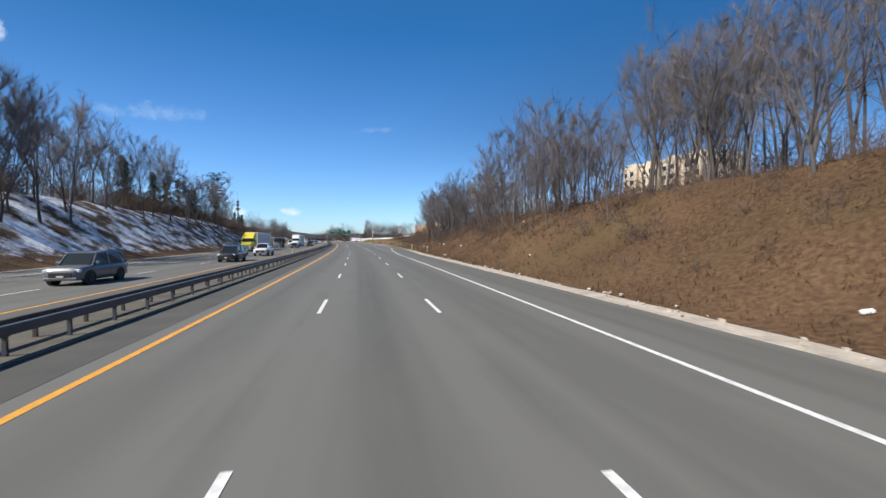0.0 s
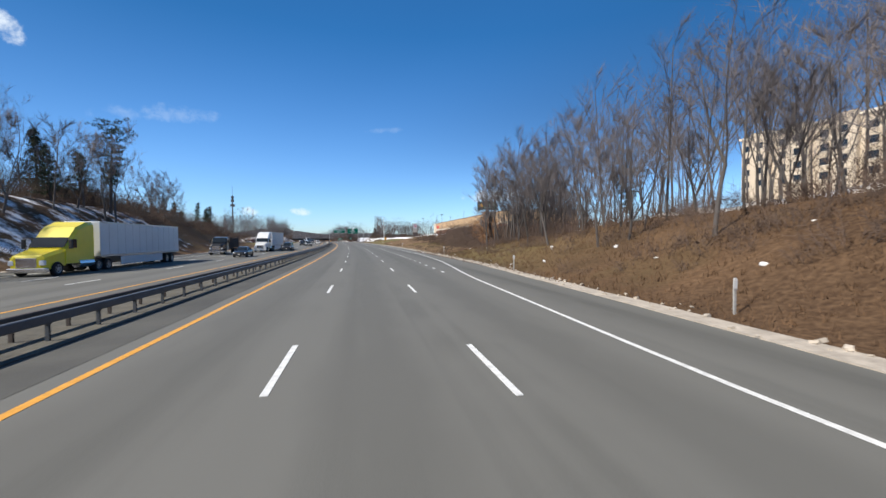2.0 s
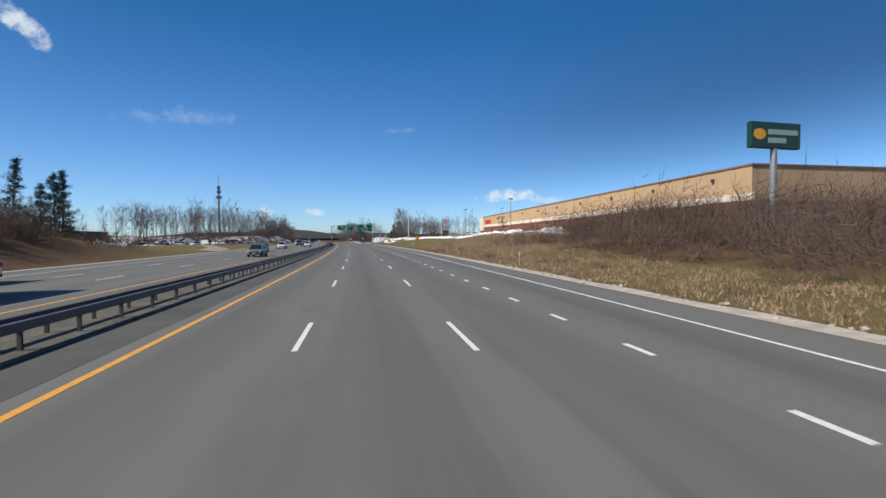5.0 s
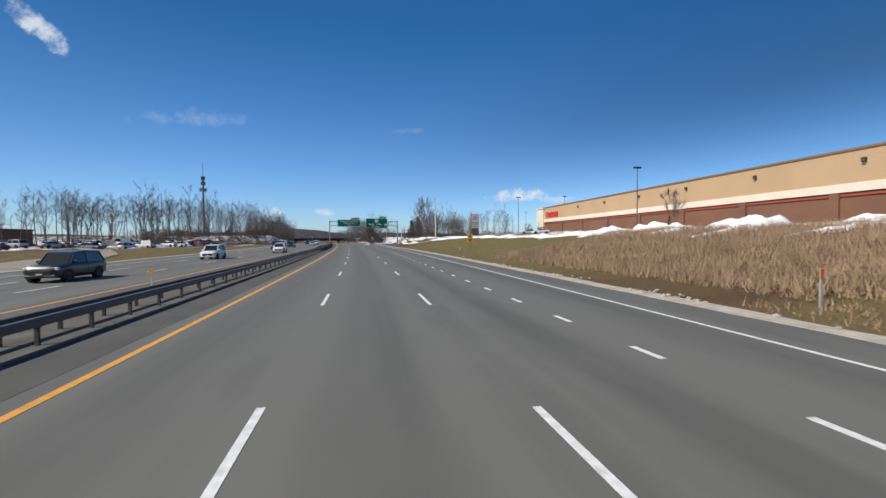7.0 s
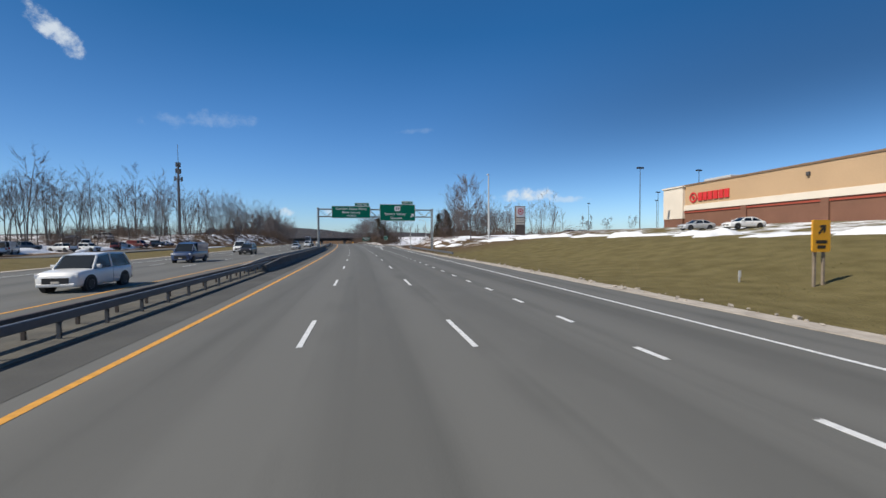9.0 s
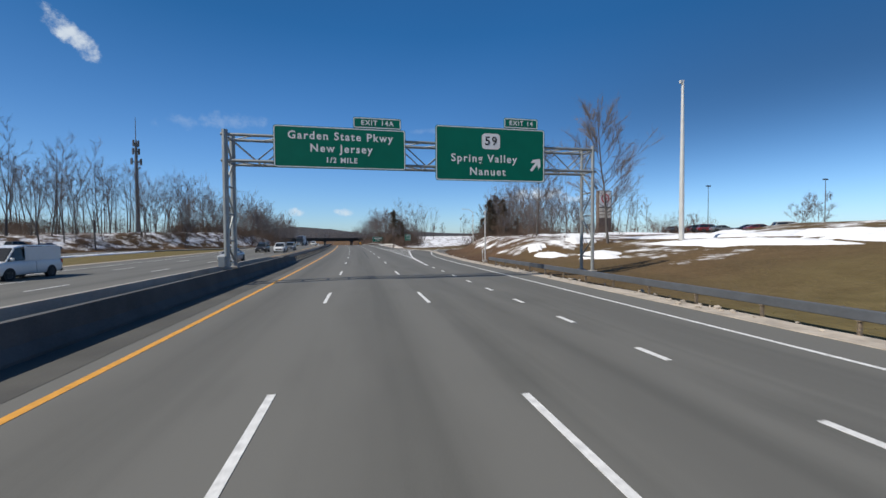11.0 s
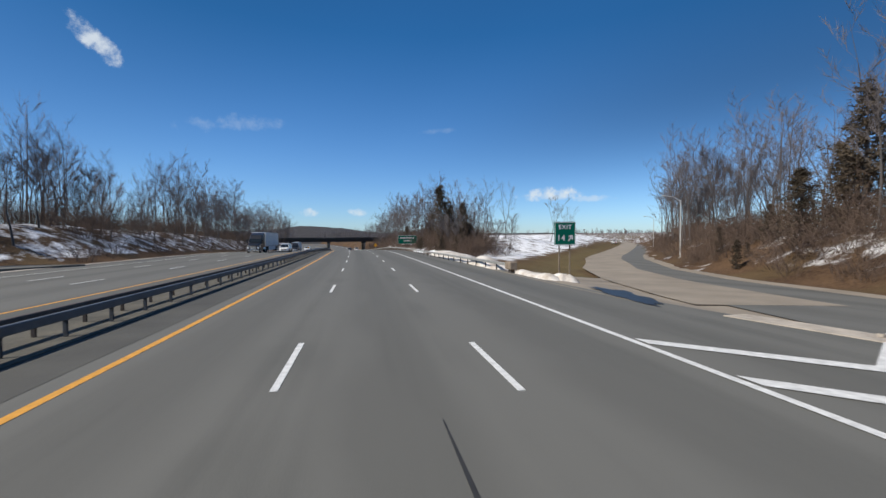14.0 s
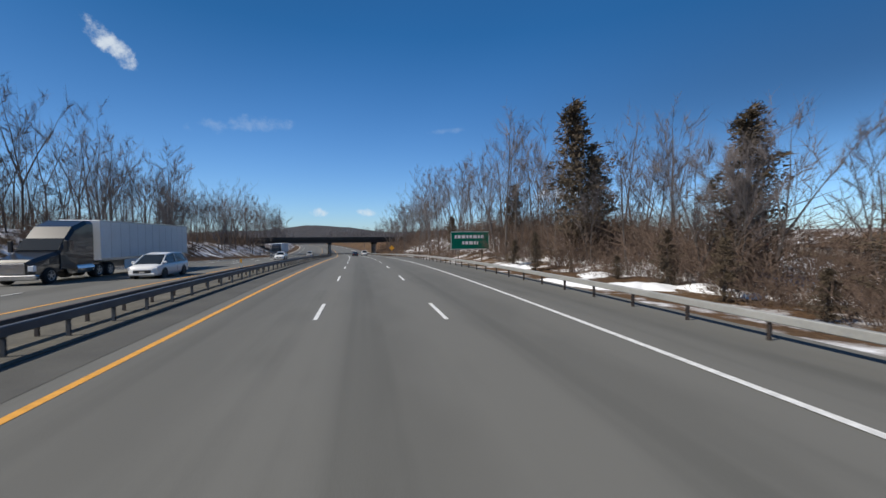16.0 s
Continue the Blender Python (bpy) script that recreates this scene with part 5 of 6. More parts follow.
for s, l, k in ((456.9, 19.8, 1.08), (471.5, 19.8, 1.5), (458.6, 21.6, 0.7), (471.8, 20.6, 1.0), (462, 24, 0.8), (449, 17, 0.5), (490, 20, 0.9), (510, 17, 0.8)):
    put(CEDARS[rng.randrange(3)], s, l, k)
for i in range(9):
    put(CEDARS[i % 3], 446 + i * 4.0 + rng.uniform(-1, 1), rng.uniform(13.4, 16.0), rng.uniform(0.26, 0.5))
for i in range(4):
    put(CEDARS[i % 3], rng.uniform(396, 420), rng.uniform(36, 46), rng.uniform(0.6, 0.85))
for s, l, k in ((404.0, 34.8, 1.3), (411.0, 36.0, 1.3), (422.0, 40.0, 1.1), (388.6, 30.0, 0.55), (397.0, 33.6, 1.05), (415.5, 34.6, 1.0), (409.0, 39.5, 1.2), (400.5, 38.0, 1.05)):
    put(CEDARS[rng.randrange(3)], s, l, k)
for s, l, k in ((392, 35, 0.7), (398, 34, 0.8), (101, 29, 0.6), (386, 60, 0.5)):
    put(CEDARS[rng.randrange(3)], s, l, k)


def brush_mesh(seed, stems=29, height=2.2, radius=1.4):
    rg = random.Random(seed)
    m = Mesh()
    for i in range(stems):
        a, r = rg.uniform(0, math.tau), radius * rg.random() ** 0.6
        p = Vector((r * math.cos(a), r * math.sin(a), -0.15))
        d = Vector((math.cos(a) * 0.5 + rg.gauss(0, 0.3), math.sin(a) * 0.5 + rg.gauss(0, 0.3), 1.0))
        ln = height * rg.uniform(0.5, 1.1)
        pts = [p, p + d.normalized() * ln]
        twig(m, p, d, ln, 0.022)
        for _ in range(5):
            q, qd = along(pts, rg.uniform(0.3, 1))
            sprig(m, q, qd + Vector((rg.gauss(0, 0.7), rg.gauss(0, 0.7), rg.gauss(0, 0.5))), rg.uniform(0.25, 0.42) * height, 0.021)
    return m


def make_shrub(seed, label, mat, **kw):
    ob = tagged(new("shrub", brush_mesh(seed, **kw).data("shrub", mat)), label, "shrub", "roadside shrubs")
    spare.append(ob)
    return ob


SHRUBS = [make_shrub(61 + i, "leafless brown brush on the bank", M_BRUSH) for i in range(3)]


BUSHES = Mass()
TALL = brush_mesh(66, stems=40, height=5.0, radius=2.2).data("tall_brush", M_BRUSH)


def brush(s0, s1, l0, l1, count, lo, hi, single=False, tall=False, slot=0):
    for _ in range(count):
        s, l, k = rng.uniform(s0, s1), rng.uniform(l0, l1), rng.uniform(lo, hi)
        if not free(s, l) or (300 < s < 445 and bank_foot(s) - 1 < l < 0):
            continue
        if single:
            put(SHRUBS[rng.randrange(3)], s, l, k, tilt=3)
        else:
            BUSHES.add(TALL if tall else SHRUBS[rng.randrange(3)].data, place(s, l, k, 3), slot)


brush(10, 125, 15, 30, 50, 0.4, 0.9, single=True)
brush(122, 190, 22, 38, 60, 0.8, 1.5, single=True)
brush(140, 194, 22, 46, 120, 0.5, 0.95, tall=True)
brush(150, 203, 34, 56, 170, 0.8, 1.35, tall=True)
brush(444, 482, 14.6, 17.5, 40, 0.4, 0.8)
brush(425, 480, 15.8, 22, 60, 0.6, 1.3, single=True)
brush(488, 530, 12.8, 18, 24, 0.6, 1.2, single=True)
brush(186, 240, 17, 34, 230, 0.22, 0.48, slot=1)
brush(26, 80, 15, 22, 18, 0.5, 0.8)
brush(8, 126, 15.5, 25, 110, 0.45, 0.85)
brush(-12, 60, 17, 24, 26, 0.35, 0.6, tall=True)
brush(20, 128, 24, 40, 60, 0.5, 1.0, tall=True)
brush(55, 150, -42, -54, 115, 0.6, 1.1, tall=True)
brush(140, 225, -36, -54, 90, 0.9, 1.5)
brush(136, 205, -38, -56, 110, 0.5, 1.0, tall=True)
brush(22, 150, -31, -40, 70, 0.2, 0.5)
brush(330, 440, -66, -92, 90, 0.6, 1.1, tall=True)
brush(236, 340, -92, -110, 60, 0.7, 1.2, tall=True)
brush(395, 640, -36, -58, 190, 0.6, 1.2, tall=True)
brush(400, 540, -31, -38, 60, 0.5, 1.1)
brush(440, 490, 15.5, 28, 150, 0.35, 1.0, tall=True)
brush(488, 640, 13, 36, 130, 0.6, 1.15, tall=True)
brush(-5, 128, 12.5, 22, 130, 0.18, 0.42)
brush(120, 186, 14, 24, 40, 0.2, 0.5)
brush(386, 430, 30, 48, 80, 0.5, 1.1, tall=True)
for i in range(150):
    s = 400 + 90 * rng.random()
    BUSHES.add(TALL if i % 2 else SHRUBS[0].data, place(s, lerp_table(RAMP, s) + 8.5 + 12 * rng.random() ** 1.3, rng.uniform(0.4, 0.8), 3), 0)
brush(350, 398, 21, 36, 60, 0.25, 0.55)
brush(380, 480, 54, 84, 50, 0.6, 1.1, tall=True)
BUSHES.done("brush", "dense leafless brown brush along the banks", "brush", [M_BRUSH, M_STRAW])

oak = thing("young_oak", "low young oak still holding dry orange leaves", "tree", m=at(134, 26.6, gz(134, 26.6)) @ Matrix.Diagonal((1.45, 1.45, 1.3, 1)))
trunk, crown = bare_tree_meshes(71, height=5.6, limbs=10, first=0.12, spread=1.0, subs=4, twigs=3, r0=0.09)
part("trunk", trunk.data("trunk", M_BARK, True), None, oak)
part("crown", crown.data("crown", M_TWIG), None, oak)
rg = random.Random(72)
lv = Mesh()
for i in range(9000):
    a, t = rg.uniform(0, math.tau), rg.random()
    r = 2.5 * math.sqrt(rg.random()) * math.sin(math.pi * (0.12 + 0.8 * t)) * (0.8 + 0.3 * math.sin(a * 3))
    lump = noise.noise(Vector((math.cos(a) * 1.9, math.sin(a) * 1.9, t * 4.5)))
    if noise.noise(Vector((r * math.cos(a) * 1.5, r * math.sin(a) * 1.5, t * 7 + 9))) < -0.12:
        continue
    r *= 0.9 + 0.4 * lump
    c = Vector((r * math.cos(a), r * math.sin(a), 0.5 + t * 5.0 + 0.5 * lump))
    d = Vector((rg.gauss(0, 1), rg.gauss(0, 1), rg.gauss(0, 1))).normalized() * rg.uniform(0.06, 0.12)
    e = d.cross(Vector((rg.gauss(0, 1), rg.gauss(0, 1), rg.gauss(0, 1)))).normalized() * rg.uniform(0.03, 0.06)
    b = len(lv.v)
    lv.v += [tuple(c - d), tuple(c + e), tuple(c + d), tuple(c - e)]
    lv.f.append((b, b + 1, b + 2, b + 3))
part("leaves", lv.data("leaves", M_DRYLEAF), None, oak)


# far woods: one uncountable mass on each side
def far_wood(name, label, places, seed):
    rg = random.Random(seed)
    m = Mesh()
    for s, l, h in places:
        z = gz(s, l)
        p0 = P(s, l, z - 0.3)
        m.tube([p0, p0 + Vector((rg.gauss(0, 0.3), rg.gauss(0, 0.3), h))], [0.16, 0.03], 4, cap=False)
        for i in range(14):
            q = p0 + Vector((0, 0, h * rg.uniform(0.3, 0.95)))
            d = Vector((rg.gauss(0, 1), rg.gauss(0, 1), rg.uniform(0.3, 1.2))).normalized()
            e = q + d * h * rg.uniform(0.12, 0.28)
            m.tube([q, e], [0.05, 0.015], 3, cap=False)
            for _ in range(5):
                f = q.lerp(e, rg.uniform(0.3, 1))
                sprig(m, f, Vector((rg.gauss(0, 0.8), rg.gauss(0, 0.8), rg.gauss(0.4, 0.6))), rg.uniform(0.8, 1.6), 0.032)
    return tagged(new(name, m.data(name, M_TWIG)), label, "woods", kind="stuff")


rg = random.Random(81)
far = [(rg.uniform(620, 900), rg.uniform(-130, -32), rg.uniform(9, 15)) for _ in range(170)]
far += [(rg.uniform(640, 900), rg.uniform(14, 120), rg.uniform(9, 15)) for _ in range(140)]
far += [(rg.uniform(470, 640), rg.uniform(-120, -62), rg.uniform(9, 15)) for _ in range(80)]
far += [(rg.uniform(700, 820), rg.uniform(230, 460), rg.uniform(4, 7)) for _ in range(160)]
far += [(rg.uniform(100, 480), rg.uniform(-260, -130), rg.uniform(9, 14)) for _ in range(130)]
far += [(rg.uniform(-60, 200), rg.uniform(-110, -66), rg.uniform(10, 15)) for _ in range(70)]
far += [(rg.uniform(-60, 160), rg.uniform(110, 180), rg.uniform(8, 13)) for _ in range(40)]
far += [(rg.uniform(1040, 1090), rg.uniform(-90, 160), rg.uniform(9, 15)) for _ in range(240)]
far_wood("far_woods", "distant leafless woods along the road", far, 82)

# far wooded hill beyond the overpass
hill = Mesh()
ns, nl = 40, 14
for i in range(ns):
    for j in range(nl):
        l = -900 + 2000 * i / (ns - 1)
        s = 1000 + 500 * j / (nl - 1)
        k = math.sin(math.pi * j / (nl - 1) * 0.5)
        z = (17 + 9 * noise.noise(Vector((l * 0.006, 1, 0))) + 9 * math.exp(-((l - 50) / 190) ** 2) + 3 * noise.noise(Vector((l * 0.03, j, 3)))) * k * 1.25
        hill.v.append(tuple(P(s, l, z - 2)))
hill.f = [(i * nl + j, i * nl + j + 1, (i + 1) * nl + j + 1, (i + 1) * nl + j) for i in range(ns - 1) for j in range(nl - 1)]
# grey-blue haze of distance is mixed into the hill's brown
tagged(new("far_hill", fix(hill.data("far_hill", material("wooded_hill", (0.052, 0.046, 0.046), 0.95, second=(0.030, 0.027, 0.028), scale=0.05, fine=0.4, bump=1.0, bump_dist=3.0), True))), "distant brown wooded hill", "hill", kind="structure")


# ---- grass tufts ----
def tufts(name, label, mat, spots, seed, lo, hi):
    rg = random.Random(seed)
    m = Mesh()
    for s, l in spots:
        p = P(s, l, gz(s, l) - 0.02)
        for _ in range(4):
            a = rg.uniform(0, math.tau)
            h, w = rg.uniform(lo, hi), rg.uniform(0.012, 0.03)
            q = p + Vector((rg.gauss(0, 0.12), rg.gauss(0, 0.12), 0))
            t = q + Vector((rg.gauss(0, 0.35) * h, rg.gauss(0, 0.35) * h, h))
            d = Vector((math.cos(a), math.sin(a), 0)) * w
            b = len(m.v)
            m.v += [tuple(q - d), tuple(q + d), tuple(t)]
            m.f.append((b, b + 1, b + 2))
    return tagged(new(name, m.data(name, mat)), label, "grass", kind="stuff")


rg = random.Random(91)
tufts("dry_grass", "dry straw-coloured grass on the embankment", M_LITTER, [(rg.uniform(-8, 130), 10.6 + 14 * rg.random()) for _ in range(12000)], 92, 0.08, 0.34)
tufts("tall_dry_grass", "tall dry reeds and grass below the shop", M_STRAW, [(rg.uniform(180, 240), 16.0 + 19 * rg.random()) for _ in range(16000)], 93, 0.35, 0.85)
tufts("turf", "short winter turf on the slope", M_TURF, [(rg.uniform(205, 345), 13 + 26 * rg.random() ** 1.5) for _ in range(5000)], 94, 0.03, 0.08)
tufts("dry_grass", "dry grass beside the exit ramp", M_STRAW, [(rg.uniform(118, 205), 13 + 10 * rg.random()) for _ in range(6000)], 95, 0.1, 0.35)


# ---- snow mounds ----
def snow_mound(s, l, length, width, height, seed, label, mat=None, turn=0.0, z=None):
    m = Mesh()
    na, nr = 26, 7
    rr = random.Random(seed)
    ph = [rr.uniform(0, 6.28) for _ in range(4)]
    base = gz(s, l) if z is None else z
    rot = at(s, l, 0, turn)
    for j in range(nr):
        t = j / (nr - 1)
        for i in range(na):
            a = math.tau * i / na
            edge = 1 + 0.25 * math.sin(2 * a + ph[0]) + 0.16 * math.sin(5 * a + ph[1]) + 0.08 * math.sin(9 * a + ph[2])
            x, y = math.cos(a) * width / 2 * t * edge, math.sin(a) * length / 2 * t * edge
            h = height * (1 - t * t) * (0.8 + 0.5 * noise.noise(Vector((x * 0.9 + seed, y * 0.9, 0)))) + 0.12 * height * noise.noise(Vector((x * 3, y * 3, seed)))
            w = rot @ Vector((x, y, 0))
            ang = math.atan2(w.y, w.x + R)
            g = gz(ang * R, math.hypot(w.x + R, w.y) - R)
            m.v.append((w.x, w.y, max(g, base - 1.5) - dip(ang * R, math.hypot(w.x + R, w.y) - R) + (h if j < nr - 1 else -0.05)))
    for j in range(nr - 1):
        for i in range(na):
            k = (i + 1) % na
            m.f.append((j * na + i, j * na + k, (j + 1) * na + k, (j + 1) * na + i))
    return tagged(new("snow_mound", fix(m.data("snow_mound", mat or M_SNOW, True))), label, "snow", "snow mounds")


for i in range(24):
    s, l = 205 + i * 5.4 + 1.6 * math.sin(i * 2.9), 36.2 + 1.3 * math.sin(i * 1.7)
    snow_mound(s, l, 2.6 + 1.4 * math.sin(i * 3.1), 5.5 + 1.6 * math.sin(i * 2.1), (0.55 if s > 245 else 1.25) + 0.3 * math.sin(i * 2.3), 100 + i, "ploughed mound of white snow along the shop verge", turn=-28 + 12 * math.sin(i))
for i, (s, l, a, b) in enumerate(((207, 31.5, 3, 6), (214, 32.5, 2.4, 6), (222, 32, 2.2, 7), (230, 33, 3, 6), (238, 33, 2, 6), (330, 30, 14, 5), (340, 36, 18, 5), (322, 34, 9, 6), (348, 46, 14, 7), (336, 22, 6, 4), (343, 20, 7, 3))):
    snow_mound(s, l, a, b, 0.45, 130 + i, "thin patch of old snow on the slope", turn=-25 if s < 300 else 0)


def snow_bank(s0, s1, inner, outer, tall, seed, label):
    """A ploughed bank of snow that follows a kerb or rail."""
    m, n, k = Mesh(), int((s1 - s0) / 0.35), 11
    for i in range(n + 1):
        s = s0 + (s1 - s0) * i / n
        end = smooth01(0, 1.2, min(s - s0, s1 - s))
        a = inner(s) + 0.12 * noise.noise(Vector((s * 0.9, seed, 0)))
        b = outer(s) + 0.8 * noise.noise(Vector((s * 0.35, seed, 4))) + 0.3 * noise.noise(Vector((s * 1.3, seed, 8)))
        mid = (a + b) / 2
        a, b = mid + (a - mid) * (0.25 + 0.75 * end), mid + (b - mid) * (0.25 + 0.75 * end)
        h = tall * (0.62 + 0.75 * noise.noise(Vector((s * 0.28, seed, 2)))) * end
        for j in range(k):
            t = j / (k - 1)
            l = a + (b - a) * t
            bulge = math.sin(math.pi * t ** 0.8) ** 0.7 if 0 < t < 1 else 0.0
            lump = 0.07 * noise.noise(Vector((s * 1.8, l * 1.8, seed)))
            m.v.append(tuple(P(s, l, gz(s, l) + (max(0.03, h * bulge + lump * end) + 0.07 if 0 < t < 1 else -0.12))))
    m.f = [(i * k + j, i * k + j + 1, (i + 1) * k + j + 1, (i + 1) * k + j) for i in range(n) for j in range(k - 1)]
    return tagged(new("snow_bank", fix(m.data("snow_bank", M_DIRTYSNOW, True))), label, "snow", "snow banks")


snow_bank(46, 126, lambda s: 29.2, lambda s: 32.4, 0.9, 5, "thin ridge of old snow along the crest of the bank")
snow_bank(413.5, 443.5, lambda s: 9.95, lambda s: lerp_table(((413, 12.2), (430, 13.6), (438, 16.0), (444, 14.0)), s), 0.85, 3, "long dirty snow bank ploughed up behind the guardrail")
snow_bank(405.6, 411.6, lambda s: 10.3, lambda s: lerp_table(((403, 11.9), (407, 12.1), (412, 11.9)), s), 0.6, 8, "dirty snow ploughed up before the guardrail end")
for s, l, a, b, h in ((406.6, 11.9, 2.0, 1.7, 0.75), (423.2, 12.4, 3.6, 2.2, 0.8), (417.5, 12.1, 3.0, 1.6, 0.6)):
    snow_mound(s, l, a, b, h, 150 + int(s), "rounded lump of dirty snow on the ploughed bank", M_DIRTYSNOW)
for i in range(16):
    s = 444 + 40 * rng.random()
    snow_mound(s, rng.uniform(11.6, 26), rng.uniform(1.5, 5), rng.uniform(1, 3), 0.3, 300 + i, "patch of old snow among the brush")
for i, (s, l, a, b) in enumerate(((372, 36, 26, 9), (360, 33, 14, 8), (384, 40, 18, 8), (395, 56, 20, 12), (370, 50, 30, 10), (352, 29, 8, 4), (346, 26, 7, 3))):
    snow_mound(s, l, a, b, 0.35, 160 + i, "broad patch of old snow on the ramp slope")
for i, (s, l, a, b, h) in enumerate(((262, -64, 16, 5, 1.2), (284, -72, 20, 6, 1.0), (232, -60, 14, 4, 0.9), (318, -58, 10, 3, 0.7), (385, -43, 44, 1.4, 0.35), (245, -86, 22, 7, 1.6), (338, -62, 16, 4, 0.9), (360, -60, 14, 4, 0.8), (376, -62, 12, 4, 1.0), (352, -68, 18, 5, 1.3))):
    snow_mound(s, l, a, b, h, 170 + i, "mound of ploughed snow beyond the opposite lanes")

for i, (s, l, a, b) in enumerate(((99, 34, 7, 3), (92, 35, 7, 3), (106, 34.5, 7, 3), (113, 36, 8, 4), (86, 34, 6, 3), (118, 44, 8, 5), (124, 47, 9, 4), (128, 40, 6, 4), (111, 46, 9, 5), (133, 45, 8, 4), (104, 44, 8, 4), (96, 42, 7, 3), (160, 44, 8, 4), (150, 40, 5, 3))):
    snow_mound(s, l, a, b, 0.5, 220 + i, "patch of old snow among the trunks")

# attenuator at the rail end
att = thing("rail_end", "weathered box terminal at the guardrail end", "guardrail end", m=at(411.2, 10.42) @ Matrix.Diagonal((0.75, 0.75, 0.9, 1)))
part("body", Mesh().box(-0.35, -0.5, 0.25, 0.35, 0.9, 0.85, bevel=0.05), M_WOOD, att)
part("foot", Mesh().box(-0.2, -0.2, -0.1, 0.2, 0.4, 0.26), M_RUST, att)

# ---- small litter on the embankment ----
bit = Mesh().box(-0.12, -0.09, 0.0, 0.12, 0.09, 0.14, bevel=0.03).data("litter", M_SIGNWHITE)
r3 = random.Random(15)
for i in range(26):
    s, l = r3.uniform(0, 128), r3.uniform(11.0, 19.0)
    ob = tagged(new("litter", bit), "scrap of pale litter on the bank", "litter", "scraps of litter")
    ob.matrix_basis = at(s, l, gz(s, l) + 0.01, r3.uniform(0, 360)) @ pose(0, 0, 0, r3.uniform(-20, 20), r3.uniform(-20, 20), 0) @ Matrix.Diagonal((r3.uniform(0.5, 1.3), r3.uniform(0.5, 1.5), r3.uniform(0.4, 1.2), 1))


# rubble and crumbs of ice along the gutter
rub = Mesh()
for i in range(800):
    s = r3.uniform(-8, 392)
    l = edge_right(s) + r3.gauss(0.25, 0.3)
    k = r3.uniform(0.02, 0.075)
    rub.box(-k, -k * 1.3, -k * 0.4, k * 1.1, k, k * r3.uniform(0.6, 1.2), m=at(s, l, 0.04 + max(0, gz(s, l)), r3.uniform(0, 360)) @ pose(0, 0, 0, r3.uniform(-25, 25), r3.uniform(-25, 25), 0))
tagged(new("rubble", rub.data("rubble", M_GRIT)), "pale stones and ice crumbs along the shoulder edge", "rubble", kind="stuff")
log = Mesh().tube([P(42.0, 15.2, gz(42, 15.2) + 0.12), P(43.6, 16.1, gz(43.6, 16.1) + 0.16), P(45.4, 17.4, gz(45.4, 17.4) + 0.12)], [0.05, 0.075, 0.09], 8)
log.tube([P(43.6, 16.1, gz(43.6, 16.1) + 0.2), P(44.4, 15.6, gz(44.4, 15.6) + 0.7)], [0.03, 0.01], 5)
solid("fallen_log", log, M_RUST, "fallen dark tree limb lying on the littered bank", "log")


# ---- vehicles ----
def ring(y, w, z0, z1, r=0.16):
    """Rounded cross-section across x at station y: flat belly, tucked sill, bulging side, crowned top."""
    h = z1 - z0
    half = [(w * 0.86, z0), (w * 0.95, z0 + 0.05 * h), (w * 0.985, z0 + 0.22 * h), (w, z0 + 0.48 * h), (w * 0.995, z0 + 0.66 * h), (w * 0.975, z0 + 0.82 * h), (w * 0.93, z0 + 0.93 * h), (w * 0.82, z0 + 0.985 * h), (w * 0.45, z1 + 0.012)]
    return [(x, y, z) for x, z in half] + [(-x, y, z) for x, z in reversed(half)]


def resample(stations, n=4):
    """Smooth stations between the given ones (Catmull-Rom), so that bodies curve."""
    out = []
    for i in range(len(stations) - 1):
        p0, p1, p2, p3 = (Vector(stations[min(max(i + k, 0), len(stations) - 1)]) for k in (-1, 0, 1, 2))
        for j in range(n):
            t = j / n
            q = 0.5 * (2 * p1 + (p2 - p0) * t + (2 * p0 - 5 * p1 + 4 * p2 - p3) * t * t + (3 * p1 - p0 - 3 * p2 + p3) * t ** 3)
            q.x = p1.x + (p2.x - p1.x) * t
            out.append(tuple(q))
    return out + [tuple(stations[-1])]


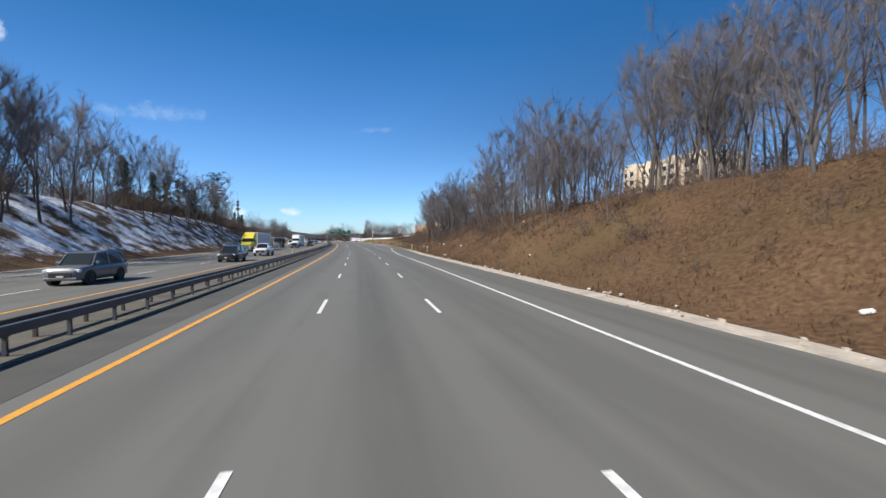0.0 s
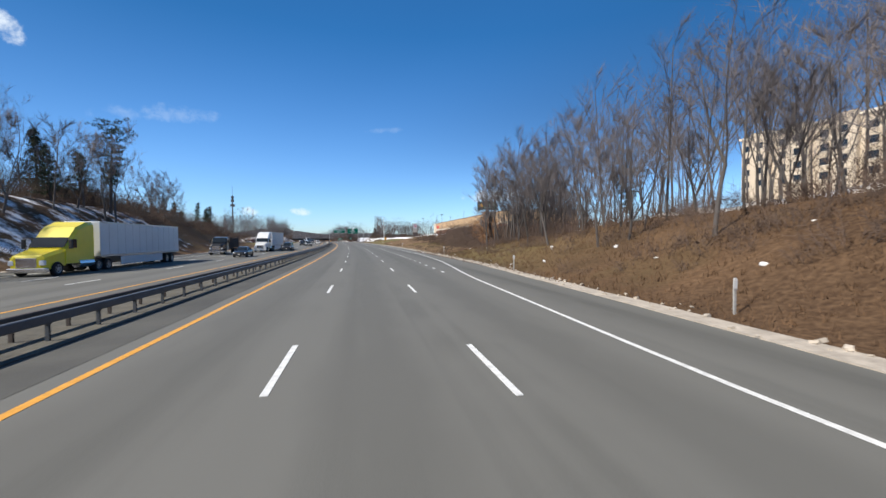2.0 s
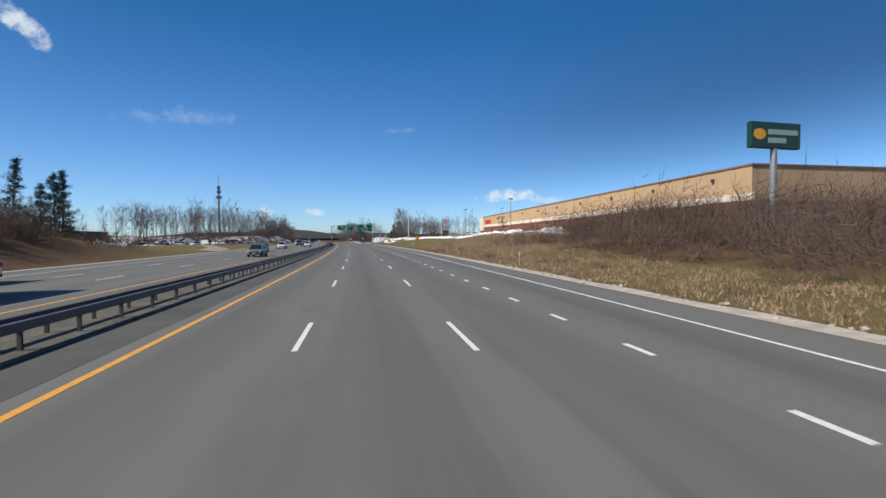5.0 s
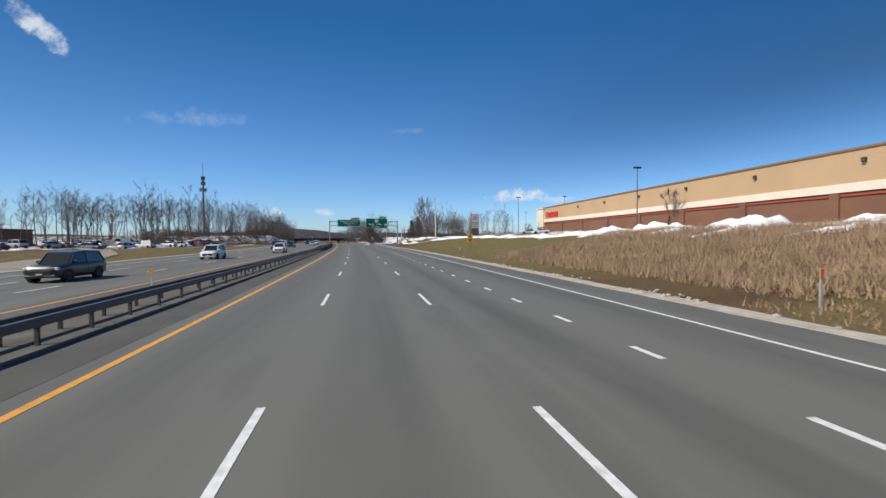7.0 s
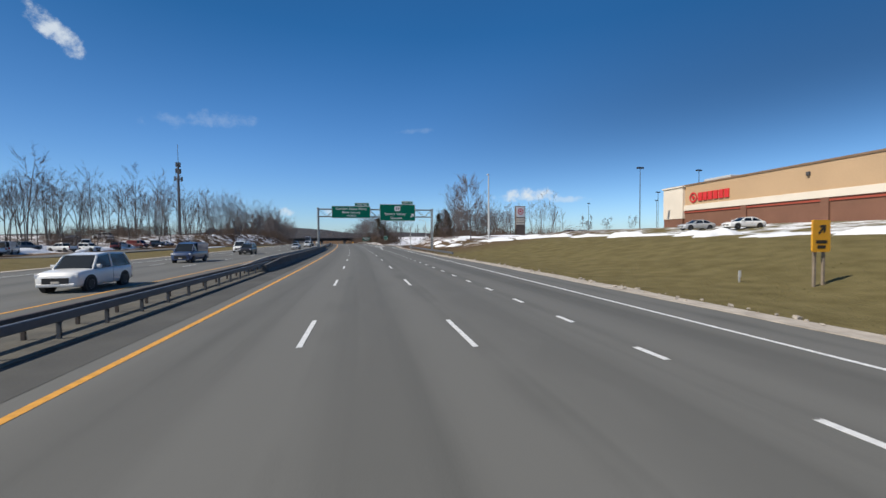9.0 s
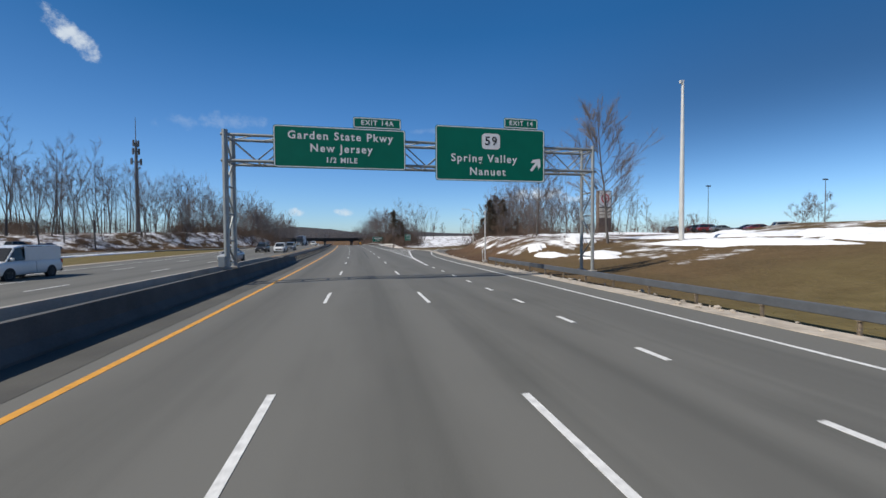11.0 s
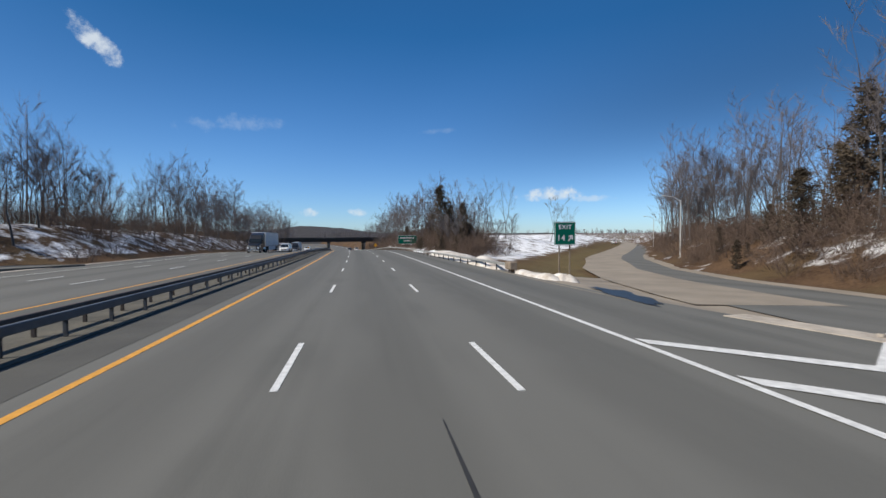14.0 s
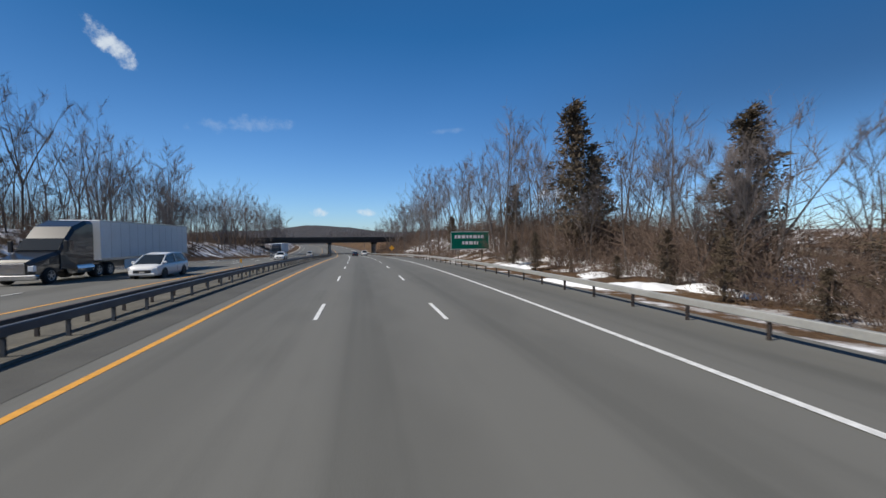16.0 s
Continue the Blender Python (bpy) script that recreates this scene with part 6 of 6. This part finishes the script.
# stations: y, half width, low, top; cabin: y, half width at belt, half width at roof, belt, roof
SHAPES = {
    "sedan": dict(h=0.92, body=((2.32, 0.62, 0.34, 0.66), (2.2, 0.80, 0.24, 0.76), (1.5, 0.90, 0.2, 0.88), (0.7, 0.91, 0.19, 0.95), (-1.2, 0.91, 0.19, 0.97), (-2.0, 0.88, 0.24, 0.98), (-2.3, 0.78, 0.32, 0.92), (-2.38, 0.66, 0.4, 0.8)),
                  cabin=((1.0, 0.78, 0.74, 0.93, 0.95), (0.25, 0.80, 0.60, 0.94, 1.40), (-0.5, 0.80, 0.61, 0.95, 1.45), (-1.1, 0.79, 0.58, 0.95, 1.38), (-1.85, 0.74, 0.70, 0.96, 0.98)), axles=(1.42, -1.40), r=0.33),
    "suv": dict(h=1.05, body=((2.30, 0.68, 0.42, 0.82), (2.18, 0.86, 0.30, 0.98), (1.4, 0.95, 0.26, 1.08), (0.9, 0.96, 0.25, 1.10), (-1.5, 0.96, 0.25, 1.12), (-2.2, 0.92, 0.3, 1.12), (-2.36, 0.84, 0.4, 1.02)),
                cabin=((1.1, 0.84, 0.80, 1.06, 1.09), (0.55, 0.86, 0.72, 1.08, 1.74), (-0.4, 0.87, 0.74, 1.1, 1.84), (-1.8, 0.87, 0.73, 1.1, 1.80), (-2.22, 0.84, 0.76, 1.1, 1.18)), axles=(1.42, -1.40), r=0.37),
    "minivan": dict(h=1.0, body=((2.52, 0.66, 0.38, 0.72), (2.38, 0.88, 0.26, 0.88), (1.7, 0.97, 0.22, 1.0), (0.9, 0.98, 0.21, 1.04), (-1.6, 0.98, 0.21, 1.06), (-2.4, 0.94, 0.27, 1.06), (-2.56, 0.86, 0.36, 0.96)),
                    cabin=((1.75, 0.84, 0.82, 0.98, 1.0), (0.75, 0.88, 0.70, 1.02, 1.62), (-0.4, 0.88, 0.72, 1.04, 1.74), (-1.9, 0.88, 0.71, 1.04, 1.68), (-2.42, 0.86, 0.78, 1.04, 1.1)), axles=(1.55, -1.50), r=0.34),
    "pickup": dict(h=1.1, body=((2.78, 0.76, 0.5, 0.95), (2.66, 0.92, 0.38, 1.12), (1.8, 0.98, 0.34, 1.18), (1.0, 0.99, 0.33, 1.2), (-2.4, 0.99, 0.34, 1.2), (-2.75, 0.96, 0.42, 1.18)),
                   cabin=((1.35, 0.86, 0.84, 1.16, 1.2), (0.75, 0.88, 0.70, 1.18, 1.80), (-0.1, 0.88, 0.72, 1.18, 1.87), (-0.85, 0.88, 0.71, 1.18, 1.82), (-1.0, 0.87, 0.8, 1.18, 1.24)), axles=(1.75, -1.70), r=0.40),
    "van": dict(h=1.2, body=((2.65, 0.74, 0.42, 0.9), (2.5, 0.94, 0.34, 1.1), (1.9, 0.99, 0.3, 1.22), (1.2, 1.0, 0.3, 1.26), (-2.5, 1.0, 0.3, 1.26), (-2.75, 0.98, 0.36, 1.2)),
                cabin=((1.85, 0.88, 0.86, 1.2, 1.24), (1.15, 0.92, 0.80, 1.24, 2.05), (0.3, 0.94, 0.84, 1.25, 2.2), (-2.3, 0.94, 0.84, 1.25, 2.18), (-2.68, 0.93, 0.84, 1.25, 2.1)), axles=(1.75, -1.70), r=0.36),
}
KIND_WORD = {"sedan": "car", "suv": "car", "minivan": "minivan", "pickup": "pickup truck", "van": "van"}
BUILT = {}


def wheel_parts(parent, x, y, r, width):
    side = 1 if x > 0 else -1
    w = part("wheel", Mesh().disc_x(x - width * side, x - 0.03 * side, y, r, r * 0.55, 12), M_PLASTIC, parent)
    t = Mesh()
    k = 18
    prof = ((x - width * side, r * 0.62), (x - width * side, r * 0.92), (x - width * 0.85 * side, r), (x - width * 0.15 * side, r), (x, r * 0.92), (x, r * 0.66))
    t.loft([[(px, y + q * math.cos(math.tau * i / k), r + q * math.sin(math.tau * i / k)) for i in range(k)] for px, q in prof], cap=False)
    part("tyre", t, M_TYRE, w)
    rim = Mesh().disc_x(x - 0.05 * side, x - 0.02 * side, y, r, r * 0.22, 10)
    rim.loft([[(px, y + q * math.cos(math.tau * i / k), r + q * math.sin(math.tau * i / k)) for i in range(k)] for px, q in ((x - 0.06 * side, r * 0.66), (x - 0.01 * side, r * 0.62), (x - 0.03 * side, r * 0.54))], cap=False)
    for i in range(5):
        a = math.tau * i / 5
        rim.box(-0.012, -0.035, 0.1 * r, 0.012, 0.035, 0.6 * r, m=pose(x - 0.03 * side, y, r) @ Matrix.Rotation(a, 4, "X"))
    part("rim", rim, M_RIM, w)


def car(kind, colour, label, s, l, turn=180.0, z=0.0, group="traffic"):
    m = at(s, l, z, turn)
    key = (kind, colour)
    if key in BUILT:
        ob = copy_thing(BUILT[key], m)
        ob["label"] = label
        return ob
    d, pm = SHAPES[kind], PAINTS[colour]
    c = thing(kind if kind != "sedan" else "sedan_car", label, KIND_WORD[kind], group)
    rings = [ring(*q) for q in resample(d["body"])]
    part("body", Mesh().loft(rings), pm, c, smooth=True)
    cab = d["cabin"]
    g = Mesh().loft([[(-wb, y, zb), (wb, y, zb), (wt, y, zt - 0.05), (wt - 0.1, y, zt), (-wt + 0.1, y, zt), (-wt, y, zt - 0.05)] for y, wb, wt, zb, zt in cab])
    part("glazing", g, M_GLASS, c, "dark tinted glass")
    top = cab[1:-1]
    solid_back = kind in ("van",)
    part("roof", Mesh().loft([[(-wt - 0.01, y, zt - 0.07), (wt + 0.01, y, zt - 0.07), (wt - 0.06, y, zt + 0.02), (-wt + 0.06, y, zt + 0.02)] for y, wb, wt, zb, zt in resample(top)]), pm, c)
    for side in (-1, 1):
        for a, b in ((0, 1), (2, 2), (3, 4)):
            y0, wb0, wt0, zb0, zt0 = cab[a]
            y1, wb1, wt1, zb1, zt1 = cab[b]
            low = (side * wb0 * 1.004, y0, zb0) if a != 3 else (side * wb1 * 1.004, y1, zb1)
            hi = (side * wt1 * 1.006, y1, zt1 - 0.04) if a != 3 else (side * wt0 * 1.006, y0, zt0 - 0.04)
            part("pillar", Mesh().tube([low, hi], 0.045, 6), pm, c)
        if solid_back:
            part("side_panel", Mesh().box(side * 0.95 - 0.02, cab[-1][0] + 0.05, 1.2, side * 0.95 + 0.02, 0.5, 2.1), pm, c)
        y, w = cab[0][0] - 0.25, cab[0][1] + 0.12
        part("wing_mirror", Mesh().box(side * w + side * 0.02 - 0.1, y - 0.08, cab[0][4] + 0.02, side * w + side * 0.02 + 0.1, y + 0.06, cab[0][4] + 0.2, bevel=0.03), pm, c)
        f, fw, fz = d["body"][1][0], d["body"][1][1], d["body"][1][3]
        part("headlight", Mesh().box(side * (fw - 0.16) - 0.19, f - 0.12, fz - 0.24, side * (fw - 0.16) + 0.17, f + 0.06, fz - 0.06, bevel=0.03), M_LAMP, c)
        b, bw, bz = d["body"][-1][0], d["body"][-1][1], d["body"][-1][3]
        part("tail_light", Mesh().box(side * (bw - 0.08) - 0.1, b - 0.03, bz - 0.3, side * (bw - 0.08) + 0.1, b + 0.1, bz - 0.02, bevel=0.02), M_TAIL, c)
        for y in d["axles"]:
            wd = d["body"][3][1]
            part("wheel_arch", Mesh().disc_x(side * (wd - 0.22), side * (wd + 0.006), y, d["r"] + 0.02, d["r"] + 0.07, 16), M_PLASTIC, c)
            wheel_parts(c, side * (wd + 0.02), y, d["r"], 0.22)
        part("door_seam", Mesh().box(side * (wd + 0.004) - 0.004, -0.36, 0.32, side * (wd + 0.004) + 0.004, -0.345, d["h"] - 0.06), M_PLASTIC, c)
        for y in (0.0, -0.95):
            part("door_handle", Mesh().box(side * (wd + 0.01) - 0.012, y - 0.16, d["h"] - 0.2, side * (wd + 0.01) + 0.012, y, d["h"] - 0.16), pm, c)
    f0, fw0, fl0, fz0 = d["body"][0]
    part("grille", Mesh().box(-fw0 * 0.8, f0 - 0.05, fl0 + 0.02, fw0 * 0.8, f0 + 0.015, fz0 - 0.08, bevel=0.01), M_PLASTIC, c)
    part("bumper", Mesh().box(-fw0 * 1.15, f0 - 0.16, fl0 - 0.1, fw0 * 1.15, f0 + 0.03, fl0 + 0.06, bevel=0.04), pm if kind != "pickup" else M_CHROME, c)
    part("number_plate", Mesh().box(-0.16, f0 + 0.02, fl0 + 0.06, 0.16, f0 + 0.035, fl0 + 0.16), M_BAND, c)
    b0 = d["body"][-1]
    part("rear_bumper", Mesh().box(-b0[1], b0[0] - 0.06, b0[2] - 0.06, b0[1], b0[0] + 0.1, b0[2] + 0.16, bevel=0.04), M_PLASTIC, c)
    if kind == "pickup":
        part("bed", Mesh().box(-0.82, -2.6, 1.16, 0.82, -1.1, 1.215), M_PLASTIC, c)
    BUILT[key] = c
    c.matrix_basis = m
    return c


def semi(colour, trailer_mat, label, s_front, l, turn=180.0, box_len=14.5):
    """Tractor with a box trailer; the nose lies at s_front."""
    t = thing("semi_truck", label, "truck", "traffic", m=at(s_front, l, 0, turn) @ pose(0, 0, 0))
    pm = PAINTS[colour]
    hood = Mesh().loft([[(-w, y, z0), (w, y, z0), (w, y, z1 - 0.2), (w - 0.2, y, z1), (-w + 0.2, y, z1), (-w, y, z1 - 0.2)] for y, w, z0, z1 in ((0.0, 0.85, 0.55, 1.35), (-0.15, 1.0, 0.45, 1.5), (-1.1, 1.1, 0.6, 1.75), (-1.9, 1.15, 0.7, 1.95))])
    part("hood", hood, pm, t)
    cab = Mesh().loft([[(-1.2, y, 0.8), (1.2, y, 0.8), (1.2, y, z1 - 0.25), (1.02, y, z1), (-1.02, y, z1), (-1.2, y, z1 - 0.25)] for y, z1 in ((-1.85, 2.0), (-2.5, 2.75), (-3.2, 3.5), (-4.4, 3.95), (-5.0, 3.95))])
    part("cab", cab, pm, t)
    part("windscreen", Mesh().loft([[(-1.08, y, z), (1.08, y, z), (1.08, y + 0.06, z + 0.02), (-1.08, y + 0.06, z + 0.02)] for y, z in ((-1.86, 2.0), (-2.48, 2.72))]), M_GLASS, t)
    part("grille", Mesh().box(-0.6, -0.06, 0.65, 0.6, 0.03, 1.3, bevel=0.03), M_CHROME, t)
    part("bumper", Mesh().box(-1.15, -0.3, 0.3, 1.15, 0.06, 0.62, bevel=0.06), M_CHROME if colour != "white" else pm, t)
    for side in (-1, 1):
        part("side_window", Mesh().box(side * 1.2 - 0.02, -3.0, 1.95, side * 1.2 + 0.02, -2.3, 2.6), M_GLASS, t)
        part("headlight", Mesh().box(side * 0.88 - 0.18, -0.2, 0.8, side * 0.88 + 0.16, 0.02, 1.15, bevel=0.04), M_LAMP, t)
        part("wing_mirror", Mesh().box(side * 1.45 - 0.12, -2.05, 1.9, side * 1.45 + 0.12, -1.9, 2.6, bevel=0.03), M_PLASTIC, t)
        part("fuel_tank", Mesh().tube([(side * 1.0, -3.2, 0.75), (side * 1.0, -4.9, 0.75)], 0.32, 12), M_CHROME, t)
        for y in (-1.1, -5.6, -6.9):
            wheel_parts(t, side * 1.2, y, 0.5, 0.32 if y > -2 else 0.55)
        for y in (-6.2 - box_len + 2.0, -6.2 - box_len + 3.2):
            wheel_parts(t, side * 1.2, y, 0.5, 0.55)
        part("skirt", Mesh().box(side * 1.22 - 0.015, -6.2 - box_len + 4.4, 0.35, side * 1.22 + 0.015, -8.6, 1.1), trailer_mat, t)
    part("chassis", Mesh().box(-0.45, -7.5, 0.7, 0.45, -1.0, 1.0), M_PLASTIC, t)
    y0 = -5.7
    tr = part("trailer", Mesh().box(-1.28, y0 - box_len, 1.15, 1.28, y0, 4.05, bevel=0.04), trailer_mat, t, "tall box trailer")
    for side in (-1, 1):
        part("rail_trim", Mesh().box(side * 1.285 - 0.012, y0 - box_len + 0.04, 1.12, side * 1.285 + 0.012, y0 - 0.04, 1.3), M_RIM, tr)
        part("rail_trim", Mesh().box(side * 1.285 - 0.012, y0 - box_len + 0.04, 3.92, side * 1.285 + 0.012, y0 - 0.04, 4.04), M_RIM, tr)
        n = 12
        for i in range(1, n):
            y = y0 - box_len * i / n
            part("seam", Mesh().box(side * 1.283 - 0.006, y - 0.02, 1.3, side * 1.283 + 0.006, y + 0.02, 3.92), M_RIM, tr)
    part("bogie", Mesh().box(-0.6, y0 - box_len + 0.6, 0.6, 0.6, y0 - box_len + 4.0, 1.15), M_PLASTIC, t)
    return t


def dump_truck(label, s_front, l, turn=180.0):
    """Tipper with a bonneted cab and a ribbed steel bed."""
    t = thing("dump_truck", label, "truck", "traffic", m=at(s_front, l, 0, turn))
    pm = PAINTS["black"]
    part("hood", Mesh().loft([[(-w, y, z0), (w, y, z0), (w, y, z1 - 0.18), (w - 0.2, y, z1), (-w + 0.2, y, z1), (-w, y, z1 - 0.18)] for y, w, z0, z1 in ((0.0, 0.8, 0.7, 1.6), (-0.15, 0.95, 0.6, 1.75), (-1.6, 1.05, 0.7, 1.95))]), pm, t)
    part("cab", Mesh().loft([[(-1.12, y, 0.8), (1.12, y, 0.8), (1.12, y, z1 - 0.2), (0.95, y, z1), (-0.95, y, z1), (-1.12, y, z1 - 0.2)] for y, z1 in ((-1.55, 2.0), (-1.95, 2.85), (-3.0, 2.95))]), pm, t)
    part("windscreen", Mesh().loft([[(-0.98, y, z), (0.98, y, z), (0.98, y + 0.05, z + 0.02), (-0.98, y + 0.05, z + 0.02)] for y, z in ((-1.57, 2.03), (-1.92, 2.78))]), M_GLASS, t)
    part("grille", Mesh().box(-0.6, -0.05, 0.8, 0.6, 0.03, 1.5, bevel=0.03), M_CHROME, t)
    part("bumper", Mesh().box(-1.15, -0.25, 0.4, 1.15, 0.08, 0.72, bevel=0.05), M_CHROME, t)
    bed = part("bed", Mesh().loft([[(-1.2, y, z0), (1.2, y, z0), (1.22, y, 2.75), (1.08, y, 2.75), (1.06, y, z0 + 0.12), (-1.06, y, z0 + 0.12), (-1.08, y, 2.75), (-1.22, y, 2.75)] for y, z0 in ((-3.25, 1.15), (-8.4, 1.15))]), M_RUST, t, "ribbed dark steel tipper bed")
    part("headboard", Mesh().box(-1.2, -3.3, 1.2, 1.2, -3.2, 3.0, bevel=0.03), M_RUST, bed)
    part("tailgate", Mesh().box(-1.18, -8.46, 1.2, 1.18, -8.38, 2.7, bevel=0.03), M_RUST, bed)
    part("chassis", Mesh().box(-0.45, -8.0, 0.75, 0.45, -1.0, 1.1), M_PLASTIC, t)
    for side in (-1, 1):
        part("side_window", Mesh().box(side * 1.12 - 0.02, -2.75, 1.95, side * 1.12 + 0.02, -2.05, 2.55), M_GLASS, t)
        part("headlight", Mesh().box(side * 0.82 - 0.14, -0.16, 0.95, side * 0.82 + 0.14, 0.02, 1.2, bevel=0.03), M_LAMP, t)
        part("wing_mirror", Mesh().box(side * 1.36 - 0.1, -1.75, 2.0, side * 1.36 + 0.1, -1.62, 2.5, bevel=0.03), M_PLASTIC, t)
        for i in range(7):
            part("rib", Mesh().box(side * 1.25 - 0.05, -3.6 - i * 0.76, 1.15, side * 1.25 + 0.05, -3.5 - i * 0.76, 2.75), M_RUST, bed)
        for y in (-0.95, -6.2, -7.5):
            wheel_parts(t, side * 1.18, y, 0.5, 0.32 if y > -2 else 0.55)
    return t


dump_truck("dark dump truck with a ribbed bed in the far lane", 126, -22.2)
car("suv", "grey", "dark grey estate car driving in the opposite lanes", 27.5, -16.0)
car("suv", "black", "black off-road car beside the median", 49.5, -14.3)
car("sedan", "white", "white saloon car in the opposite lanes", 67.5, -18.3)
car("pickup", "white", "white pickup beside the median", 66.0, -14.3)
semi("yellow", M_TRAILER, "yellow tractor pulling a long white box trailer", 88, -22.2)
car("sedan", "black", "black saloon car in the opposite lanes", 118, -16.2)
semi("white", M_TRAILER, "white tractor with a pale grey box trailer", 140.5, -18.6)
car("suv", "black", "black off-road car beside the median", 146, -14.2)
car("van", "white", "white delivery van in the far lane", 165, -22.4)
car("suv", "grey", "dark grey estate car following in traffic", 201, -14.4)
car("suv", "black", "black off-road car in the middle lane", 223, -18.3)
car("suv", "white", "white off-road car in the middle lane", 250.5, -18.6)
car("suv", "white", "white off-road car beside the median", 272, -14.0)
car("van", "blue", "dark van in the middle lane", 298, -18.8)
car("van", "white", "white van in the far lane", 334, -22.4)
car("suv", "black", "black off-road car in the middle lane", 321, -18.2)
car("sedan", "silver", "silver saloon car beside the median", 351.5, -14.2)
car("suv", "black", "black off-road car in the middle lane", 386, -18.0)
car("suv", "white", "white off-road car beside the median", 383.5, -14.3)
car("suv", "grey", "dark grey estate car beside the median", 396, -14.2)
car("minivan", "white", "white minivan beside the median", 472.5, -14.4)
semi("black", M_TRAILER, "dark tractor pulling a pale box trailer", 467, -19.5)
car("sedan", "white", "white saloon car beside the median", 521, -14.3)
semi("black", M_TRAILER, "dark tractor with a box trailer far ahead", 562, -22.3)
car("suv", "silver", "silver off-road car in the far distance", 585, -14.3)
car("sedan", "black", "black saloon car going the same way ahead", 569, 0.6, 0.0)
car("suv", "white", "white off-road car going the same way ahead", 582, 4.2, 0.0)
car("sedan", "white", "white saloon car on the exit ramp", 520, 101, -36.0, ramp_z(520) + 0.02)
r2 = random.Random(7)
for i in range(26):
    s, l = 236 + i * 6.3, (-66 if i > 12 else -74) - 12 * r2.random()
    car(r2.choice(("sedan", "suv", "van", "pickup")), r2.choice(("white", "silver", "white")), "parked car in the lot beyond the opposite lanes", s, l, r2.uniform(0, 360), gz(s, l) + 0.02, "parked cars")
for i in range(14):
    s, l = 296 + i * 7.7 + r2.uniform(-2, 2), -58.5 - 5.5 * r2.random()
    car(r2.choice(("sedan", "suv", "van", "pickup")), r2.choice(("white", "silver", "black", "grey", "red", "blue")), "parked car among ploughed snow beyond the opposite lanes", s, l, r2.choice((20.0, 70.0, 250.0, 340.0)), gz(s, l) + 0.02, "parked cars")
for i in range(8):
    car(r2.choice(("sedan", "suv")), r2.choice(("white", "silver", "black", "grey")), "parked car beyond the opposite lanes", 250 + i * 9.5, -68 - 3 * (i % 2), r2.choice((70.0, 250.0)), gz(250 + i * 9.5, -68 - 3 * (i % 2)) + 0.02, "parked cars")
for s, l, paint_name in ((289, 47.5, "white"), (296, 47.5, "silver")):
    car("sedan", paint_name, "parked car behind the snow by the shop", s, l, 80.0, gz(s, l) + 0.02, "parked cars")
for i in range(9):
    s, l = 352 + i * 6.0, 66 + 3.0 * i + r2.uniform(-1, 1)
    car(r2.choice(("suv", "sedan")), r2.choice(("black", "grey", "silver", "red")), "parked car in the lot behind the slope", s, l, r2.choice((60.0, 240.0)), gz(s, l) + 0.02, "parked cars")
